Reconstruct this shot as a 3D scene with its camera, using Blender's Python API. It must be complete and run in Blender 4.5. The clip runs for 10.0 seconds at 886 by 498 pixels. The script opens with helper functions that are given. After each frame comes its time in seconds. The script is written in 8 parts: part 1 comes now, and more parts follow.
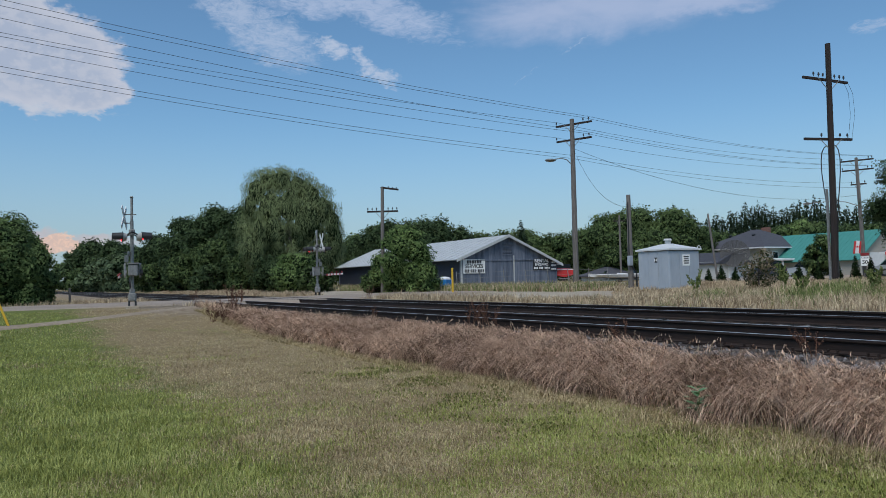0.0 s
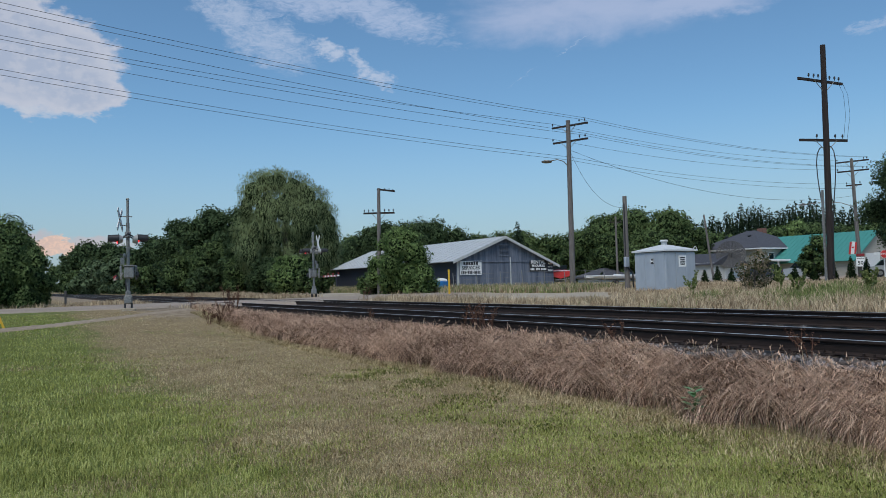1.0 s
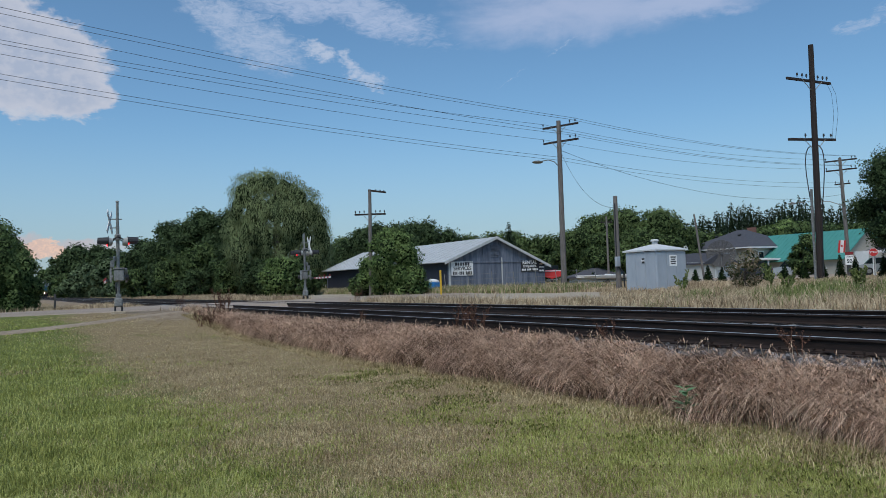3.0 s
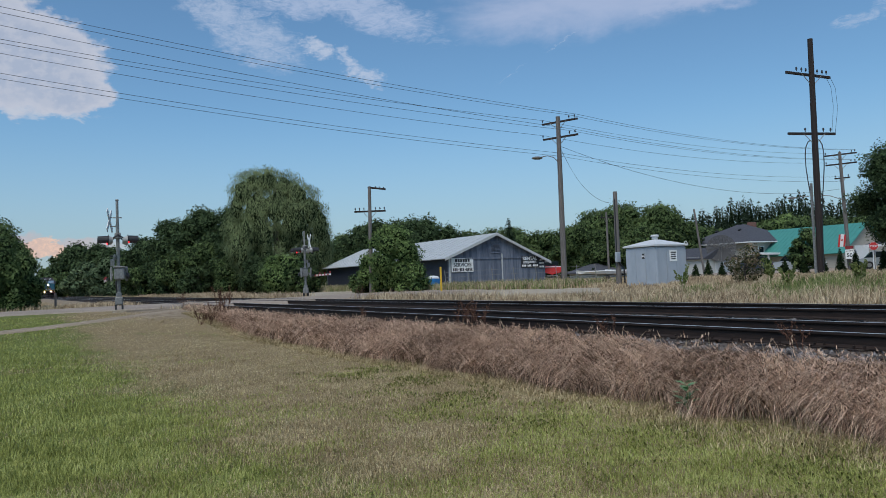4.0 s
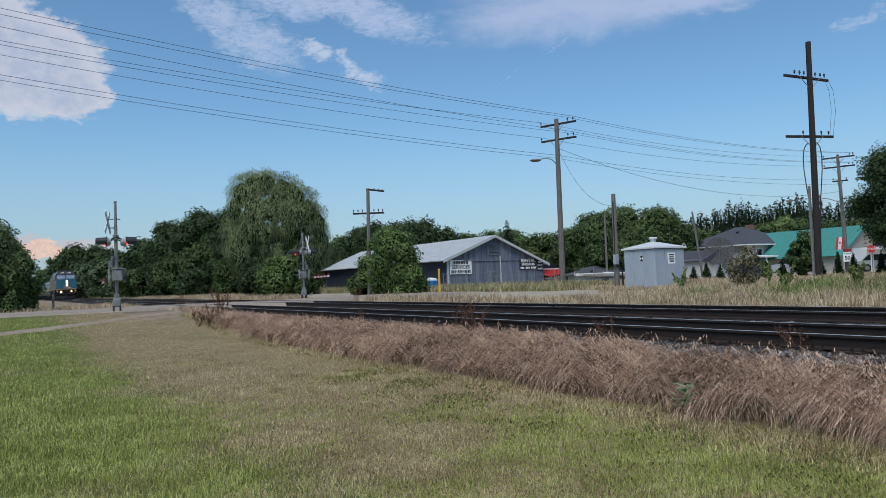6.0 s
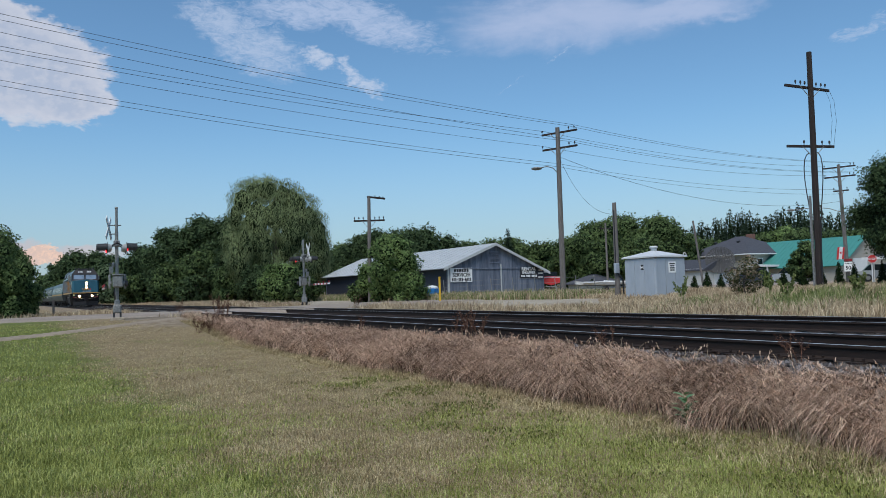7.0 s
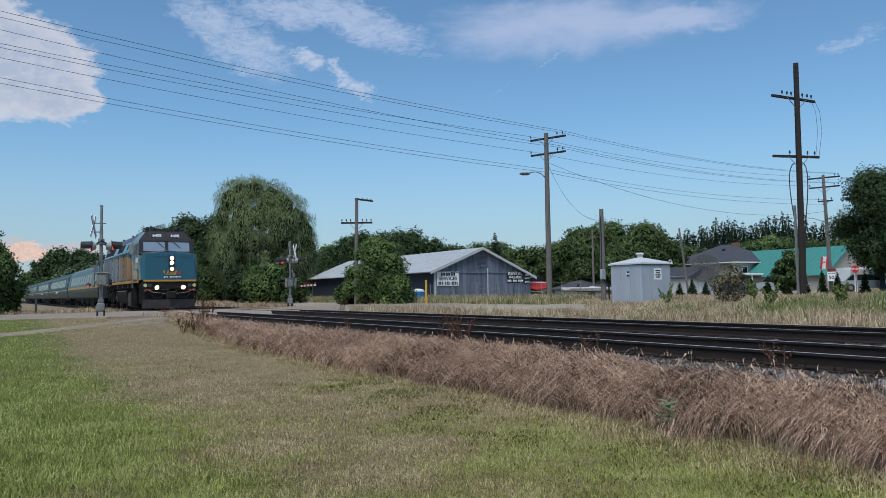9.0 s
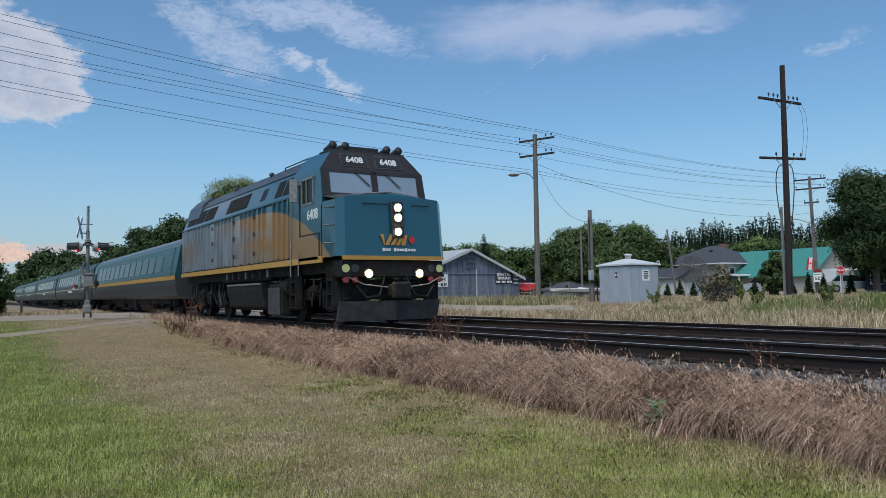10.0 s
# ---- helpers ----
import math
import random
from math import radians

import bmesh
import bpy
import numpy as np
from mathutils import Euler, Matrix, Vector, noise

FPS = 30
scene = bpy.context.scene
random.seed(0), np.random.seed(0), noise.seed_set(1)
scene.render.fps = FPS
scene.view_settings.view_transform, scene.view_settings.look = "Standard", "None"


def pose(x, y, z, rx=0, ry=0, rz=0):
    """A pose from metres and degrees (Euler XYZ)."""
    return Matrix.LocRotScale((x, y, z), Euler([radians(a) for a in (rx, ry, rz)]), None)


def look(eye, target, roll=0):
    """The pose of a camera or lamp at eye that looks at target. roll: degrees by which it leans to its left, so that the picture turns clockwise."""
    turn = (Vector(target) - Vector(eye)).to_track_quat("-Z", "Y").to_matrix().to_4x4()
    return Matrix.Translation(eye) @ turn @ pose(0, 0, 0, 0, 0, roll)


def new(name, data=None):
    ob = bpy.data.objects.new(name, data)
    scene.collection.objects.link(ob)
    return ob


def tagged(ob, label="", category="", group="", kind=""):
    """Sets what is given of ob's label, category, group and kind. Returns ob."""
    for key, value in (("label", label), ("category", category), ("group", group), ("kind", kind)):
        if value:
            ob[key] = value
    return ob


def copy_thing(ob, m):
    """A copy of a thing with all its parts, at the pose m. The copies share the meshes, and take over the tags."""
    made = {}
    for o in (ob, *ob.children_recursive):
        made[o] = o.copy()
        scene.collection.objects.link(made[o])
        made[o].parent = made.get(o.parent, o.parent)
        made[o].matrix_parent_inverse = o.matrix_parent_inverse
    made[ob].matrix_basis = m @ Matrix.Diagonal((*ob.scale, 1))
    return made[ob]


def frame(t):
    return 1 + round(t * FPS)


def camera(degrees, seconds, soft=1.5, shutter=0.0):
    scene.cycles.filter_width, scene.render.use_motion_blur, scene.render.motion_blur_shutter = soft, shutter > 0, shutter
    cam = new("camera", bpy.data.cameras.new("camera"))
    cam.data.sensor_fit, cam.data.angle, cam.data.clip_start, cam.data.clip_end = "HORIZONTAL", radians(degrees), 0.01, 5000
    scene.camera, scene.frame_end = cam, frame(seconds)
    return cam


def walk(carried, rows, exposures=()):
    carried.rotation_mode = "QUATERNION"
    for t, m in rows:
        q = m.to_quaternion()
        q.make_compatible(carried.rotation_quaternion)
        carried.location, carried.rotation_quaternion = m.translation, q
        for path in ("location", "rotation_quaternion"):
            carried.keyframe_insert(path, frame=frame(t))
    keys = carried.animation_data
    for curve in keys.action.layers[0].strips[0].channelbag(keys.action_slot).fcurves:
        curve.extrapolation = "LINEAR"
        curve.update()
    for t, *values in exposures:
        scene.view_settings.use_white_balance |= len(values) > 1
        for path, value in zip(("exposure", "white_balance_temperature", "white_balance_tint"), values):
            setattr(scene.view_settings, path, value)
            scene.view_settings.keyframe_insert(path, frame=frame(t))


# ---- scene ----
import itertools

# ---- camera: a hand-held phone, turning on the spot ----
cam = camera(60.8, 10.0, soft=0.75)
EYE = (0.0, 0.0, 1.6)


def aim(yaw, pitch, roll):
    """yaw: degrees to the right of the track's far end."""
    a, b = radians(yaw), radians(pitch)
    d = Vector((-math.cos(a) * math.cos(b), math.sin(a) * math.cos(b), math.sin(b)))
    return look(EYE, Vector(EYE) + d, roll)


PATH = [
    (0.0, 29.375, 2.366, -1.367),
    (0.5, 29.472, 2.421, -1.416),
    (1.0, 29.640, 2.477, -1.493),
    (1.5, 29.806, 2.484, -1.559),
    (2.0, 30.024, 2.496, -1.616),
    (2.5, 30.213, 2.559, -1.686),
    (4.0, 30.277, 2.261, -2.206),
    (4.5, 30.270, 2.144, -2.275),
    (5.0, 30.399, 2.083, -2.316),
    (5.5, 30.416, 2.173, -2.235),
    (7.0, 30.377, 3.004, -1.819),
    (7.5, 30.459, 3.171, -1.560),
    (8.0, 30.741, 3.286, -1.298),
    (8.5, 31.075, 3.271, -1.083),
    (9.0, 31.363, 3.247, -0.946),
    (9.5, 31.664, 3.260, -0.897),
    (10.0, 32.210, 3.320, -1.000),
]
walk(cam, [(t, aim(a, b, c)) for t, a, b, c in PATH], exposures=[(0.0, 0.0), (4.0, 0.0), (5.0, 0.1), (7.0, 0.13), (10.0, 0.12)])

# ---- world, sun, exposure ----
scene.view_settings.exposure = 0.0
SUN_EL, SUN_AZ = 56.0, 140.0     # degrees; azimuth counted from +Y towards +X


def build_world():
    w = bpy.data.worlds.new("world")
    scene.world = w
    w.use_nodes = True
    nt = w.node_tree
    n, l = nt.nodes, nt.links
    n.clear()

    def m(op, a, b=None, c=None):
        o = n.new("ShaderNodeMath")
        o.operation = op
        for j, v in enumerate((a, b, c)):
            if v is None:
                continue
            if isinstance(v, (int, float)):
                o.inputs[j].default_value = v
            else:
                l.new(v, o.inputs[j])
        return o.outputs[0]

    sky = n.new("ShaderNodeTexSky")
    sky.sky_type = "NISHITA"
    sky.sun_disc = False
    sky.sun_elevation = radians(SUN_EL)
    sky.sun_rotation = radians(SUN_AZ)
    sky.air_density, sky.dust_density, sky.ozone_density = 1.0, 0.6, 2.2
    tc = n.new("ShaderNodeTexCoord")
    sep = n.new("ShaderNodeSeparateXYZ")
    l.new(tc.outputs["Generated"], sep.inputs[0])
    X, Y, Z = sep.outputs
    # degrees: azimuth to the right of the track's far end, and height
    az = m("MULTIPLY", m("ARCTAN2", Y, m("MULTIPLY", X, -1.0)), 57.2958)
    el = m("MULTIPLY", m("ARCSINE", Z), 57.2958)
    comb = n.new("ShaderNodeCombineXYZ")
    l.new(az, comb.inputs[0])
    l.new(el, comb.inputs[1])

    def noise_tex(scale, detail, rough, sx, sy, distort=0.0):
        mp = n.new("ShaderNodeMapping")
        mp.inputs["Scale"].default_value = (sx, sy, 1)
        l.new(comb.outputs[0], mp.inputs[0])
        t = n.new("ShaderNodeTexNoise")
        t.inputs["Scale"].default_value = scale
        t.inputs["Detail"].default_value = detail
        t.inputs["Roughness"].default_value = rough
        t.inputs["Distortion"].default_value = distort
        l.new(mp.outputs[0], t.inputs["Vector"])
        return t.outputs["Fac"]

    n1 = noise_tex(0.35, 8, 0.62, 1, 1.7)
    n2 = noise_tex(0.9, 8, 0.6, 1, 1.3)
    n4 = noise_tex(2.2, 9, 0.65, 1, 1.2, 0.8)
    n3 = noise_tex(0.16, 6, 0.6, 0.7, 1.8, 0.6)

    def ragged(base, amounts):
        for scale, rough, sx, sy, amt in amounts:
            base = m("ADD", base, m("MULTIPLY", m("SUBTRACT", noise_tex(scale, 6, rough, sx, sy), 0.5), amt))
        return base

    az_w = ragged(az, [(0.4, 0.55, 1, 1.6, 3.2), (1.7, 0.6, 1.1, 1.7, 0.9)])
    el_w = ragged(el, [(0.37, 0.55, 1.2, 1.9, 1.9), (1.9, 0.6, 0.9, 2.2, 0.5)])

    def blob(a0, e0, ra, re, lean=0.0):
        """1 at the middle of an ellipse in the sky, 0 at its rim."""
        da = m("SUBTRACT", az_w, a0)
        de = m("ADD", m("SUBTRACT", el_w, e0), m("MULTIPLY", da, lean))
        q = m("ADD", m("POWER", m("ABSOLUTE", m("DIVIDE", da, ra)), 2.0), m("POWER", m("ABSOLUTE", m("DIVIDE", de, re)), 2.0))
        return m("SUBTRACT", 1.0, q)

    def step(v, lo, hi):
        o = n.new("ShaderNodeMapRange")
        o.interpolation_type = "SMOOTHSTEP"
        o.inputs["From Min"].default_value, o.inputs["From Max"].default_value = lo, hi
        l.new(v, o.inputs["Value"])
        return o.outputs["Result"]

    def rough_blob(b, tex, amount, lo, hi):
        return step(m("ADD", b, m("MULTIPLY", m("SUBTRACT", tex, 0.5), amount)), lo, hi)

    n5 = noise_tex(0.8, 9, 0.68, 1, 2.6, 1.2)
    puff = m("MAXIMUM", m("MAXIMUM", blob(0.47, 15.37, 6.45, 3.67), blob(-2.09, 16.62, 5.60, 3.70)), blob(3.83, 13.71, 3.22, 1.77))
    big = rough_blob(puff, m("ADD", m("MULTIPLY", n1, 0.6), m("MULTIPLY", n2, 0.4)), 1.1, -0.05, 0.32)
    rim = m("MULTIPLY", big, step(m("ADD", puff, m("MULTIPLY", m("SUBTRACT", n2, 0.5), 1.2)), 0.75, 0.1))
    strip = rough_blob(blob(2.11, 11.98, 4.38, 0.33), n5, 4.0, 0.0, 1.4)
    wisp = rough_blob(m("MAXIMUM", m("MAXIMUM", blob(16.65, 17.97, 3.54, 1.85, 0.35), blob(14.24, 19.38, 2.85, 1.50, 0.30)), blob(17.24, 16.83, 1.87, 0.93)), m("ADD", m("MULTIPLY", n5, 0.7), m("MULTIPLY", n4, 0.3)), 4.6, -0.5, 1.5)
    wisp2 = rough_blob(m("MAXIMUM", m("MAXIMUM", blob(21.44, 17.41, 1.62, 0.79, 0.20), blob(24.38, 15.67, 1.98, 0.81, 0.45)), blob(23.47, 16.75, 0.94, 0.64, 0.30)), m("ADD", m("MULTIPLY", n5, 0.6), m("MULTIPLY", n4, 0.4)), 4.0, -0.1, 1.3)
    veil = rough_blob(m("MAXIMUM", blob(24.50, 20.03, 5.42, 1.39, 0.30), blob(21.09, 20.44, 5.15, 0.96)), n5, 3.4, -0.7, 1.4)
    veil2 = rough_blob(m("MAXIMUM", blob(40.46, 19.29, 9.32, 2.22), blob(48.25, 19.04, 6.77, 0.97)), n3, 2.4, -0.5, 1.4)
    veil3 = rough_blob(blob(60.43, 16.19, 2.22, 0.70, -0.30), n5, 4.0, 0.0, 1.6)
    trail = m("MULTIPLY", step(m("MAXIMUM", blob(40.08, 17.17, 1.43, 0.06, -0.52), blob(35.82, 15.03, 1.54, 0.05, -0.52)), 0.0, 1.0), step(n5, 0.3, 0.6))
    low = rough_blob(m("MAXIMUM", blob(2.67, 3.09, 1.16, 0.91), blob(1.80, 2.86, 0.87, 0.68)), n2, 1.1, 0.0, 0.35)
    band = rough_blob(m("MAXIMUM", blob(4.11, 3.23, 3.93, 0.54), blob(0.75, 3.65, 1.99, 0.53)), n5, 1.2, -0.1, 1.0)
    haze = step(el, 13.0, -1.0)
    mixes = [(haze, (0.32, 0.385, 0.485, 1), 0.68), (big, (0.42, 0.47, 0.59, 1), 0.85), (m("MULTIPLY", big, step(n2, 0.42, 0.62)), (0.54, 0.57, 0.66, 1), 0.5), (rim, (0.6, 0.62, 0.7, 1), 0.6), (strip, (0.52, 0.58, 0.68, 1), 0.6), (wisp, (0.45, 0.54, 0.71, 1), 0.7), (wisp2, (0.52, 0.59, 0.73, 1), 0.75), (veil, (0.44, 0.53, 0.72, 1), 0.75), (veil2, (0.46, 0.53, 0.72, 1), 0.68), (veil3, (0.46, 0.55, 0.72, 1), 0.5), (trail, (0.55, 0.63, 0.78, 1), 0.35), (band, (0.52, 0.47, 0.5, 1), 0.75), (low, (0.66, 0.49, 0.43, 1), 0.9), (m("MULTIPLY", low, step(n4, 0.42, 0.6)), (0.85, 0.6, 0.47, 1), 0.6)]
    gain = n.new("ShaderNodeVectorMath")
    gain.operation = "MULTIPLY"
    l.new(sky.outputs[0], gain.inputs[0])
    gain.inputs[1].default_value = SKY_GAIN
    col = gain.outputs[0]
    for mask, c, amt in mixes:
        mx = n.new("ShaderNodeMix")
        mx.data_type = "RGBA"
        l.new(m("MULTIPLY", mask, amt), mx.inputs[0])
        l.new(col, mx.inputs[6])
        mx.inputs[7].default_value = c
        col = mx.outputs[2]
    bg = n.new("ShaderNodeBackground")
    bg.inputs["Strength"].default_value = 1.0
    l.new(col, bg.inputs[0])
    out = n.new("ShaderNodeOutputWorld")
    l.new(bg.outputs[0], out.inputs[0])


SKY_GAIN = (0.0845, 0.111, 0.121)
build_world()
sun = new("sun", bpy.data.lights.new("sun", "SUN"))
sun.data.energy, sun.data.angle, sun.data.color = 2.3, radians(28), (1.0, 0.97, 0.93)
_a, _e = radians(SUN_AZ), radians(SUN_EL)
sun.matrix_world = look((0, 0, 60), Vector((0, 0, 60)) - Vector((math.sin(_a) * math.cos(_e), math.cos(_a) * math.cos(_e), math.sin(_e))))


# ---- mesh helpers ----
def mesh_of(bm, name, smooth=False):
    me = bpy.data.meshes.new(name)
    bm.normal_update()
    bm.to_mesh(me)
    bm.free()
    if smooth:
        me.polygons.foreach_set("use_smooth", [True] * len(me.polygons))
    return me


def thing(name, x=0, y=0, z=0, rz=0, label="", category="", group="", kind=""):
    ob = new(name)
    ob.empty_display_size = 0.2
    ob.matrix_basis = pose(x, y, z, 0, 0, rz)
    return tagged(ob, label, category, group, kind)


MANY = {"bars": "bar", "notice_bars": "bar", "emblem_bars": "emblem_bar", "emblem": "emblem", "vent_slots": "vent_slot", "door_latches": "latch", "brake_cylinders": "brake_cylinder", "cable_loops": "cable_loop", "loose_wires": "loose_wire", "roof_seams": "roof_seam", "ribs": "rib", "feed_arms": "feed_arm", "badge_wedges": "wedge", "brace": "brace", "cab_steps": "step", "door_steps": "step", "door_handrails": "handrail", "side_grab_rails": "grab_rail", "gutter": "gutter", "fascia": "fascia", "springs": "spring"}


def part(name, bm, material, parent, label="", smooth=False, m=None):
    """One mesh object under a thing or a part; loose pieces of the kinds in MANY become parts of their own."""
    if name in MANY and not isinstance(bm, bpy.types.Mesh):
        ob = None
        seen = set()
        for v0 in list(bm.verts):
            if v0 in seen:
                continue
            island, todo = [], [v0]
            seen.add(v0)
            while todo:
                v = todo.pop()
                island.append(v)
                for e in v.link_edges:
                    w = e.other_vert(v)
                    if w not in seen:
                        seen.add(w)
                        todo.append(w)
            piece = bmesh.new()
            new_v = {v: piece.verts.new(v.co) for v in island}
            for f in {f for v in island for f in v.link_faces}:
                piece.faces.new([new_v[v] for v in f.verts])
            ob = new(MANY[name], mesh_of(piece, MANY[name], smooth))
            ob.data.materials.append(material)
            ob.parent = parent
            if m is not None:
                ob.matrix_basis = m
            tagged(ob, label)
        bm.free()
        return ob
    me = bm if isinstance(bm, bpy.types.Mesh) else mesh_of(bm, name, smooth)
    if material is not None and not me.materials:
        me.materials.append(material)
    ob = new(name, me)
    ob.parent = parent
    if m is not None:
        ob.matrix_basis = m
    return tagged(ob, label)


def solid(name, bm, material, label="", category="", kind="", group="", smooth=False):
    """One top-level mesh."""
    me = bm if isinstance(bm, bpy.types.Mesh) else mesh_of(bm, name, smooth)
    if not me.materials:
        me.materials.append(material)
    return tagged(new(name, me), label, category, group, kind)


def box(bm, sx, sy, sz, x=0, y=0, z=0, rx=0, ry=0, rz=0, bevel=0.0):
    g = bmesh.ops.create_cube(bm, size=1, matrix=pose(x, y, z, rx, ry, rz) @ Matrix.Diagonal((sx, sy, sz, 1)))
    if bevel:
        es = list({e for v in g["verts"] for e in v.link_edges})
        bmesh.ops.bevel(bm, geom=es, offset=bevel, segments=1, affect="EDGES")
    return bm


def B():
    return bmesh.new()


def tube(bm, p, q, r0, r1=None, n=10):
    """A round bar from p to q, tapering from r0 to r1."""
    p, q = Vector(p), Vector(q)
    d = q - p
    r1 = r0 if r1 is None else r1
    m = Matrix.Translation((p + q) / 2) @ d.to_track_quat("Z", "Y").to_matrix().to_4x4()
    bmesh.ops.create_cone(bm, cap_ends=True, segments=n, radius1=r0, radius2=max(r1, 1e-4), depth=d.length, matrix=m)
    return bm


def pipe(bm, pts, r, n=6):
    """One bent bar through the points."""
    pts = [Vector(p) for p in pts]
    rings = []
    side = None
    for i, p in enumerate(pts):
        d = (pts[min(i + 1, len(pts) - 1)] - pts[max(i - 1, 0)]).normalized()
        side = (side - d * side.dot(d)) if side else d.orthogonal()
        side.normalize()
        up = d.cross(side)
        rings.append([bm.verts.new(p + (side * math.cos(k / n * 6.28319) + up * math.sin(k / n * 6.28319)) * r) for k in range(n)])
    for a, b in zip(rings[:-1], rings[1:]):
        for k in range(n):
            bm.faces.new((a[k], a[(k + 1) % n], b[(k + 1) % n], b[k]))
    bm.faces.new(rings[0][::-1])
    bm.faces.new(rings[-1])
    return bm


def ball(bm, r, x, y, z, sx=1, sy=1, sz=1, sub=2):
    bmesh.ops.create_icosphere(bm, subdivisions=sub, radius=r, matrix=pose(x, y, z) @ Matrix.Diagonal((sx, sy, sz, 1)))
    return bm


def prism(bm, outline, axis, a, b):
    """Sweeps a closed outline of 2D points along 'x', 'y' or 'z' from a to b."""
    def put(u, v, w):
        return {"x": (w, u, v), "y": (u, w, v), "z": (u, v, w)}[axis]
    lo = [bm.verts.new(put(u, v, a)) for u, v in outline]
    hi = [bm.verts.new(put(u, v, b)) for u, v in outline]
    bm.faces.new(lo)
    bm.faces.new(hi[::-1])
    for i in range(len(lo)):
        j = (i + 1) % len(lo)
        bm.faces.new((lo[j], lo[i], hi[i], hi[j]))
    bmesh.ops.recalc_face_normals(bm, faces=bm.faces[:])
    return bm


def plate(bm, quad, thick):
    """A panel: four corners, thickened against its normal."""
    a, b, c, d = [Vector(p) for p in quad]
    nrm = (b - a).cross(d - a).normalized() * thick
    top = [bm.verts.new(p) for p in (a, b, c, d)]
    low = [bm.verts.new(p - nrm) for p in (a, b, c, d)]
    bm.faces.new(top)
    bm.faces.new(low[::-1])
    for i in range(4):
        j = (i + 1) % 4
        bm.faces.new((top[j], top[i], low[i], low[j]))
    return bm


def raw_mesh(name, verts, loops_per_face, material):
    """Many like faces at once: verts (n*k, 3), k corners a face."""
    k = loops_per_face
    nv = len(verts)
    me = bpy.data.meshes.new(name)
    me.vertices.add(nv)
    me.vertices.foreach_set("co", np.ascontiguousarray(verts, dtype=np.float32).ravel())
    me.loops.add(nv)
    me.loops.foreach_set("vertex_index", np.arange(nv, dtype=np.int32))
    me.polygons.add(nv // k)
    me.polygons.foreach_set("loop_start", np.arange(0, nv, k, dtype=np.int32))
    me.update(calc_edges=True)
    me.materials.append(material)
    return me


# ---- materials ----
def material(name, colors, rough=0.7, metal=0.0, scale=6.0, bump=0.2, bump_scale=None, stretch=(1, 1, 1), island=0.0, obj=0.0, spec=0.5, fine=None, big=0.0, big_scale=0.3, rough_var=0.1):
    """Noise between colours, with a second finer noise, relief, and shifts by island or by object."""
    mt = bpy.data.materials.new(name)
    mt.use_nodes = True
    nt = mt.node_tree
    n, l = nt.nodes, nt.links
    bs = n["Principled BSDF"]
    tc = n.new("ShaderNodeTexCoord")
    mp = n.new("ShaderNodeMapping")
    mp.inputs["Scale"].default_value = stretch
    l.new(tc.outputs["Object"], mp.inputs[0])
    t1 = n.new("ShaderNodeTexNoise")
    t1.inputs["Scale"].default_value = scale
    t1.inputs["Detail"].default_value = 5
    t1.inputs["Roughness"].default_value = 0.65
    l.new(mp.outputs[0], t1.inputs["Vector"])
    fac = t1.outputs["Fac"]

    def mth(op, a, b):
        o = n.new("ShaderNodeMath")
        o.operation = op
        for j, v in enumerate((a, b)):
            if isinstance(v, (int, float)):
                o.inputs[j].default_value = v
            else:
                l.new(v, o.inputs[j])
        return o.outputs[0]

    if big:
        t3 = n.new("ShaderNodeTexNoise")
        t3.inputs["Scale"].default_value = big_scale
        t3.inputs["Detail"].default_value = 3
        l.new(tc.outputs["Object"], t3.inputs["Vector"])
        fac = mth("ADD", fac, mth("MULTIPLY", mth("SUBTRACT", t3.outputs["Fac"], 0.5), big))
    if island:
        g = n.new("ShaderNodeNewGeometry")
        fac = mth("ADD", fac, mth("MULTIPLY", mth("SUBTRACT", g.outputs["Random Per Island"], 0.5), island))
    if obj:
        g = n.new("ShaderNodeObjectInfo")
        fac = mth("ADD", fac, mth("MULTIPLY", mth("SUBTRACT", g.outputs["Random"], 0.5), obj))
    ramp = n.new("ShaderNodeValToRGB")
    el = ramp.color_ramp.elements
    while len(el) < len(colors):
        el.new(0.5)
    for j, c in enumerate(colors):
        el[j].position = 0.25 + 0.5 * j / max(1, len(colors) - 1)
        el[j].color = (*c, 1)
    l.new(fac, ramp.inputs[0])
    l.new(ramp.outputs[0], bs.inputs["Base Color"])
    bs.inputs["Metallic"].default_value = metal
    bs.inputs["Specular IOR Level"].default_value = spec
    if rough_var:
        l.new(mth("ADD", rough - rough_var / 2, mth("MULTIPLY", t1.outputs["Fac"], rough_var)), bs.inputs["Roughness"])
    else:
        bs.inputs["Roughness"].default_value = rough
    if bump:
        t2 = n.new("ShaderNodeTexNoise")
        t2.inputs["Scale"].default_value = bump_scale or scale * 4
        t2.inputs["Detail"].default_value = 4
        l.new(mp.outputs[0], t2.inputs["Vector"])
        bp = n.new("ShaderNodeBump")
        bp.inputs["Strength"].default_value = bump
        bp.inputs["Distance"].default_value = 0.02
        l.new(t2.outputs["Fac"], bp.inputs["Height"])
        l.new(bp.outputs[0], bs.inputs["Normal"])
    return mt


def glow(name, color, strength):
    mt = bpy.data.materials.new(name)
    mt.use_nodes = True
    bs = mt.node_tree.nodes["Principled BSDF"]
    bs.inputs["Base Color"].default_value = (*color, 1)
    bs.inputs["Emission Color"].default_value = (*color, 1)
    bs.inputs["Emission Strength"].default_value = strength
    return mt


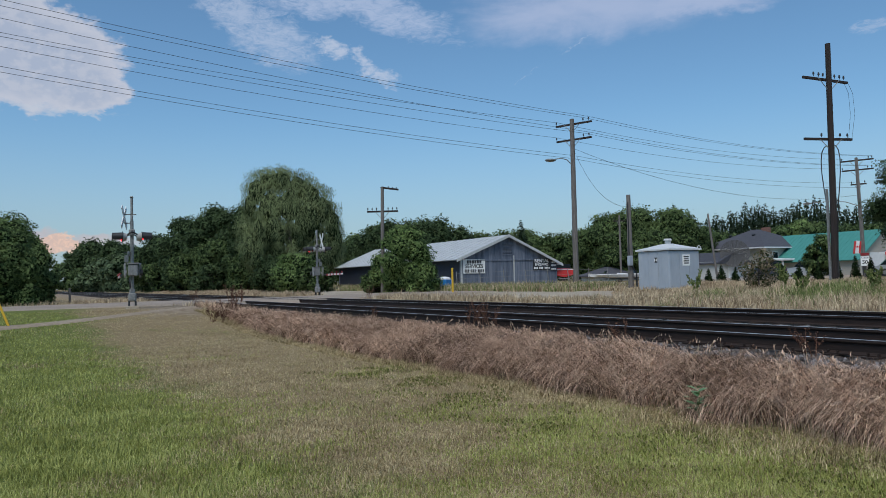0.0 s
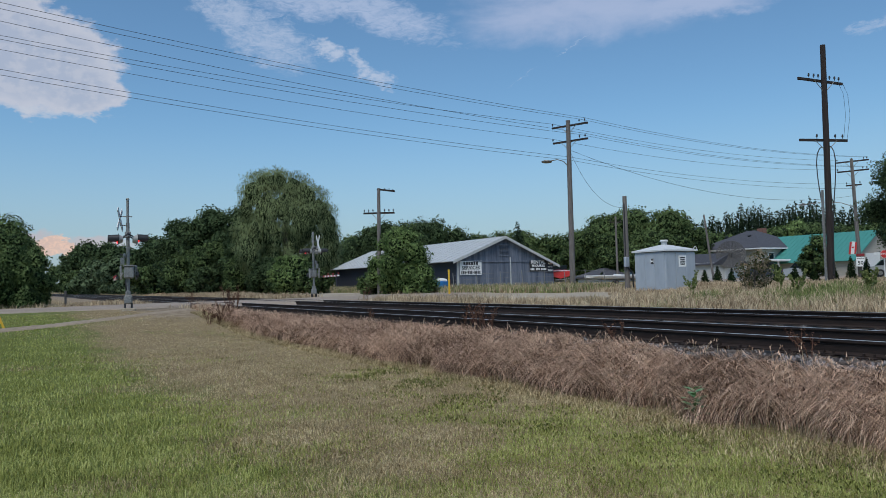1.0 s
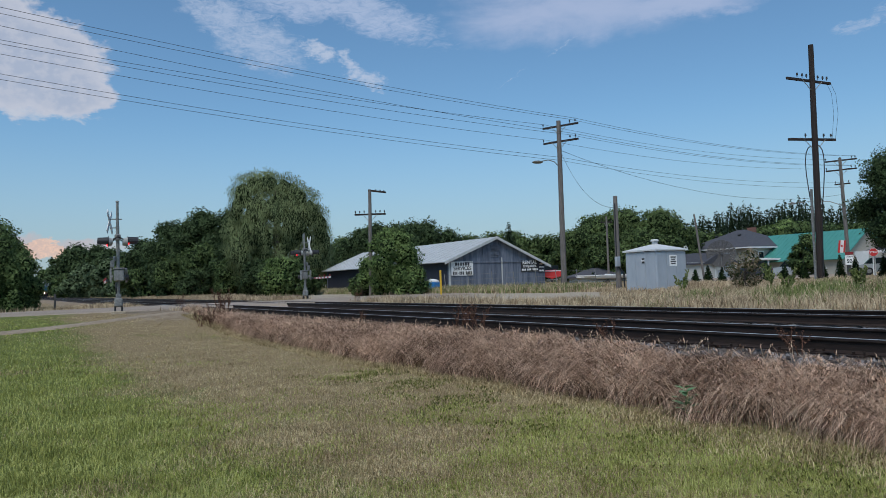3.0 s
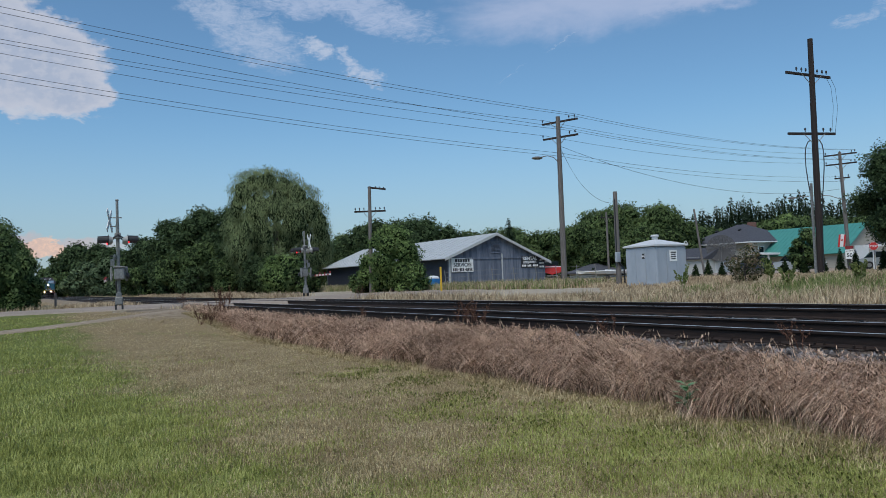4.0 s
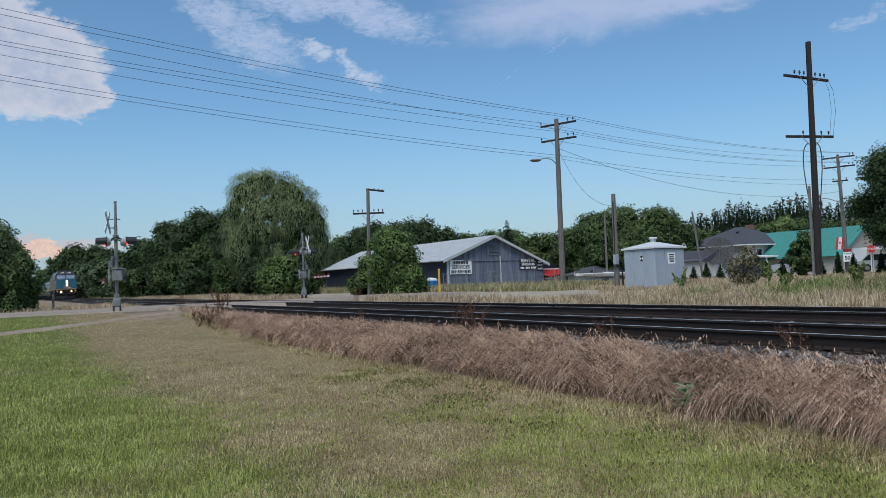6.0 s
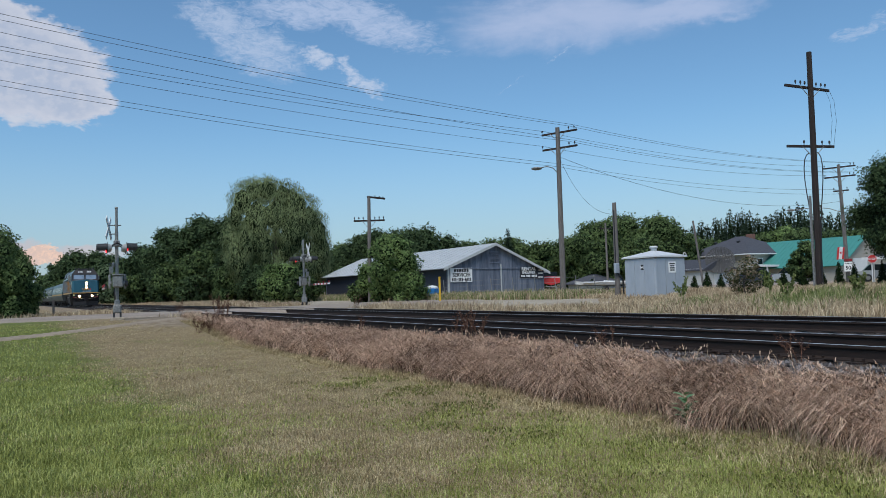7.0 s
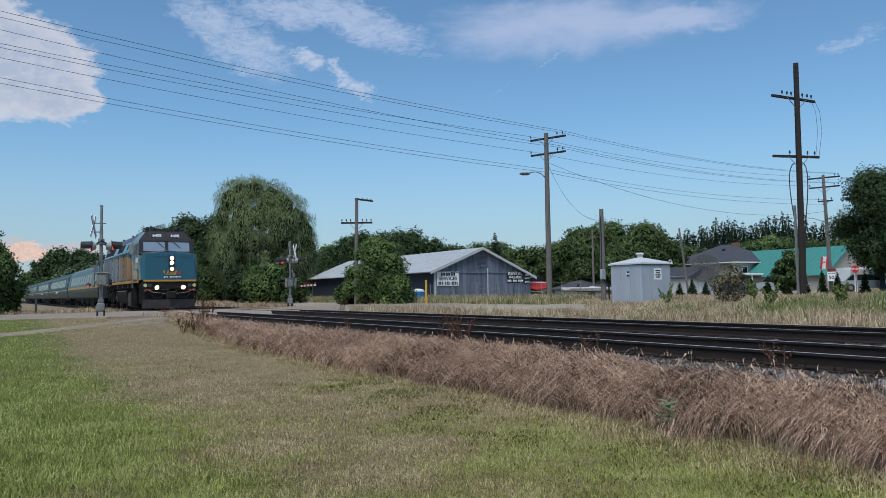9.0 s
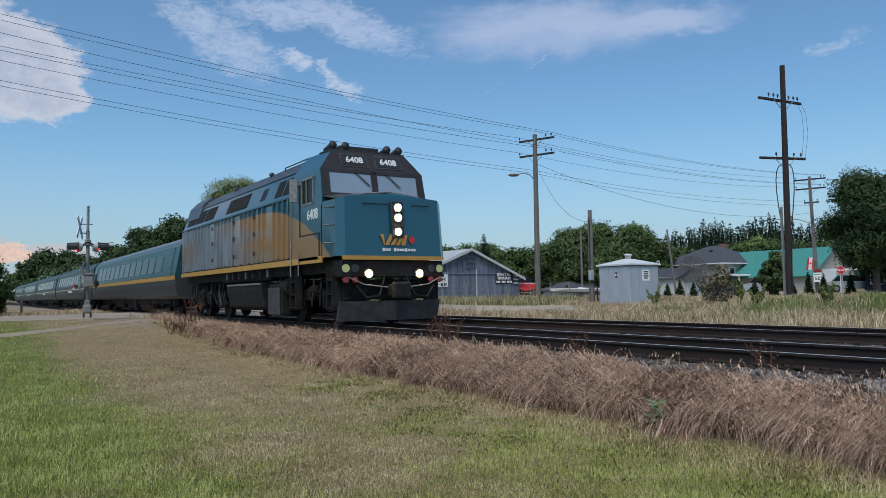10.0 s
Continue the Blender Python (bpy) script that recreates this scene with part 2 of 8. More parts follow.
def leafy(name, dark, light, island=0.45, big_scale=0.35):
    """Leaves: soft variation, and a little light shining through."""
    mt = material(name, [dark, tuple((a + b) / 2 for a, b in zip(dark, light)), light], rough=0.75, scale=0.8, bump=0, island=island, big=0.7, big_scale=big_scale, spec=0.12)
    n, l = mt.node_tree.nodes, mt.node_tree.links
    bs, out = n["Principled BSDF"], n["Material Output"]
    tr = n.new("ShaderNodeBsdfTranslucent")
    l.new(bs.inputs["Base Color"].links[0].from_socket, tr.inputs["Color"])
    mx = n.new("ShaderNodeMixShader")
    mx.inputs[0].default_value = 0.22
    l.new(bs.outputs[0], mx.inputs[1])
    l.new(tr.outputs[0], mx.inputs[2])
    l.new(mx.outputs[0], out.inputs["Surface"])
    return mt


M = dict(
    rail=material("rail_side_rust", [(0.014, 0.009, 0.008), (0.028, 0.017, 0.013), (0.05, 0.031, 0.023)], rough=0.75, metal=0.3, scale=7, stretch=(0.5, 1, 3)),
    rail_top=material("rail_polished_top", [(0.52, 0.49, 0.46), (0.68, 0.65, 0.62)], rough=0.42, metal=0.7, scale=4, bump=0.05, stretch=(0.1, 4, 1)),
    tie=material("tie_creosote_wood", [(0.035, 0.025, 0.02), (0.075, 0.055, 0.042), (0.13, 0.10, 0.08)], rough=0.9, scale=9, stretch=(4, 0.4, 2), bump=0.6, obj=0.5),
    ballast=material("ballast_stone", [(0.045, 0.037, 0.034), (0.12, 0.105, 0.098), (0.28, 0.255, 0.245)], rough=0.9, scale=8, bump=0.6, island=0.9),
    ballast_bed=material("ballast_bed", [(0.03, 0.025, 0.022), (0.085, 0.074, 0.068), (0.18, 0.165, 0.155)], rough=0.95, scale=18, bump=1.0, bump_scale=22, big=0.2),
    wood=material("pole_weathered_wood", [(0.08, 0.07, 0.064), (0.155, 0.138, 0.126), (0.25, 0.23, 0.212)], rough=0.9, scale=5, stretch=(6, 6, 0.3), bump=0.5),
    wood_dark=material("pole_dark_wood", [(0.012, 0.009, 0.009), (0.028, 0.02, 0.018), (0.05, 0.036, 0.032)], rough=0.9, scale=5, stretch=(6, 6, 0.3), bump=0.5),
    steel=material("galvanised_steel", [(0.12, 0.12, 0.115), (0.23, 0.23, 0.22), (0.36, 0.355, 0.34)], rough=0.55, metal=0.3, scale=12, bump=0.1),
    black=material("black_paint", [(0.012, 0.012, 0.013), (0.028, 0.028, 0.03)], rough=0.55, scale=8, bump=0.1),
    wire=material("wire", [(0.02, 0.022, 0.025), (0.035, 0.038, 0.04)], rough=0.6, bump=0),
    white=material("white_paint", [(0.66, 0.66, 0.65), (0.8, 0.8, 0.79)], rough=0.5, scale=5, bump=0.1),
    red=material("red_paint", [(0.45, 0.02, 0.02), (0.6, 0.035, 0.03)], rough=0.45, scale=5, bump=0.05),
    yellow=material("yellow_plastic", [(0.62, 0.36, 0.02), (0.75, 0.46, 0.04)], rough=0.5, scale=5, bump=0.05),
    blue=material("blue_plastic", [(0.02, 0.16, 0.42), (0.03, 0.22, 0.52)], rough=0.45, scale=5, bump=0.05),
    asphalt=material("asphalt", [(0.22, 0.175, 0.135), (0.31, 0.25, 0.195), (0.4, 0.335, 0.27)], rough=0.95, scale=10, bump=0.5, bump_scale=60, big=0.5),
    gravel=material("gravel", [(0.24, 0.19, 0.13), (0.36, 0.3, 0.22), (0.48, 0.42, 0.33)], rough=0.95, scale=7, bump=0.8, bump_scale=30, big=0.5),
    path_earth=material("path_earth", [(0.2, 0.15, 0.1), (0.3, 0.235, 0.165), (0.4, 0.325, 0.235)], rough=0.95, scale=6, bump=0.6, bump_scale=30, big=0.4),
    concrete=material("concrete", [(0.3, 0.3, 0.29), (0.42, 0.42, 0.4)], rough=0.9, scale=6),
    lamp_red=glow("lamp_red_lit", (1.0, 0.02, 0.03), 2.5),
    lamp_off=material("lamp_lens_unlit", [(0.12, 0.008, 0.01), (0.2, 0.015, 0.02)], rough=0.15, bump=0),
    trunk=material("bark", [(0.04, 0.03, 0.024), (0.085, 0.068, 0.055), (0.14, 0.12, 0.1)], rough=0.95, scale=8, stretch=(3, 3, 0.5), bump=1.0),
)

# ---- the plan: x along the track in the train's direction, y across it away from the viewer ----
TRACK_Y, TRACK2_Y, RAIL_Z = 9.06, 13.28, 0.814
ROAD_X0, ROAD_X1 = -46.5, -37.2


def smooth(a, b, v):
    t = np.clip((v - a) / (b - a), 0, 1)
    return t * t * (3 - 2 * t)


def ground_z(x, y):
    """Height of the ground; works on numbers and arrays."""
    x, y = np.asarray(x, float), np.asarray(y, float)
    rise = smooth(-20, -35, x)
    lawn = 0.0 + 0.72 * rise + 0.03 * np.sin(x * 0.7) * np.sin(y * 0.9) * (1 - rise)
    lawn = lawn - 0.35 * smooth(-1, -14, y) * (1 - rise)
    bed = 0.56 + 0.0 * x
    far = 0.7 + 0.35 * smooth(17, 34, y) + 0.5 * smooth(60, 140, y)
    z = lawn + (bed - lawn) * smooth(6.5, 7.75, y)
    z = z + (far - z) * smooth(14.9, 17.5, y)
    z = np.where(x < -47, z + (0.55 - z) * smooth(-47, -56, x) * smooth(7, 3, y), z)
    return z


def path_x(y):
    """Middle of the trodden path, by its y."""
    y = np.asarray(y, float)
    return -28.2 - 0.55 * y - 0.04 * y * np.abs(y)


def gz(x, y):
    return float(ground_z(x, y))


def axis(segments):
    out = []
    for a, b, s in segments:
        out += list(np.arange(a, b, s))
    return np.array(out + [segments[-1][1]])


def ground_material():
    mt = bpy.data.materials.new("ground_grass_and_soil")
    mt.use_nodes = True
    nt = mt.node_tree
    n, l = nt.nodes, nt.links
    bs = n["Principled BSDF"]
    bs.inputs["Roughness"].default_value = 0.95
    bs.inputs["Specular IOR Level"].default_value = 0.1
    tc = n.new("ShaderNodeTexCoord")
    sep = n.new("ShaderNodeSeparateXYZ")
    l.new(tc.outputs["Object"], sep.inputs[0])

    def tex(scale, detail=5, sy=1.0):
        mp = n.new("ShaderNodeMapping")
        mp.inputs["Scale"].default_value = (1, sy, 1)
        l.new(tc.outputs["Object"], mp.inputs[0])
        t = n.new("ShaderNodeTexNoise")
        t.inputs["Scale"].default_value = scale
        t.inputs["Detail"].default_value = detail
        l.new(mp.outputs[0], t.inputs["Vector"])
        return t.outputs["Fac"]

    def ramp(v, stops):
        r = n.new("ShaderNodeValToRGB")
        e = r.color_ramp.elements
        while len(e) < len(stops):
            e.new(0.5)
        for j, (p, c) in enumerate(stops):
            e[j].position, e[j].color = p, (*c, 1)
        l.new(v, r.inputs[0])
        return r.outputs[0]

    def mth(op, a, b):
        o = n.new("ShaderNodeMath")
        o.operation = op
        for j, v in enumerate((a, b)):
            if isinstance(v, (int, float)):
                o.inputs[j].default_value = v
            else:
                l.new(v, o.inputs[j])
        return o.outputs[0]

    def rng(v, a, b):
        o = n.new("ShaderNodeMapRange")
        o.interpolation_type = "SMOOTHSTEP"
        o.inputs["From Min"].default_value, o.inputs["From Max"].default_value = a, b
        l.new(v, o.inputs["Value"])
        return o.outputs["Result"]

    def mix(f, a, b):
        o = n.new("ShaderNodeMix")
        o.data_type = "RGBA"
        l.new(f, o.inputs[0])
        l.new(a, o.inputs[6])
        l.new(b, o.inputs[7])
        return o.outputs[2]

    fine, mid, wide = tex(30, 6), tex(3.0, 6), tex(0.45, 4)
    green = ramp(fine, [(0.3, (0.075, 0.09, 0.024)), (0.55, (0.15, 0.175, 0.048)), (0.75, (0.24, 0.25, 0.09))])
    dry = ramp(fine, [(0.3, (0.16, 0.115, 0.06)), (0.55, (0.29, 0.22, 0.125)), (0.75, (0.4, 0.32, 0.2))])
    # dry strip towards the track and towards the crossing
    f = mth("ADD", mth("MULTIPLY", rng(sep.outputs[1], 0.8, 3.4), 0.95), mth("MULTIPLY", mth("SUBTRACT", wide, 0.5), 1.6))
    f = mth("ADD", f, mth("MULTIPLY", mth("SUBTRACT", mid, 0.5), 1.2))
    col = mix(rng(f, 0.1, 0.9), green, dry)
    soil = ramp(mid, [(0.3, (0.12, 0.1, 0.07)), (0.7, (0.3, 0.25, 0.18))])
    col = mix(mth("MULTIPLY", rng(sep.outputs[1], 6.4, 7.3), rng(sep.outputs[1], 17.5, 15.0)), col, soil)
    # bare earth beside the crossing
    bare = mth("MULTIPLY", rng(sep.outputs[0], -27.5, -31.5), rng(mth("ADD", sep.outputs[1], mth("MULTIPLY", mth("SUBTRACT", mid, 0.5), 3.0)), 3.6, 5.2))
    col = mix(mth("MULTIPLY", bare, rng(sep.outputs[1], 17.5, 15.0)), col, ramp(mid, [(0.3, (0.2, 0.15, 0.1)), (0.7, (0.34, 0.27, 0.19))]))
    l.new(col, bs.inputs["Base Color"])
    bp = n.new("ShaderNodeBump")
    bp.inputs["Strength"].default_value = 0.8
    bp.inputs["Distance"].default_value = 0.04
    l.new(fine, bp.inputs["Height"])
    l.new(bp.outputs[0], bs.inputs["Normal"])
    return mt


M["ground"] = ground_material()


def sheet(name, xs, ys, zfun, mat, **tags):
    """A grid of faces over xs and ys."""
    X, Y = np.meshgrid(xs, ys, indexing="ij")
    co = np.stack([X, Y, zfun(X, Y)], -1).reshape(-1, 3)
    nx, ny = len(xs), len(ys)
    i = (np.arange(nx - 1)[:, None] * ny + np.arange(ny - 1)[None]).ravel()
    faces = np.stack([i, i + ny, i + ny + 1, i + 1], -1)
    me = bpy.data.meshes.new(name)
    me.from_pydata(co.tolist(), [], faces.tolist())
    me.polygons.foreach_set("use_smooth", [True] * len(me.polygons))
    me.materials.append(mat)
    return tagged(new(name, me), kind="structure", **tags)


def build_ground():
    xs = axis([(-2500, -600, 190), (-600, -120, 24), (-120, -50, 3.5), (-50, 6, 0.4), (6, 60, 6), (60, 2500, 240)])
    ys = axis([(-2500, -200, 230), (-200, -20, 15), (-20, 0, 1.0), (0, 20, 0.25), (20, 80, 3), (80, 300, 20), (300, 2500, 220)])
    sheet("ground", xs, ys, ground_z, M["ground"], label="green and dried lawn, soil and verge", category="ground")


build_ground()


# ---- railway ----
def rail_mesh(x0, x1):
    """Head, web and foot of a rail, its top at z = 0."""
    half = [(0.036, 0.0), (0.037, -0.028), (0.03, -0.04), (0.009, -0.05), (0.009, -0.14), (0.025, -0.155), (0.072, -0.165), (0.072, -0.176)]
    outline = half + [(-u, v) for u, v in half[::-1]]
    bm = prism(B(), outline, "x", x0, x1)
    me = mesh_of(bm, "rail")
    me.materials.append(M["rail"])
    me.materials.append(M["rail_top"])
    for p in me.polygons:
        if p.normal.z > 0.9 and p.center.z > -0.01:
            p.material_index = 1
    return me


def build_track(y0, name, label, near):
    tr = thing(name, 0, y0, RAIL_Z, label=label, category="railway track", kind="structure")
    me = rail_mesh(-600, 120)
    for s in (-1, 1):
        part("rail", me, None, tr, m=pose(0, s * 0.753, 0))
    # ties: the nearest are pieces of their own, the rest one mesh
    rnd = random.Random(4 if near else 5)
    tie_mesh = []
    for k in range(4):
        bm = box(B(), 0.23, 2.6, 0.18, 0, 0, 0, bevel=0.012)
        for v in bm.verts:
            v.co += Vector((rnd.uniform(-0.008, 0.008), rnd.uniform(-0.02, 0.02), rnd.uniform(-0.006, 0.006)))
        t = mesh_of(bm, "tie")
        t.materials.append(M["tie"])
        tie_mesh.append(t)
    plate_bm = box(B(), 0.19, 0.34, 0.02, 0, 0, 0)
    for sx, sy in itertools.product((-1, 1), (-1, 1)):
        box(plate_bm, 0.018, 0.03, 0.05, sx * 0.06, sy * 0.088, 0.025)
    plate_me = mesh_of(plate_bm, "tie_plate")
    plate_me.materials.append(M["rail"])
    rest = B()
    x = -120.0
    while x < 14:
        if not (ROAD_X0 - 0.2 < x < ROAD_X1 + 0.2):
            if x > -37:
                t = part("tie", tie_mesh[rnd.randrange(4)], None, tr, m=pose(x + rnd.uniform(-0.03, 0.03), rnd.uniform(-0.05, 0.05), -0.281, 0, 0, rnd.uniform(-1, 1)))
                if near and x > -22:
                    for s in (-1, 1):
                        part("tie_plate", plate_me, None, t, m=pose(0, s * 0.753, 0.098))
            else:
                box(rest, 0.23, 2.6, 0.18, x, 0, -0.281)
        x += 0.53
    tagged(part("far_ties", rest, M["tie"], tr), kind="stuff")


build_track(TRACK_Y, "railway_track", "rusty steel rails on dark wooden ties in ballast", True)
build_track(TRACK2_Y, "railway_track", "second rusty track on dark ties in ballast", False)


def build_ballast():
    def z(x, y):
        d1, d2 = np.abs(y - TRACK_Y), np.abs(y - TRACK2_Y)
        d = np.minimum(d1, d2)
        top = RAIL_Z - 0.225
        h = top - 0.55 * np.maximum(0, d - 1.62)
        return np.where((y > TRACK_Y) & (y < TRACK2_Y), np.maximum(h, top - 0.2), h) + 0.012 * np.sin(x * 9.1 + y * 7) * np.sin(y * 11.3)
    sheet("ballast", axis([(-400, -60, 12), (-60, 10, 0.2), (10, 60, 6)]), axis([(6.9, 15.6, 0.12)]), z, M["ballast_bed"], label="grey crushed-stone ballast under both tracks", category="ballast")
    # loose stones
    rng = np.random.default_rng(3)
    tet = np.array([[1, 0, -.5], [-.6, .9, -.5], [-.6, -.9, -.5], [0.1, 0, .8], [.5, .7, .3], [-.5, -.1, .6]])
    tri = np.array([[0, 1, 4], [4, 1, 5], [4, 5, 3], [0, 4, 3], [0, 3, 2], [3, 5, 2], [5, 1, 2], [0, 2, 1]])

    def stones(n, x0, x1, y0, y1, s0, s1, name, label):
        x = x1 - (x1 - x0) * rng.random(n) ** 1.6
        y = rng.uniform(y0, y1, n)
        s = rng.uniform(s0, s1, n)
        keep = ~((x > ROAD_X0) & (x < ROAD_X1))
        x, y, s = x[keep], y[keep], s[keep]
        zz = z(x, y) + s * 0.25
        pts = tet[None] * (1 + rng.uniform(-.35, .35, (len(x), 6, 3)))
        a = rng.uniform(0, 6.3, len(x))
        c, sn = np.cos(a), np.sin(a)
        P = np.stack([pts[..., 0] * c[:, None] - pts[..., 1] * sn[:, None], pts[..., 0] * sn[:, None] + pts[..., 1] * c[:, None], pts[..., 2]], -1) * s[:, None, None]
        P += np.stack([x, y, zz], -1)[:, None]
        k = np.arange(len(x))[:, None, None] * 6 + tri[None]
        me = bpy.data.meshes.new(name)
        me.from_pydata(P.reshape(-1, 3).tolist(), [], k.reshape(-1, 3).tolist())
        me.materials.append(M["ballast"])
        tagged(new(name, me), label, "stones", kind="stuff")
    stones(7000, -24, 2, 7.0, 8.25, 0.018, 0.045, "ballast_stones", "loose grey ballast stones on the track shoulder")
    stones(5000, -30, 4, 8.35, 12.5, 0.02, 0.045, "ballast_stones", "grey ballast stones between the rails")


build_ballast()


def build_road():
    zr = RAIL_Z - 0.02
    def z(x, y):
        return np.where(y < 7.5, zr - 0.006 * (7.5 - y) * (y > -20) - 0.55 * (y <= -20), np.where(y > 15, zr + 0.01 * (y - 15), zr))
    rd = thing("road", label="worn grey asphalt road over the level crossing", category="road", kind="structure")
    for y0, y1 in ((-20, TRACK_Y - 0.83), (TRACK_Y - 0.66, TRACK_Y + 0.66), (TRACK_Y + 0.83, TRACK2_Y - 0.83), (TRACK2_Y - 0.66, TRACK2_Y + 0.66), (TRACK2_Y + 0.83, 60)):
        bm = B()
        n = max(1, int((y1 - y0) / 2))
        for i in range(n):
            a, b = y0 + (y1 - y0) * i / n, y0 + (y1 - y0) * (i + 1) / n
            za, zb = float(z(0, a + 1e-6)), float(z(0, b - 1e-6))
            vs = [bm.verts.new(p) for p in ((ROAD_X0, a, za), (ROAD_X1, a, za), (ROAD_X1, b, zb), (ROAD_X0, b, zb), (ROAD_X0 - 0.6, a, za - 0.5), (ROAD_X1 + 0.6, a, za - 0.5), (ROAD_X1 + 0.6, b, zb - 0.5), (ROAD_X0 - 0.6, b, zb - 0.5))]
            for q in ((0, 1, 2, 3), (1, 5, 6, 2), (4, 0, 3, 7), (0, 4, 5, 1), (3, 2, 6, 7)):
                bm.faces.new([vs[k] for k in q])
        part("road_slab", bm, M["asphalt"], rd)
    # the yard beyond the tracks and the trodden path
    def yard(x, y):
        return ground_z(x, y) + 0.02
    sheet("gravel_yard", axis([(-75, -22, 2.0)]), axis([(18.0, 25.0, 0.7)]), yard, M["gravel"], label="pale gravel lane beyond the tracks", category="gravel lane")
    sheet("gravel_path", axis([(-37, -14, 0.2)]), axis([(-8, 7.0, 0.25)]), lambda x, y: ground_z(x, y) + 0.03 - 0.5 * (smooth(0.5, 0.9, np.abs(x - path_x(y))) * smooth(7.5, 5.8, y)), M["path_earth"], label="trodden gravel path from the lawn to the crossing", category="path")


build_road()


# ---- trees and bushes ----
M["leaf_mid"] = leafy("leaves_mid_green", (0.03, 0.052, 0.018), (0.15, 0.212, 0.078))
M["leaf_dark"] = leafy("leaves_dark_green", (0.019, 0.035, 0.015), (0.095, 0.142, 0.06))
M["leaf_bush"] = leafy("leaves_bush_green", (0.036, 0.064, 0.021), (0.17, 0.24, 0.088))
M["leaf_bright"] = leafy("leaves_fresh_green", (0.05, 0.09, 0.026), (0.23, 0.32, 0.11))
M["leaf_willow"] = leafy("leaves_willow", (0.1, 0.135, 0.06), (0.25, 0.305, 0.145), island=0.18)
M["leaf_grey"] = leafy("leaves_grey_green", (0.05, 0.08, 0.04), (0.18, 0.24, 0.125))
# near-black green for crown fillers: the shade among the leaves is in the colour
M["leaf_core"] = material("inner_foliage_painted_shade", [(0.008, 0.014, 0.006), (0.016, 0.026, 0.011), (0.03, 0.044, 0.02)], rough=0.9, scale=3, bump=0.8, bump_scale=5, spec=0.05)
M["needle"] = leafy("needles_dark", (0.012, 0.026, 0.015), (0.06, 0.09, 0.05))
M["cedar"] = leafy("cedar_foliage", (0.01, 0.025, 0.010), (0.045, 0.075, 0.022))
M["leaf_pink"] = leafy("leaves_reddish_green", (0.05, 0.065, 0.022), (0.30, 0.23, 0.15), island=1.0)


def leaf_cards(rng, blobs, size, density, droop=0.0):
    """Leaves scattered through the outer shells of lumps (x, y, z, rx, ry, rz), none inside a neighbouring lump. Returns the corners and the leaves' soft normals."""
    out, soft = [], []
    bb = np.array(blobs, float)
    mid = bb[:, :3].mean(0)
    for k, (bx, by, bz, rx, ry, rz) in enumerate(blobs):
        area = 4 * math.pi * ((rx * ry) ** 1.6 / 3 + (rx * rz) ** 1.6 / 3 + (ry * rz) ** 1.6 / 3) ** (1 / 1.6)
        n = int(area * density)
        d = rng.normal(size=(n, 3))
        d /= np.linalg.norm(d, axis=1)[:, None]
        lump = 1 + 0.16 * np.sin(d[:, 0] * 5 + bx) * np.sin(d[:, 1] * 6 + by) + 0.12 * np.sin(d[:, 2] * 9 + bz * 3) + 0.1 * np.sin(d[:, 0] * 14 + d[:, 1] * 11 + bz)
        r = lump * (1 - 0.5 * rng.random(n) ** 1.8 + 0.14 * rng.random(n) ** 3)
        p = np.array([bx, by, bz]) + d * r[:, None] * np.array([rx, ry, rz])
        keep = np.ones(n, bool)
        for h, o in enumerate(bb):
            if h != k and abs(o[0] - bx) < o[3] + rx and abs(o[1] - by) < o[4] + ry and abs(o[2] - bz) < o[5] + rz:
                keep &= (((p - o[:3]) / o[3:]) ** 2).sum(1) > 0.5
        p, d = p[keep], d[keep]
        n = len(p)
        nrm = d + rng.normal(size=(n, 3)) * 0.6
        nrm[:, 2] += 0.35
        nrm /= np.linalg.norm(nrm, axis=1)[:, None]
        u = np.cross(nrm, rng.normal(size=(n, 3)))
        u /= np.linalg.norm(u, axis=1)[:, None]
        v = np.cross(nrm, u)
        if droop:
            v = v * (1 - droop) + np.array([0, 0, -1.0]) * droop
        s = size * rng.uniform(0.55, 1.35, n)[:, None]
        w = 0.75 if droop == 0 else 0.2
        out.append(np.stack([p + v * s, p - v * s * 0.75 + u * s * w, p - v * s * 0.75 - u * s * w], 1))
        c = p - mid
        c /= np.linalg.norm(c, axis=1)[:, None] + 1e-6
        g = d * 0.75 + c * 0.45 + nrm * 0.4
        g[:, 2] += 0.15
        soft.append(g / np.linalg.norm(g, axis=1)[:, None])
    return np.concatenate(out).reshape(-1, 3), np.repeat(np.concatenate(soft), 3, axis=0)


ICO = bmesh.new()
bmesh.ops.create_icosphere(ICO, subdivisions=1, radius=1)
ICO_V = np.array([v.co[:] for v in ICO.verts])
ICO_F = np.array([[v.index for v in f.verts] for f in ICO.faces])
ICO.free()


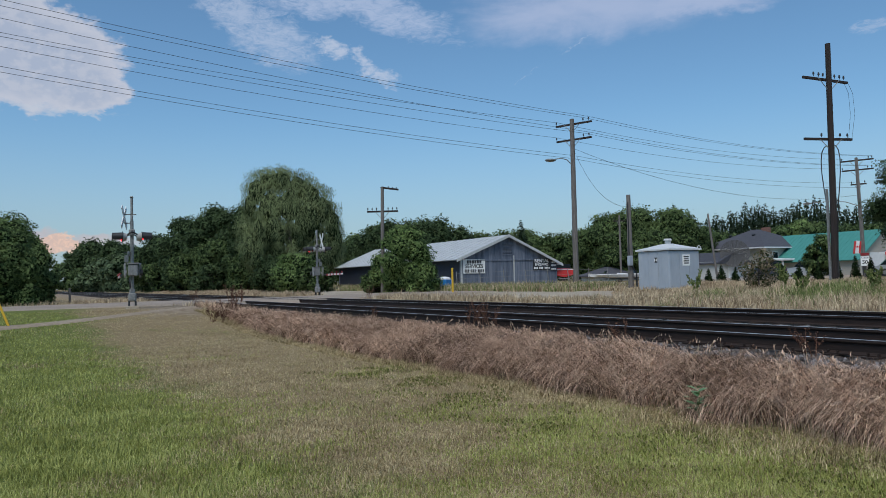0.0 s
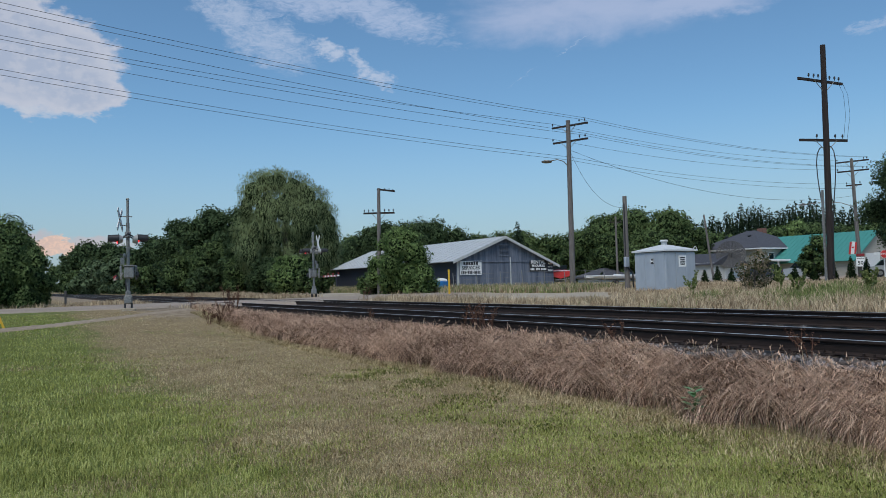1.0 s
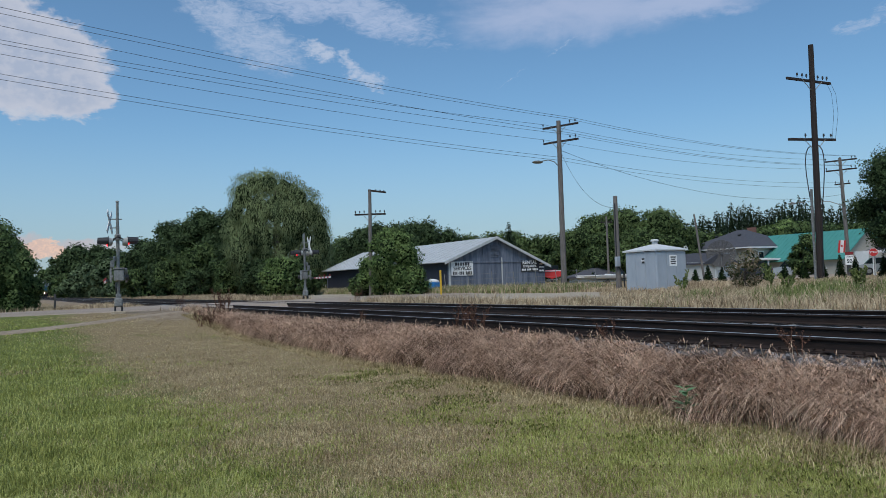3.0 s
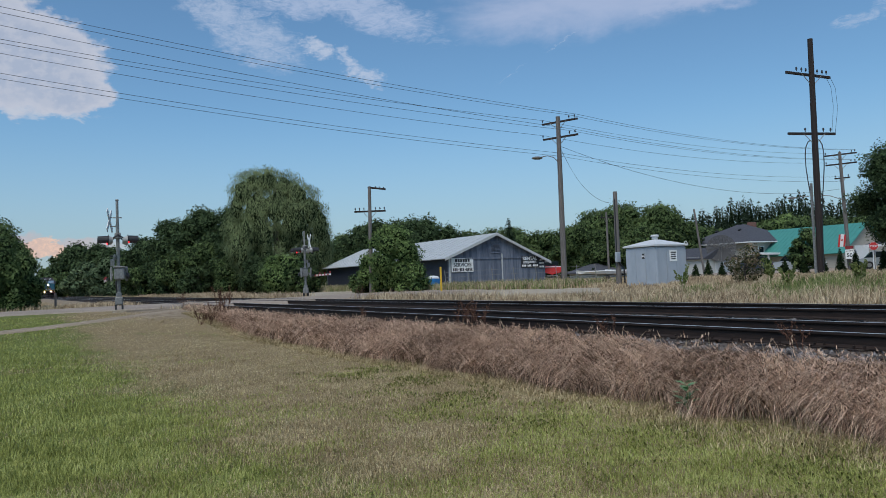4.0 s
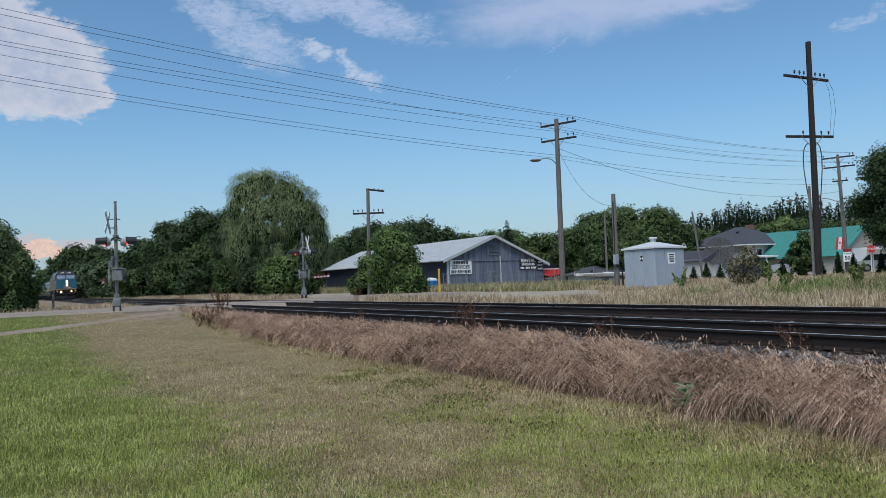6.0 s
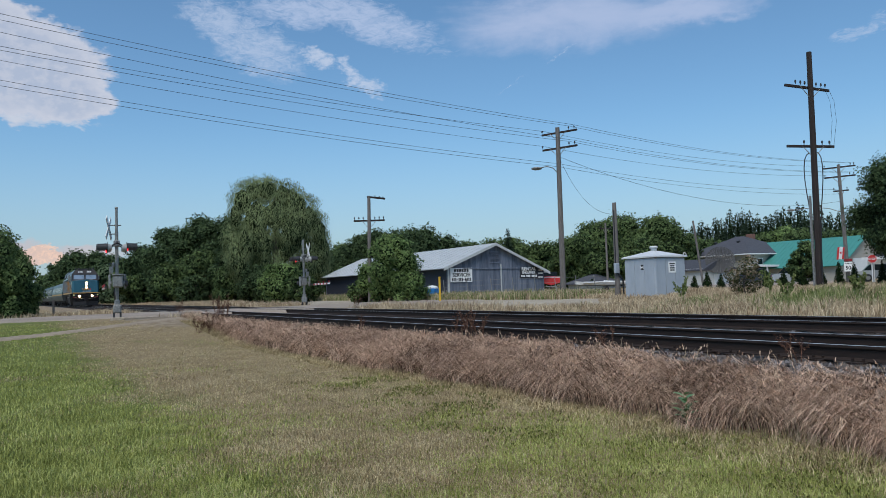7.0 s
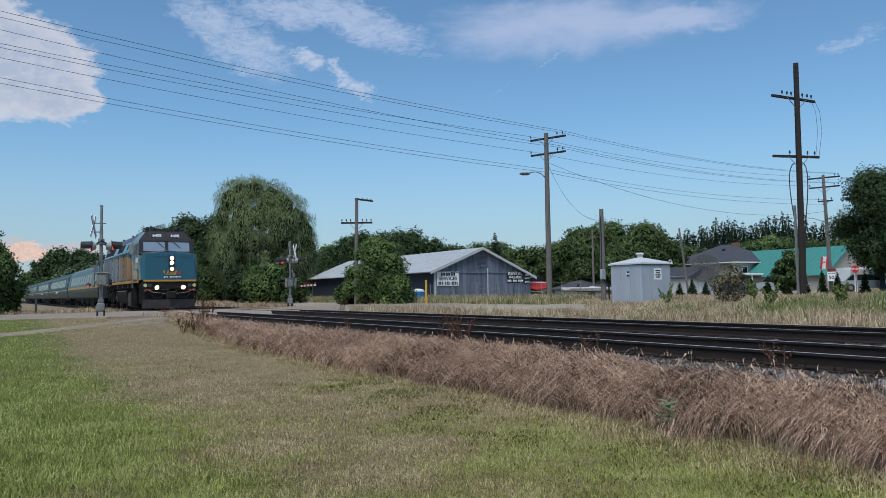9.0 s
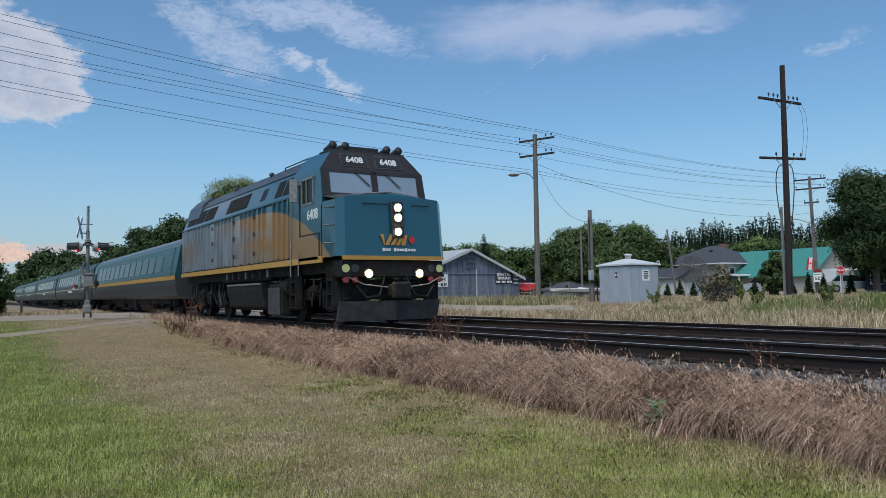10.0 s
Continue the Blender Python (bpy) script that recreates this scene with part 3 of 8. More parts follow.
def crown_mesh(leaves, soft, inner, mat):
    """Leaves with soft shading, and filler lumps inside, coloured dark as shade; inner: corners, three a face."""
    n0 = len(leaves)
    tri = leaves.reshape(-1, 3, 3)
    face = np.cross(tri[:, 1] - tri[:, 0], tri[:, 2] - tri[:, 0])
    turn = (face * soft[::3]).sum(1) < 0
    tri[turn] = tri[turn][:, ::-1]
    leaves = tri.reshape(-1, 3)
    me = raw_mesh("crown", np.concatenate([leaves, inner]) if len(inner) else leaves, 3, mat)
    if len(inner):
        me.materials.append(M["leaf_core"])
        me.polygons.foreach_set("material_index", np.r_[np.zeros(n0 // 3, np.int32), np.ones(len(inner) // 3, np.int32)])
        f = inner.reshape(-1, 3, 3)
        nn = np.cross(f[:, 1] - f[:, 0], f[:, 2] - f[:, 0])
        nn /= np.linalg.norm(nn, axis=1)[:, None] + 1e-9
        soft = np.concatenate([soft, np.repeat(nn, 3, axis=0)])
    me.polygons.foreach_set("use_smooth", [True] * len(me.polygons))
    me.normals_split_custom_set_from_vertices(soft.tolist())
    return me


def tree(name, x, y, blobs, mat, leaf, density, label, category="tree", trunk=0.25, trunk_h=None, seed=1, core=True, droop=0.0, group="", base=None, k=0.72):
    """blobs: lumps of the crown relative to the foot of the trunk."""
    rng = np.random.default_rng(seed)
    z0 = gz(x, y) if base is None else base
    t = thing(name, x, y, z0 - 0.05, label=label, category=category, group=group)
    top = trunk_h or max(b[2] for b in blobs)
    bm = B()
    lean = rng.uniform(-0.3, 0.3, 2) * trunk * 2
    mid = Vector((lean[0], lean[1], top * 0.5))
    tube(bm, (0, 0, -0.2), mid, trunk, trunk * 0.7, 9)
    tube(bm, mid, (lean[0] * 1.5, lean[1] * 1.5, top), trunk * 0.7, trunk * 0.25, 8)
    for b in blobs[::2]:
        st = Vector((lean[0], lean[1], max(0.15 * top, min(top * 0.6, b[2] * 0.55))))
        tube(bm, st, (b[0], b[1], b[2]), trunk * 0.38, trunk * 0.1, 5)
    part("trunk", bm, M["trunk"], t)
    verts, soft = leaf_cards(rng, blobs, leaf, density, droop)
    inner = np.zeros((0, 3))
    # filler lumps close the gaps, their dark colour painted as shade
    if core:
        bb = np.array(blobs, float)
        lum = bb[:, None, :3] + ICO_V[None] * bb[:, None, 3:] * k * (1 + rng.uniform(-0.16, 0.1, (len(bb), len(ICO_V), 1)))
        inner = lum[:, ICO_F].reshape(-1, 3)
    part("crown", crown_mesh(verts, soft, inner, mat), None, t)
    return t


def lumps(rng, n, w, d, h0, h1, r0, r1, flat=0.9):
    """Random lumps filling a rounded crown w by d, from h0 to h1."""
    out = []
    for i in range(n):
        q = (i + 0.5) / n
        zz = h0 + (h1 - h0) * q
        tap = math.sin(math.pi * (0.2 + 0.68 * q)) ** 0.7
        a = rng.uniform(0, 2 * math.pi)
        rr = math.sqrt(rng.uniform(0.15, 1)) * tap
        r = rng.uniform(r0, r1)
        out.append((math.cos(a) * rr * w / 2, math.sin(a) * rr * d / 2, zz, r, r, r * flat))
    return out


def broadleaf(x, y, h, w, mat, leaf=None, cover=0.62, seed=1, label="leafy green broadleaf tree", h0=0.2, d=None, n=36, name="tree", group="", category="tree"):
    rg = random.Random(seed)
    d = d or w
    leaf = leaf or 0.0015 * math.hypot(x, y)
    r = 0.165 * min(w, h)
    b = lumps(rg, n, w - 1.4 * r, d - 1.4 * r, h * h0 + r * 0.5, h - r, r * 0.65, r * 1.45, 0.85)
    return tree(name, x, y, b, mat, leaf, cover / leaf ** 2, label, category, trunk=0.02 * h + 0.06, seed=seed, group=group)


def conifer(x, y, h, w, seed, name="spruce_tree", mat="needle", label="dark spiky spruce in a far row", leaf=None, group="", cover=1.1):
    """Whorls of drooping branches round a straight stem."""
    rng = np.random.default_rng(seed)
    z0 = gz(x, y)
    t = thing(name, x, y, z0 - 0.05, label=label, category="tree", group=group)
    part("trunk", tube(B(), (0, 0, -0.2), (0, 0, h * 0.97), 0.015 * h + 0.02, 0.01, 7), M["trunk"], t)
    leaf = leaf or 0.0016 * math.hypot(x, y)
    n = int(3.14 * w / 2 * h * cover / leaf ** 2)
    q = 1 - np.sqrt(rng.random(n))
    tiers = rng.integers(11, 15)
    a = rng.uniform(0, 6.283, n)
    limb = np.sin(a * 5 + np.floor(q * tiers) * 2.1 + seed) * 0.5 + 0.5
    saw = 1 - (q * tiers) % 1
    r = w / 2 * (1 - q) ** 0.85 * (0.5 + 0.3 * saw + 0.35 * limb) * (1 - 0.45 * rng.random(n) ** 2) + 0.02 * w
    p = np.stack([np.cos(a) * r, np.sin(a) * r, h * (0.04 + 0.95 * q) + rng.normal(size=n) * 0.01 * h], -1)
    out = np.stack([np.cos(a), np.sin(a), np.full(n, -0.25)], -1)
    tip = out + rng.normal(size=(n, 3)) * 0.5
    tip /= np.linalg.norm(tip, axis=1)[:, None]
    side = np.cross(tip, rng.normal(size=(n, 3)))
    side /= np.linalg.norm(side, axis=1)[:, None]
    sz = leaf * rng.uniform(0.6, 1.4, n)[:, None]
    V = np.stack([p + tip * sz, p - tip * sz * 0.7 + side * sz * 0.6, p - tip * sz * 0.7 - side * sz * 0.6], 1).reshape(-1, 3)
    g = out + rng.normal(size=(n, 3)) * 0.4
    g[:, 2] += 0.6
    g /= np.linalg.norm(g, axis=1)[:, None]
    # added inner cone, in the same colour that stands for shade
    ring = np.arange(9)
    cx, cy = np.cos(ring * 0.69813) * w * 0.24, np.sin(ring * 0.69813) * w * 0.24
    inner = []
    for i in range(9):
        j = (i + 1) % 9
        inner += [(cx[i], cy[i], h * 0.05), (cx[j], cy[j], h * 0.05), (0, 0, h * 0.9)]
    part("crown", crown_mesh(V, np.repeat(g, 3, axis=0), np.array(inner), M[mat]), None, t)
    return t


def build_trees():
    rg = random.Random(11)
    # clump beyond the road
    for i, (x, y, h, w) in enumerate([(-50.5, -0.9, 4.9, 5.4), (-53.5, -2.6, 5.7, 6.0), (-58, 0.2, 5.0, 4.2), (-49.5, 0.75, 3.4, 2.8), (-52.0, 1.05, 2.6, 2.2), (-62, 0.7, 5.0, 3.2), (-56, -7, 8.0, 7), (-68, -1.5, 7.5, 7)]):
        broadleaf(x, y, h, w, M["leaf_mid" if i in (1, 6) else "leaf_bush"], None, 0.6, 20 + i, "dense dark green roadside bush", h0=0.02, name="bush", category="bush")
    # willow: a high lobe, a broad dome and long hanging skirts; offsets across the view and away from it
    rw = random.Random(5)
    def lobe(across, deep, z, r, tall):
        return (0.31 * across - 0.95 * deep, 0.95 * across + 0.31 * deep, z, r, r, tall)
    b = [lobe(-3.3, 0.0, 10.6, 1.5, 1.9), lobe(-2.2, 0.3, 11.6, 1.5, 1.5), lobe(-0.8, 0.0, 11.7, 1.6, 1.5), lobe(-4.0, 0.2, 9.0, 1.0, 2.0), lobe(0.8, 0.4, 11.0, 1.7, 1.8), lobe(2.2, 0.0, 10.0, 1.7, 2.0), lobe(3.4, 0.2, 8.6, 1.5, 2.2), lobe(4.4, 0.0, 7.0, 1.2, 2.3), lobe(5.0, 0.1, 5.3, 0.8, 2.0), lobe(4.2, 0.4, 3.6, 1.2, 2.2), lobe(-2.0, 0.0, 8.8, 2.0, 2.6), lobe(0.0, 0.0, 9.0, 2.2, 2.6), lobe(1.8, 0.0, 7.6, 2.2, 2.8)]
    for i in range(26):
        q = i / 25
        b.append(lobe(-4.6 + 9.2 * q + rw.uniform(-0.4, 0.4), rw.uniform(-1.6, 1.2), rw.uniform(2.6, 6.8) - 0.8 * q, rw.uniform(0.8, 1.3), rw.uniform(1.7, 2.6)))
    tree("willow_tree", -77.0, 24.9, b, M["leaf_willow"], 0.15, 120, "tall weeping willow with hanging pale green strands", trunk=0.45, seed=6, droop=0.7)
    # tree wall along the far side of the line
    wall = [(-90.2, 22.5, 10.7, 7.5, "leaf_dark"), (-96.7, 21.3, 11.2, 8.0, "leaf_dark"), (-104.2, 19.5, 10.5, 8.0, "leaf_dark"), (-114.5, 18.7, 8.9, 8.0, "leaf_dark"), (-128.6, 18.8, 8.0, 9.0, "leaf_mid"), (-85.9, 23.3, 9.5, 7.0, "leaf_dark"), (-89.6, 21.0, 6.5, 6.5, "leaf_mid"), (-97.1, 19.2, 6.3, 7.0, "leaf_mid"), (-108.5, 18.0, 5.7, 7.0, "leaf_mid"), (-81.2, 21.6, 4.6, 5.5, "leaf_mid"), (-74.7, 22.3, 4.0, 5.0, "leaf_dark"), (-68.4, 22.6, 3.9, 4.5, "leaf_bright"), (-63.9, 23.1, 2.5, 3.4, "leaf_mid"), (-88.0, 19.0, 3.7, 5.0, "leaf_dark"), (-99.4, 17.9, 3.9, 5.0, "leaf_dark"), (-148.7, 19.8, 6.5, 8.0, "leaf_grey"), (-168.9, 19.5, 7.9, 11.0, "leaf_grey"), (-189.1, 18.5, 8.4, 12.0, "leaf_grey"), (-199.4, 16.0, 7.4, 10.0, "leaf_grey"), (-214.5, 14.6, 6.8, 9.0, "leaf_mid"), (-260.6, 26.9, 16.5, 15.0, "leaf_dark"), (-269.2, 21.2, 17.3, 15.0, "leaf_dark"), (-274.5, 16.3, 14.7, 12.0, "leaf_dark"), (-253.0, 32.0, 14.1, 14.0, "leaf_dark"), (-109.1, 45.0, 8.0, 11.0, "leaf_mid"), (-113.6, 49.6, 8.8, 11.0, "leaf_mid"), (-640, -70, 20, 40, "leaf_dark"), (-645, -35, 22, 40, "leaf_mid"), (-640, 0, 21, 40, "leaf_dark"), (-650, 35, 22, 40, "leaf_mid"), (-640, 65, 20, 40, "leaf_dark")]
    for i, (x, y, h, w, mt) in enumerate(wall):
        broadleaf(x, y, h, w, M[mt], None, 0.5, 40 + i, "broadleaf tree in the dense tree line beside the railway", h0=0.03, group="trees along the railway")
    # tree in front of the shed, with lower bushes
    broadleaf(-45.6, 22.6, 4.8, 3.5, M["leaf_bright"], None, 0.6, 70, "fresh green young tree before the shed", h0=0.1)
    broadleaf(-47.6, 22.4, 3.0, 2.9, M["leaf_bright"], None, 0.6, 71, "round green bush before the shed", h0=0.02, name="bush", category="bush")
    broadleaf(-44.3, 23.2, 2.2, 2.6, M["leaf_bright"], None, 0.6, 72, "round green bush before the shed", h0=0.02, name="bush", category="bush")
    broadleaf(-49.7, 22.2, 1.7, 2.6, M["leaf_mid"], None, 0.6, 73, "low green bush before the shed", h0=0.02, name="bush", category="bush")
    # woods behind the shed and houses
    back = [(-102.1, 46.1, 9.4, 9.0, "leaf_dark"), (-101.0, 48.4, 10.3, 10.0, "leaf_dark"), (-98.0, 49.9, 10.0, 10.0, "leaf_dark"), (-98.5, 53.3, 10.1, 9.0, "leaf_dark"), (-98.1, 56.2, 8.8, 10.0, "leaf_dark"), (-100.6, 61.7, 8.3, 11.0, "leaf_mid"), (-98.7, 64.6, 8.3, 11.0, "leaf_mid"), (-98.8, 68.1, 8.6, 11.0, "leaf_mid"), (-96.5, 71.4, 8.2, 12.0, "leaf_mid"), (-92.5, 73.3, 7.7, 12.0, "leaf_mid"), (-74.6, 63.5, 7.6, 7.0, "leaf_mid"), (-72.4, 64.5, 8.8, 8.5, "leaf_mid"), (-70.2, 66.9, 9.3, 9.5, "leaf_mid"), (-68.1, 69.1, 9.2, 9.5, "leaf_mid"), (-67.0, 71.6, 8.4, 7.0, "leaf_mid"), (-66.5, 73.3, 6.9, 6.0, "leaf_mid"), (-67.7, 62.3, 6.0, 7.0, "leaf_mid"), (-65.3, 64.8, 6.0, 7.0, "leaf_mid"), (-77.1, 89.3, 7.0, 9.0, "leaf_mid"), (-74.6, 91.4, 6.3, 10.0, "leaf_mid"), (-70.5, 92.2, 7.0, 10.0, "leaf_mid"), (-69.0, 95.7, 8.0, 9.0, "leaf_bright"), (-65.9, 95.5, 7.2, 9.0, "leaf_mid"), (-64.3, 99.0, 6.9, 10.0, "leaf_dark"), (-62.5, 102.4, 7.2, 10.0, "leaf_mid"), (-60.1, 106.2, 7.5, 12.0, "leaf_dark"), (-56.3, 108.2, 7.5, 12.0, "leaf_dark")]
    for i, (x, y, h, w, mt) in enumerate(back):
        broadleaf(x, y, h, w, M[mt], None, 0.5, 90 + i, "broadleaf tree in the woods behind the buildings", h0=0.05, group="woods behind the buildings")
    for i, (x, y, h, w) in enumerate([(-90.1, 101.4, 9.0, 7.3), (-92.6, 105.6, 9.5, 8.8), (-89.6, 104.3, 10.6, 7.7), (-87.7, 103.5, 9.6, 6.8), (-93.8, 113.1, 11.5, 8.4), (-91.2, 111.5, 10.9, 8.2), (-84.7, 105.6, 11.7, 7.9), (-84.6, 107.5, 11.3, 7.5), (-90.7, 116.7, 12.6, 7.7), (-87.0, 113.7, 11.9, 8.7), (-84.4, 112.5, 11.0, 7.9), (-82.4, 111.8, 10.6, 8.5), (-84.8, 116.4, 11.0, 7.0), (-81.2, 113.4, 11.6, 9.0), (-79.2, 112.1, 11.5, 8.0), (-83.3, 119.8, 12.2, 7.1), (-76.5, 112.0, 12.1, 6.4), (-80.3, 119.3, 12.3, 6.9), (-78.1, 117.8, 11.0, 6.3), (-81.3, 125.2, 12.5, 8.3), (-74.3, 117.1, 10.2, 8.9), (-78.6, 126.7, 11.2, 7.9), (-71.1, 117.2, 10.0, 7.4), (-76.7, 128.2, 10.7, 7.1), (-69.6, 117.7, 9.3, 8.4), (-68.1, 117.2, 9.5, 8.9), (-66.9, 117.2, 9.4, 6.4), (-66.8, 118.9, 10.2, 6.3), (-72.4, 131.3, 10.5, 6.5), (-66.8, 123.6, 10.6, 9.0), (-65.8, 124.2, 9.9, 6.3), (-68.4, 131.5, 10.5, 8.5), (-62.7, 123.0, 9.5, 6.9)]):
        conifer(x, y, h * 1.05, w * 0.75, 200 + i, group="row of spruces")
    conifer(-85.7, 60.7, 8.7, 4.2, 260, label="single spruce above the woods")
    # trees by the houses
    broadleaf(-38.7, 57.0, 3.7, 2.6, M["leaf_mid"], None, 0.6, 130, "rounded green tree beside the pole", h0=0.1)
    broadleaf(-21.6, 40.6, 6.9, 5.2, M["leaf_dark"], None, 0.7, 131, "large dark maple in front of the houses", h0=0.16, n=34)
    # cedars in a row
    for i, (px, y, h) in enumerate([(-32.46, 35.36, 1.00), (-31.69, 36.05, 0.75), (-31.14, 36.53, 0.95), (-30.54, 37.03, 0.80), (-28.56, 38.58, 0.90), (-27.84, 39.10, 0.85), (-27.00, 39.68, 1.00), (-26.22, 40.21, 1.10), (-25.46, 40.69, 1.20), (-24.81, 41.09, 1.10), (-23.65, 41.77, 1.15)]):
        conifer(px, y, h * 1.25, 0.66, 300 + i, "cedar_shrub", "cedar", "small pointed cedar in a planted row", 0.05, "row of cedars", 1.6)
    # reddish shrub
    rr = random.Random(8)
    b = lumps(rr, 18, 1.35, 1.3, 0.2, 1.45, 0.18, 0.33, 1.2)
    tree("shrub", -20.4, 26.1, b, M["leaf_pink"], 0.05, 150, "loose shrub with reddish seed heads in tall grass", "shrub", trunk=0.04, seed=9, core=False)


build_trees()


# ---- shed ----
M["clad_blue"] = material("weathered_blue_grey_boards", [(0.075, 0.092, 0.128), (0.125, 0.148, 0.195), (0.19, 0.215, 0.265)], rough=0.85, scale=3, stretch=(1, 2.5, 0.25), bump=0.3, obj=0.35, big=0.3)
M["clad_dark"] = material("plain_dark_blue", [(0.018, 0.022, 0.035), (0.03, 0.036, 0.055)], rough=0.6, scale=3, bump=0.1)
M["roof_tin"] = material("pale_metal_roof", [(0.42, 0.43, 0.42), (0.52, 0.53, 0.52), (0.6, 0.61, 0.6)], rough=0.5, metal=0.15, scale=2, stretch=(0.4, 3, 1), bump=0.05)
M["sign_white"] = material("white_sign_board", [(0.82, 0.82, 0.8), (0.9, 0.9, 0.88)], rough=0.5, scale=4, bump=0.03)
M["sign_black"] = material("black_sign_paint", [(0.015, 0.015, 0.018), (0.03, 0.03, 0.033)], rough=0.5, scale=4, bump=0.03)


def words(body, size, mat, parent, m, label=""):
    cu = bpy.data.curves.new("lettering", "FONT")
    cu.body, cu.size, cu.align_x, cu.align_y, cu.extrude = body, size, "CENTER", "CENTER", 0.004
    cu.offset = size * 0.022
    tmp = bpy.data.objects.new("lettering", cu)
    scene.collection.objects.link(tmp)
    bpy.context.view_layer.update()
    me = bpy.data.meshes.new_from_object(tmp.evaluated_get(bpy.context.evaluated_depsgraph_get()))
    bpy.data.objects.remove(tmp)
    me.materials.clear()
    me.materials.append(mat)
    ob = new("lettering", me)
    ob.parent = parent
    ob.matrix_basis = m
    return tagged(ob, label or "the word " + body)


def facing_x(x, y, z):
    """Upright, read from +X."""
    return Matrix.Translation((x, y, z)) @ Matrix(((0, 0, 1, 0), (1, 0, 0, 0), (0, 1, 0, 0), (0, 0, 0, 1)))


def build_shed():
    x1, x0, ya, yb, yr = -50.2, -75.5, 29.75, 39.1, 34.15
    g = 0.95
    zl, zr, zp = 3.3, 2.85, 5.05
    sh = thing("shed", 0, 0, 0, label="long blue-grey boarded shed with a pale metal roof", category="shed")
    # gable front of boards
    n = 35
    front = B()
    prism(front, [(ya, g - 0.3), (yb, g - 0.3), (yb, zr), (yr, zp), (ya, zl)], "x", x1 - 0.16, x1 - 0.03)
    fw = part("front_wall", front, M["clad_blue"], sh)
    for i in range(n):
        a, b = ya + (yb - ya) * i / n, ya + (yb - ya) * (i + 1) / n - 0.012
        top = lambda y: zl + (zp - zl) * (y - ya) / (yr - ya) if y < yr else zp + (zr - zp) * (y - yr) / (yb - yr)
        bm = B()
        lo = g - 0.25
        vs = [(a, lo), (b, lo), (b, top(b)), (a, top(a))]
        prism(bm, vs, "x", x1 - 0.03, x1 + (0.0 if i % 2 else 0.008))
        part("board", bm, M["clad_blue"], fw)
    # trim strips: the sliding door's rail and a middle post
    part("door_rail", box(B(), 0.07, 6.4, 0.1, x1 + 0.03, 34.4, 3.1), M["clad_blue"], sh)
    part("corner_trim", box(B(), 0.09, 0.14, 2.6, x1 + 0.03, ya + 0.07, g + 1.05), M["roof_tin"], sh)
    part("door_post", box(B(), 0.06, 0.09, 2.4, x1 + 0.04, 34.75, g + 1.3), M["roof_tin"], sh)
    v = B()
    box(v, 0.05, 0.95, 0.07, x1 + 0.03, yr, 4.45)
    box(v, 0.05, 0.95, 0.07, x1 + 0.03, yr, 3.55)
    for i in range(8):
        box(v, 0.03, 0.86, 0.07, x1 + 0.03, yr, 3.65 + 0.1 * i, 0, 30)
    part("louvre", v, M["clad_blue"], sh)
    # near side wall: a darker, plainer blue than the other walls
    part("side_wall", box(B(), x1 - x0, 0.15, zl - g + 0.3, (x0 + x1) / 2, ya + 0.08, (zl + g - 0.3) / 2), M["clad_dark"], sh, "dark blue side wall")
    part("side_wall", box(B(), x1 - x0, 0.15, zr - g + 0.3, (x0 + x1) / 2, yb - 0.08, (zr + g - 0.3) / 2), M["clad_blue"], sh)
    part("rear_wall", prism(B(), [(ya, g - 0.3), (yb, g - 0.3), (yb, zr), (yr, zp), (ya, zl)], "x", x0, x0 + 0.15), M["clad_blue"], sh)
    for (y0_, z0_), (y1_, z1_) in (((ya - 0.5, zl - 0.14), (yr, zp + 0.06)), ((yr, zp + 0.06), (yb + 0.4, zr - 0.12))):
        bm = B()
        plate(bm, [(x0 - 0.3, y0_, z0_), (x1 + 0.35, y0_, z0_), (x1 + 0.35, y1_, z1_), (x0 - 0.3, y1_, z1_)], 0.07)
        rf = part("roof", bm, M["roof_tin"], sh)
        d = Vector((0, y1_ - y0_, z1_ - z0_))
        seam = B()
        k = 26
        for i in range(k + 1):
            xx = x0 - 0.25 + (x1 - x0 + 0.55) * i / k
            plate(seam, [(xx - 0.025, y0_, z0_ + 0.035), (xx + 0.025, y0_, z0_ + 0.035), (xx + 0.025, y1_, z1_ + 0.035), (xx - 0.025, y1_, z1_ + 0.035)], 0.035)
        part("roof_seams", seam, M["roof_tin"], rf)
        fb = B()
        plate(fb, [(x1 + 0.37, y0_, z0_ - 0.2), (x1 + 0.37, y1_, z1_ - 0.2), (x1 + 0.37, y1_, z1_ + 0.02), (x1 + 0.37, y0_, z0_ + 0.02)], 0.04)
        part("barge_board", fb, M["roof_tin"], rf)
    # signs on the gable
    s1 = thing("sign_board", x1 + 0.05, 30.98, 2.62, label="white board with black lettering on the shed", category="sign")
    part("board", box(B(), 0.03, 2.0, 1.1, bevel=0.006), M["sign_white"], s1)
    words("SERVICES", 0.4, M["sign_black"], s1, facing_x(0.02, 0, 0.0))
    bars = B()
    for i, w in enumerate((0.26, 0.26, 0.26, 0.26, 0.24, 0.22)):
        box(bars, 0.012, 0.17, 0.25, 0.02, -0.58 + 0.23 * i, 0.35)
    part("bars", bars, M["sign_black"], s1, "bold black bars above the word")
    bars = B()
    for i in range(12):
        if i not in (3, 7):
            box(bars, 0.012, 0.1, 0.24, 0.02, -0.83 + 0.15 * i, -0.35)
        else:
            box(bars, 0.012, 0.08, 0.05, 0.02, -0.83 + 0.15 * i, -0.35)
    part("bars", bars, M["sign_black"], s1, "row of black bars below the word")
    s2 = thing("sign_board", x1 + 0.05, 37.5, 2.72, label="black board with white lettering on the shed", category="sign")
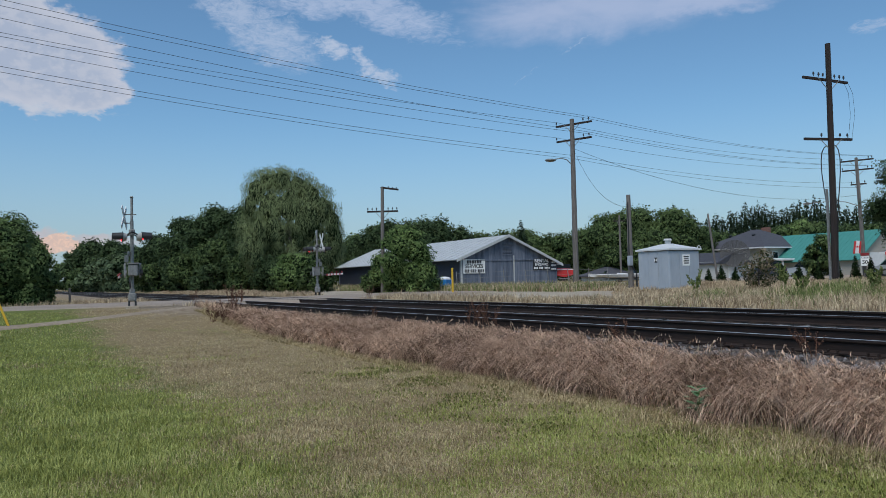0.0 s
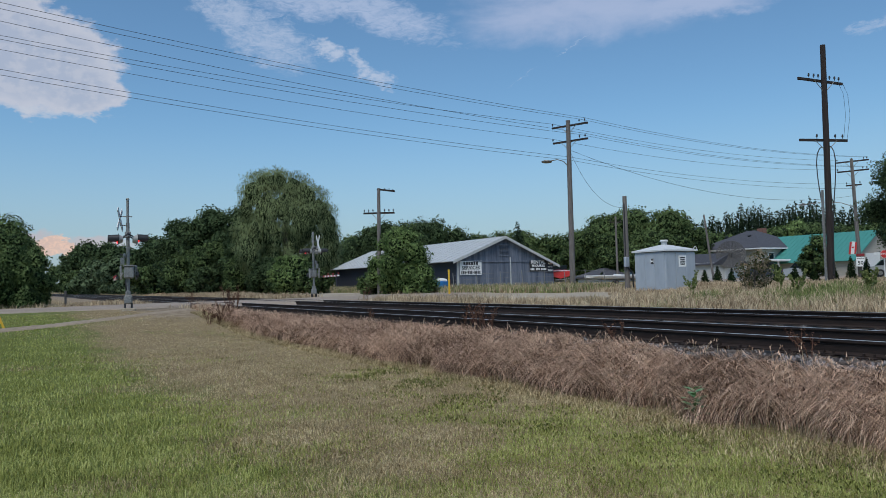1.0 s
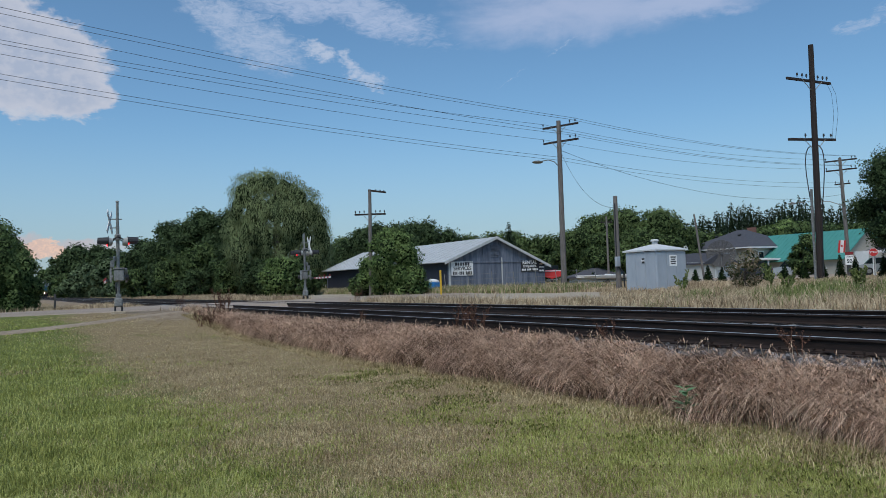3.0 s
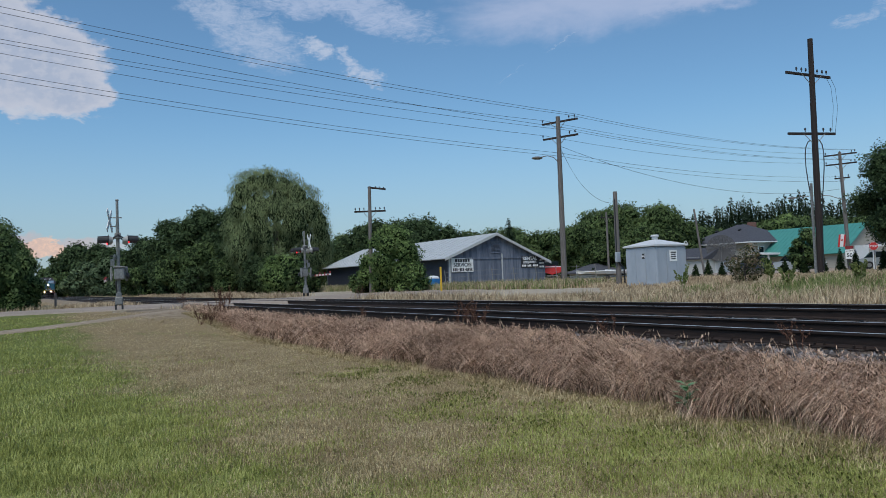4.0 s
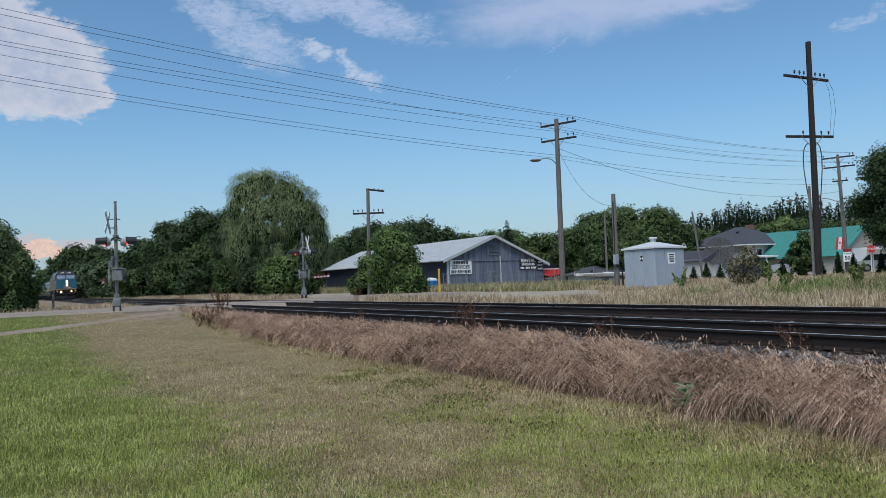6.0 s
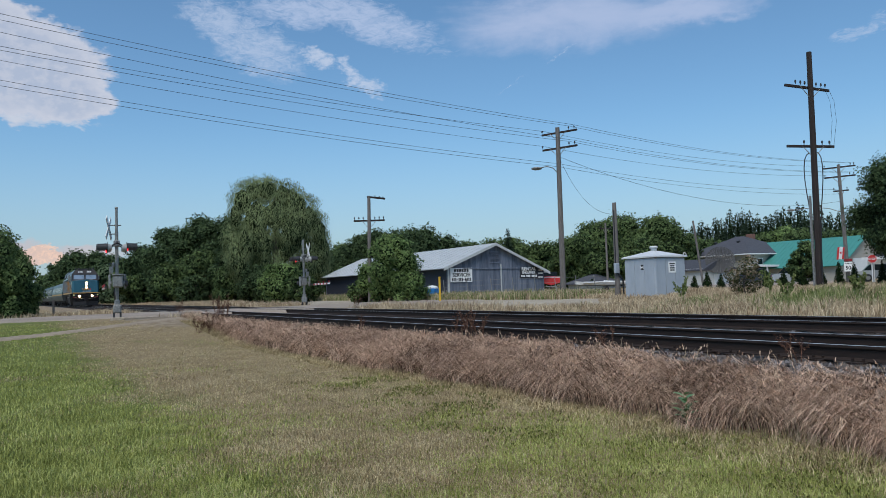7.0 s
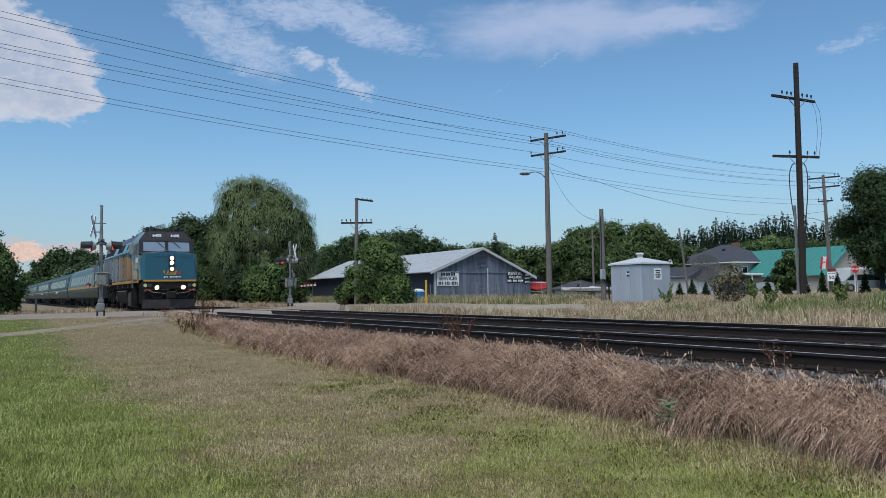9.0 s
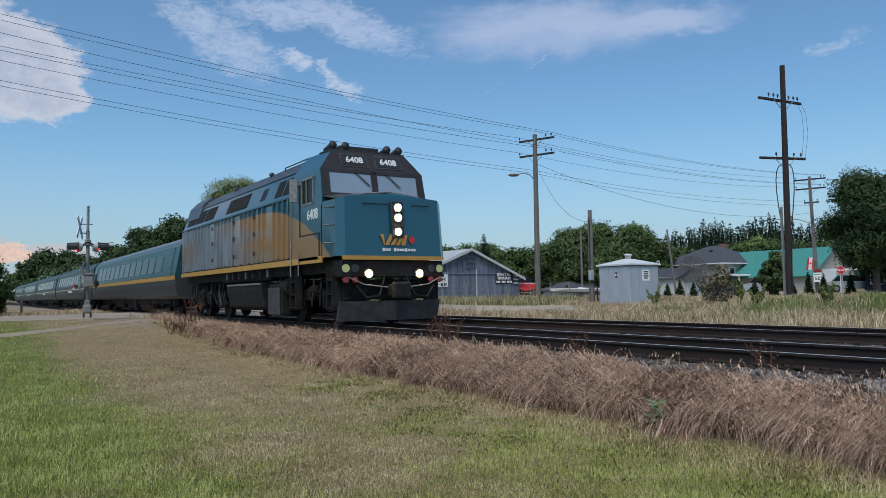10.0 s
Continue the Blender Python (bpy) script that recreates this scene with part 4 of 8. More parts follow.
    part("board", box(B(), 0.03, 1.75, 0.95, bevel=0.006), M["sign_black"], s2)
    words("RENTAL", 0.4, M["sign_white"], s2, facing_x(0.02, 0, 0.28))
    bars = B()
    words("ENQUIRIES", 0.27, M["sign_white"], s2, facing_x(0.02, 0, -0.02))
    for i in range(12):
        if i not in (3, 7):
            box(bars, 0.012, 0.1, 0.16, 0.02, -0.74 + 0.135 * i, -0.3)
    part("bars", bars, M["sign_white"], s2, "white bars below the word")
    s3 = thing("sign_board", x1 + 0.04, 38.72, 2.6, label="small dark notice with white bars", category="sign")
    part("board", box(B(), 0.02, 0.62, 0.9), M["clad_dark"], s3)
    bars = B()
    for k, (zz, nn) in enumerate(((0.28, 4), (0.02, 5), (-0.28, 5))):
        for i in range(nn):
            box(bars, 0.01, 0.06, 0.13, 0.015, (i - (nn - 1) / 2) * 0.1, zz)
    part("bars", bars, M["sign_white"], s3)


build_shed()


# ---- equipment hut ----
M["hut"] = material("grey_aluminium_panel", [(0.36, 0.4, 0.45), (0.42, 0.46, 0.51), (0.47, 0.51, 0.55)], rough=0.5, metal=0.25, scale=3, bump=0.05, stretch=(1, 1, 0.3))
M["hut_roof"] = material("pale_hut_roof", [(0.55, 0.56, 0.56), (0.66, 0.67, 0.67)], rough=0.5, scale=4, bump=0.05)


def build_hut():
    w = 1.95
    h = thing("equipment_hut", -26.1, 27.0, gz(-26, 27) - 0.05, label="pale grey metal signal hut with a hipped roof", category="hut")
    z1 = 2.72 - h.location.z
    part("body", box(B(), w, w, z1, 0, 0, z1 / 2, bevel=0.02), M["hut"], h)
    for i in range(3):
        c = (-0.64, 0.0, 0.64)[i]
        part("panel", box(B(), 0.62, 0.03, z1 - 0.12, c, -w / 2 - 0.012, z1 / 2, bevel=0.008), M["hut"], h)
        part("panel", box(B(), 0.03, 0.62, z1 - 0.12, w / 2 + 0.012, c, z1 / 2, bevel=0.008), M["hut"], h)
    e = w / 2 + 0.1
    bm = B()
    base = [bm.verts.new((sx * e, sy * e, z1 + 0.02)) for sx, sy in ((-1, -1), (1, -1), (1, 1), (-1, 1))]
    lip = [bm.verts.new((v.co.x, v.co.y, z1 + 0.09)) for v in base]
    tip = [bm.verts.new((sx * 0.15, sy * 0.15, z1 + 0.36)) for sx, sy in ((-1, -1), (1, -1), (1, 1), (-1, 1))]
    bm.faces.new(base[::-1])
    bm.faces.new(tip)
    for i in range(4):
        j = (i + 1) % 4
        bm.faces.new((base[i], base[j], lip[j], lip[i]))
        bm.faces.new((lip[i], lip[j], tip[j], tip[i]))
    part("roof", bm, M["hut_roof"], h)
    v = tube(B(), (0, 0, z1 + 0.34), (0, 0, z1 + 0.52), 0.14, 0.14, 14)
    tube(v, (0, 0, z1 + 0.5), (0, 0, z1 + 0.6), 0.21, 0.17, 14)
    part("roof_vent", v, M["hut_roof"], h, smooth=True)
    part("notice", box(B(), 0.012, 0.48, 0.52, w / 2 + 0.035, 0.1, z1 - 0.45), M["sign_white"], h, "white notice with dark bars")
    bars = B()
    for i in range(4):
        box(bars, 0.008, 0.34 - 0.06 * (i % 2), 0.055, w / 2 + 0.042, 0.1, z1 - 0.29 - 0.1 * i)
    part("notice_bars", bars, M["sign_black"], h)
    part("badge", box(B(), 0.17, 0.012, 0.24, 0.2, -w / 2 - 0.035, z1 - 0.42), M["sign_black"], h, "black badge with white wedges")
    q = B()
    for s in (-1, 1):
        prism(q, [(0.2 + s * 0.085, z1 - 0.34), (0.2 + s * 0.085, z1 - 0.5), (0.2 + s * 0.01, z1 - 0.42)], "y", -w / 2 - 0.05, -w / 2 - 0.042)
    part("badge_wedges", q, M["sign_white"], h)
    # lifting ring at the roof corner, plain white and unlit
    r = B()
    for i in range(12):
        a, b = i / 12 * 6.2832, (i + 1) / 12 * 6.2832
        tube(r, (w / 2 + 0.1 + 0.0, 0.9 + 0.1 * math.cos(a), z1 + 0.12 + 0.1 * math.sin(a)), (w / 2 + 0.1, 0.9 + 0.1 * math.cos(b), z1 + 0.12 + 0.1 * math.sin(b)), 0.02, 0.02, 6)
    part("ring_light", r, M["white"], h)


build_hut()


# ---- poles and wires ----
def insulator(bm, x, y, z):
    tube(bm, (x, y, z), (x, y, z + 0.1), 0.018, 0.018, 6)
    tube(bm, (x, y, z + 0.08), (x, y, z + 0.2), 0.05, 0.035, 8)


def pole(name, x, y, top, r, mat, arms, label, lean=(0, 0)):
    """arms: (height, half length, direction in degrees, insulator offsets)."""
    z0 = gz(x, y)
    p = thing(name, x, y, 0, label=label, category="utility pole")
    bm = tube(B(), (0, 0, z0 - 0.3), (lean[0], lean[1], top), r, r * 0.72, 14)
    part("post", bm, mat, p, smooth=False)
    for zz, hl, deg, ins in arms:
        q = (zz - z0) / (top - z0)
        ox, oy = lean[0] * q, lean[1] * q
        a = radians(deg)
        dx, dy = math.cos(a), math.sin(a)
        bm = box(B(), 2 * hl, 0.1, 0.12, ox - dy * (r + 0.02), oy + dx * (r + 0.02), zz, 0, 0, deg, bevel=0.008)
        arm = part("crossarm", bm, M["wood_dark"], p)
        br = B()
        for s in (-1, 1):
            tube(br, (ox + s * dx * hl * 0.45, oy + s * dy * hl * 0.45, zz - 0.03), (ox, oy, zz - 0.6), 0.018, 0.018, 5)
        part("brace", br, M["steel"], p)
        for o in ins:
            bm = B()
            insulator(bm, ox + dx * o, oy + dy * o, zz + 0.05)
            part("insulator", bm, M["black"], arm)
    return p


def street_arm(p, x, y, z, dx, dy, ln):
    bm = pipe(B(), [(x, y, z - 0.5), (x + dx * ln * 0.3, y + dy * ln * 0.3, z - 0.05), (x + dx * ln * 0.6, y + dy * ln * 0.6, z + 0.08), (x + dx * ln, y + dy * ln, z)], 0.03)
    part("lamp_arm", bm, M["steel"], p)
    part("lamp_head", ball(B(), 0.2, x + dx * ln * 1.12, y + dy * ln * 1.12, z - 0.03, 1.7 * abs(dx) + 0.6, 1.7 * abs(dy) + 0.6, 0.5), M["steel"], p)


def sag(name, a, b, drop, r=0.011, n=14, label="thin dark overhead wire"):
    a, b = Vector(a), Vector(b)
    pts = []
    for i in range(n + 1):
        t = i / n
        p = a.lerp(b, t)
        p.z -= drop * 4 * t * (1 - t)
        pts.append(p)
    return solid(name, pipe(B(), pts, r, 5), M["wire"], label, "wire", group="overhead wires")


def build_poles():
    i8 = (-1.05, -0.7, -0.4, 0.4, 0.75, 1.05)
    # double-arm pole with a street lamp
    pm = pole("utility_pole", -38.1, 31.2, 11.75, 0.19, M["wood"], [(11.45, 1.3, 21, (-1.15, 0.8, 1.2)), (10.45, 1.28, 21, (-1.15, 0.8, 1.2))], "weathered wooden utility pole with two crossarms and a lamp", (0.3, -0.2))
    street_arm(pm, 0.2, -0.1, 9.2, -0.62, -0.78, 1.3)
    pr = pole("utility_pole", -22.1, 33.75, 12.45, 0.165, M["wood_dark"], [(10.75, 1.55, 86, i8), (7.9, 1.3, 72, (-0.5, 0.5, 0.9))], "tall dark wooden pole with two crossarms and cable loops", (0.15, -0.05))
    lo = B()
    for s in (-1, 1):
        pipe(lo, [(s * 0.15, 0, 7.6), (s * 0.3, 0, 7.52), (s * 0.42, 0, 7.3), (s * 0.48, 0, 6.9), (s * 0.47, 0, 6.3), (s * 0.4, 0, 5.6), (s * 0.31, 0, 4.9), (s * 0.24, 0, 4.1), (s * 0.2, -0.1, 1.5)], 0.024)
    part("cable_loops", lo, M["black"], pr)
    part("cable_guard", box(B(), 0.1, 0.08, 4.6, -0.14, -0.18, 3.2), M["steel"], pr)
    wires = B()
    for dy in (1.15, 1.5):
        pipe(wires, [(0.1, dy, 10.72), (0.22, dy + 0.15, 10.2), (0.3, dy + 0.12, 9.2), (0.36, dy * 0.75 + 0.08, 7.95)], 0.007, 4)
    part("loose_wires", wires, M["wire"], pr)
    pf = pole("utility_pole", -37.6, 61.4, 11.0, 0.17, M["wood"], [(10.8, 1.25, 20, (-1.1, 0.0, 0.9, 1.15)), (10.0, 1.2, 20, (-1.1, 0.8, 1.1)), (8.8, 0.6, 20, (-0.5, 0.5))], "weathered utility pole with crossarms and a street lamp", (-0.1, -0.35))
    street_arm(pf, 0.0, -0.2, 7.4, -0.75, -0.66, 3.6)
    pl_ = pole("utility_pole", -47.3, 21.8, 8.15, 0.15, M["wood"], [(6.45, 1.08, 60, (-1.0, -0.7, -0.4, 0.4, 0.7, 1.0))], "slim weathered pole with short crossarms among bushes", (0.05, 0.1))
    tp = part("crossarm", box(B(), 1.25, 0.1, 0.12, 0.33, 0.52, 8.0, 0, 8, 60, bevel=0.008), M["wood_dark"], pl_)
    for o in (0.5, 0.85, 1.15):
        part("insulator", tube(B(), (0.05 + 0.5 * o, 0.1 + 0.87 * o * 0.8, 8.12 - 0.14 * o), (0.05 + 0.5 * o, 0.1 + 0.87 * o * 0.8, 8.22 - 0.14 * o), 0.045, 0.03, 8), M["black"], tp)
    ps = pole("service_pole", -28.5, 26.85, 5.68, 0.145, M["wood"], [], "short weathered service pole with a meter box")
    part("meter_box", box(B(), 0.16, 0.26, 0.5, 0.15, -0.16, 2.35, bevel=0.02), M["hut"], ps)
    part("conduit", pipe(B(), [(0.15, -0.1, 2.1), (0.2, 0.05, 1.9), (0.24, 0.15, 1.75), (0.2, 0.2, 0.9)], 0.04), M["black"], ps)
    part("conduit", tube(B(), (0.06, -0.13, 2.6), (0.06, -0.11, 5.3), 0.03), M["black"], ps)
    pole("street_pole", -41.6, 48.4, 6.4, 0.1, M["wood"], [], "thin leaning pole with a small street lamp", (-0.35, -0.5))
    pole("utility_pole", -62, 57, 8.2, 0.13, M["wood"], [(7.6, 0.7, 75, (-0.6, 0.6)), ], "thin far pole before the woods")
    # wires: far left to the lamp pole to the far-right pole
    A = [(-38.95, 30.75, 11.7), (-37.15, 31.45, 11.75), (-36.75, 31.6, 11.75), (-38.95, 30.75, 10.7), (-37.15, 31.45, 10.75), (-36.75, 31.6, 10.75), (-37.85, 31.1, 9.4), (-37.85, 31.1, 9.2)]
    far = [(-38.7, 60.75, 11.0), (-36.85, 61.45, 11.05), (-36.6, 61.55, 11.05), (-38.7, 60.75, 10.2), (-36.9, 61.4, 10.25), (-36.6, 61.5, 10.25), (-37.6, 61.1, 8.9), (-37.6, 61.1, 8.5)]
    left = [(-40.0, -11.0, 14.54), (-38.3, -11.0, 15.41), (-37.9, -11.0, 15.6), (-40.0, -11.0, 14.0), (-38.3, -11.0, 13.92), (-37.9, -11.0, 14.83), (-38.9, -11.0, 12.81), (-38.9, -11.0, 12.54)]
    for a, b, c in zip(A, far, left):
        sag("overhead_wire", a, b, 0.55, 0.0095)
        sag("overhead_wire", a, c, 0.5, 0.0105)
    sag("overhead_wire", (-37.9, 31.0, 9.9), (-37.5, 61.1, 7.9), 1.5, 0.011)
    sag("service_wire", (-37.9, 31.1, 9.9), (-28.5, 26.85, 5.1), 1.0, 0.0095, label="sagging service wire to the short pole")


build_poles()


# ---- the train ----
def loco_paint():
    mt = material("loco_side_paint", [(0.15, 0.18, 0.205), (0.225, 0.26, 0.295), (0.31, 0.35, 0.38)], rough=0.34, metal=0.3, scale=2.2, stretch=(1, 1, 0.25), bump=0.08, bump_scale=20)
    nt = mt.node_tree
    n, l = nt.nodes, nt.links
    bs = n["Principled BSDF"]
    base = bs.inputs["Base Color"].links[0].from_socket
    tc = n.new("ShaderNodeTexCoord")
    sep = n.new("ShaderNodeSeparateXYZ")
    l.new(tc.outputs["Object"], sep.inputs[0])

    def mth(op, a, b):
        o = n.new("ShaderNodeMath")
        o.operation = op
        for j, v in enumerate((a, b)):
            if isinstance(v, (int, float)):
                o.inputs[j].default_value = v
            else:
                l.new(v, o.inputs[j])
        return o.outputs[0]

    def rng(v, a, b):
        o = n.new("ShaderNodeMapRange")
        o.inputs["From Min"].default_value, o.inputs["From Max"].default_value = a, b
        l.new(v, o.inputs["Value"])
        return o.outputs["Result"]

    def mix(f, a, c):
        o = n.new("ShaderNodeMix")
        o.data_type = "RGBA"
        l.new(f, o.inputs[0])
        l.new(a, o.inputs[6])
        o.inputs[7].default_value = (*c, 1)
        return o.outputs[2]

    x, z = sep.outputs[0], sep.outputs[2]
    # gold fading to grey towards the rear in level streaks, and a second faint patch at the back
    mp = n.new("ShaderNodeMapping")
    mp.inputs["Scale"].default_value = (0.22, 0.22, 2.6)
    l.new(tc.outputs["Object"], mp.inputs[0])
    streak = n.new("ShaderNodeTexNoise")
    streak.inputs["Scale"].default_value = 1.0
    streak.inputs["Detail"].default_value = 4
    l.new(mp.outputs[0], streak.inputs["Vector"])
    wob = mth("MULTIPLY", mth("SUBTRACT", streak.outputs["Fac"], 0.5), 9.0)
    xs = mth("ADD", x, wob)
    fade = mth("MULTIPLY", rng(xs, -9.5, -4.2), rng(x, -12.0, -5.5))
    high = mth("MULTIPLY", rng(z, 2.7, 3.1), rng(x, -12.5, -8.0))
    back = mth("MULTIPLY", rng(x, -12.6, -14.6), mth("MULTIPLY", rng(z, 1.9, 2.4), rng(z, 3.1, 2.7)))
    amount = mth("MINIMUM", mth("ADD", fade, mth("ADD", mth("MULTIPLY", high, 0.45), mth("MULTIPLY", back, 0.5))), 1.0)
    gold = mix(mth("MULTIPLY", amount, 0.9), base, (0.36, 0.19, 0.06))
    fw = mth("MAXIMUM", mth("ADD", x, 6.4), 0.0)
    bw = mth("MAXIMUM", mth("SUBTRACT", -6.4, x), 0.0)
    arc = mth("SUBTRACT", mth("SUBTRACT", 3.26, mth("MULTIPLY", mth("POWER", fw, 2.7), 0.0128)), mth("MULTIPLY", mth("POWER", bw, 2.0), -0.002))
    above = rng(mth("SUBTRACT", z, arc), 0.0, 0.05)
    tealness = mth("MULTIPLY", above, rng(x, -15.0, -6.0))
    upper = mth("MAXIMUM", tealness, mth("MULTIPLY", rng(z, 3.44, 3.5), rng(x, -24.0, -6.0)))
    l.new(mix(upper, gold, (0.017, 0.095, 0.13)), bs.inputs["Base Color"])
    bs.inputs["Coat Weight"].default_value = 0.6
    bs.inputs["Coat Roughness"].default_value = 0.12
    return mt


M["loco_side"] = loco_paint()
M["teal"] = material("teal_paint", [(0.009, 0.062, 0.088), (0.013, 0.078, 0.11), (0.019, 0.094, 0.128)], rough=0.35, scale=2.0, bump=0.04, spec=0.5)
M["gold"] = material("gold_paint", [(0.42, 0.22, 0.045), (0.52, 0.29, 0.065)], rough=0.45, scale=3, bump=0.04)
M["brown"] = material("dark_brown_paint", [(0.02, 0.015, 0.014), (0.036, 0.028, 0.026)], rough=0.5, scale=3, bump=0.05)
M["under"] = material("grimy_underframe", [(0.003, 0.003, 0.003), (0.01, 0.009, 0.009), (0.036, 0.032, 0.029)], rough=0.85, scale=5, bump=0.3, metal=0.2)
M["plow"] = material("dusty_grey_plow", [(0.025, 0.025, 0.027), (0.045, 0.044, 0.046), (0.075, 0.073, 0.073)], rough=0.7, scale=4, bump=0.2)
M["roof_dark"] = material("sooty_roof", [(0.02, 0.024, 0.03), (0.055, 0.066, 0.08), (0.11, 0.125, 0.145)], rough=0.42, scale=4, bump=0.2)
M["glass"] = material("dark_window_glass", [(0.008, 0.013, 0.015), (0.014, 0.021, 0.024)], rough=0.07, scale=2, bump=0.02, bump_scale=1.2, spec=0.09, rough_var=0)
# pale base colour stands in for bright sky mirrored in the windshield
M["screen_glass"] = material("windshield_painted_reflection", [(0.42, 0.45, 0.45), (0.52, 0.54, 0.54)], rough=0.16, scale=1, bump=0, spec=1.0, rough_var=0, metal=0.6)
M["headlamp"] = glow("headlamp_lit", (1.0, 0.66, 0.34), 80.0)
M["ditch"] = glow("ditch_light_lit", (1.0, 0.58, 0.24), 80.0)
M["class_amber"] = material("amber_marker_lens", [(0.5, 0.5, 0.2), (0.62, 0.6, 0.28)], rough=0.2, bump=0)
M["class_red"] = material("red_marker_lens", [(0.22, 0.03, 0.035), (0.3, 0.05, 0.05)], rough=0.2, bump=0)
M["car_low"] = material("grey_car_skirt", [(0.022, 0.026, 0.027), (0.032, 0.037, 0.038), (0.046, 0.051, 0.052)], rough=0.5, scale=1.5, stretch=(1, 1, 0.4), bump=0.05)
M["car_up"] = material("dark_green_car_side", [(0.008, 0.022, 0.022), (0.012, 0.03, 0.03), (0.017, 0.04, 0.04)], rough=0.4, scale=1.5, bump=0.02, spec=0.18)
M["car_up_first"] = material("teal_car_side", [(0.014, 0.056, 0.066), (0.02, 0.072, 0.084), (0.03, 0.095, 0.106)], rough=0.34, scale=1.5, bump=0.03, spec=0.3)
M["car_roof"] = material("silver_car_roof", [(0.13, 0.16, 0.165), (0.18, 0.21, 0.22)], rough=0.4, metal=0.3, scale=2, bump=0.03)
M["cream"] = material("cream_stripe", [(0.5, 0.46, 0.28), (0.58, 0.54, 0.34)], rough=0.4, bump=0)

HALF, LEN = 1.53, 15.65


def disc(bm, x, y, z, r, d, n=16):
    """A short cylinder that faces +X."""
    return tube(bm, (x - d, y, z), (x, y, z), r, r, n)


def wheelset(parent, x):
    bm = B()
    for s in (-1, 1):
        tube(bm, (x, s * 0.69, 0.508), (x, s * 0.82, 0.508), 0.508, 0.5, 24)
        tube(bm, (x, s * 0.66, 0.508), (x, s * 0.69, 0.508), 0.535, 0.535, 24)
        tube(bm, (x, s * 0.82, 0.508), (x, s * 0.95, 0.508), 0.17, 0.13, 12)
    tube(bm, (x, -0.7, 0.508), (x, 0.7, 0.508), 0.09, 0.09, 8)
    part("wheelset", bm, M["under"], parent)


def bogie(loco, xc, base, name="bogie"):
    bg = part(name, box(B(), base + 1.3, 0.16, 0.22, xc, -1.02, 0.85, bevel=0.03), M["under"], loco)
    part("side_frame", box(B(), base + 1.3, 0.16, 0.22, xc, 1.02, 0.85, bevel=0.03), M["under"], bg)
    bm = box(B(), 0.5, 2.3, 0.3, xc, 0, 0.8)
    part("bolster", bm, M["under"], bg)
    for x in (xc - base / 2, xc + base / 2):
        wheelset(bg, x)
        for s in (-1, 1):
            part("axle_box", box(B(), 0.34, 0.2, 0.4, x, s * 1.02, 0.55, bevel=0.03), M["under"], bg)
            sp = B()
            for k in (-0.42, 0.42):
                tube(sp, (x + k, s * 1.02, 0.43), (x + k, s * 1.02, 0.8), 0.1, 0.1, 10)
            part("springs", sp, M["under"], bg)
    for s in (-1, 1):
        cyl = tube(B(), (xc - base * 0.32, s * 1.18, 0.95), (xc - base * 0.32 + 0.5, s * 1.18, 0.92), 0.11, 0.11, 10)
        tube(cyl, (xc + base * 0.32, s * 1.18, 0.95), (xc + base * 0.32 - 0.5, s * 1.18, 0.92), 0.11, 0.11, 10)
        part("brake_cylinders", cyl, M["under"], bg)
    return bg


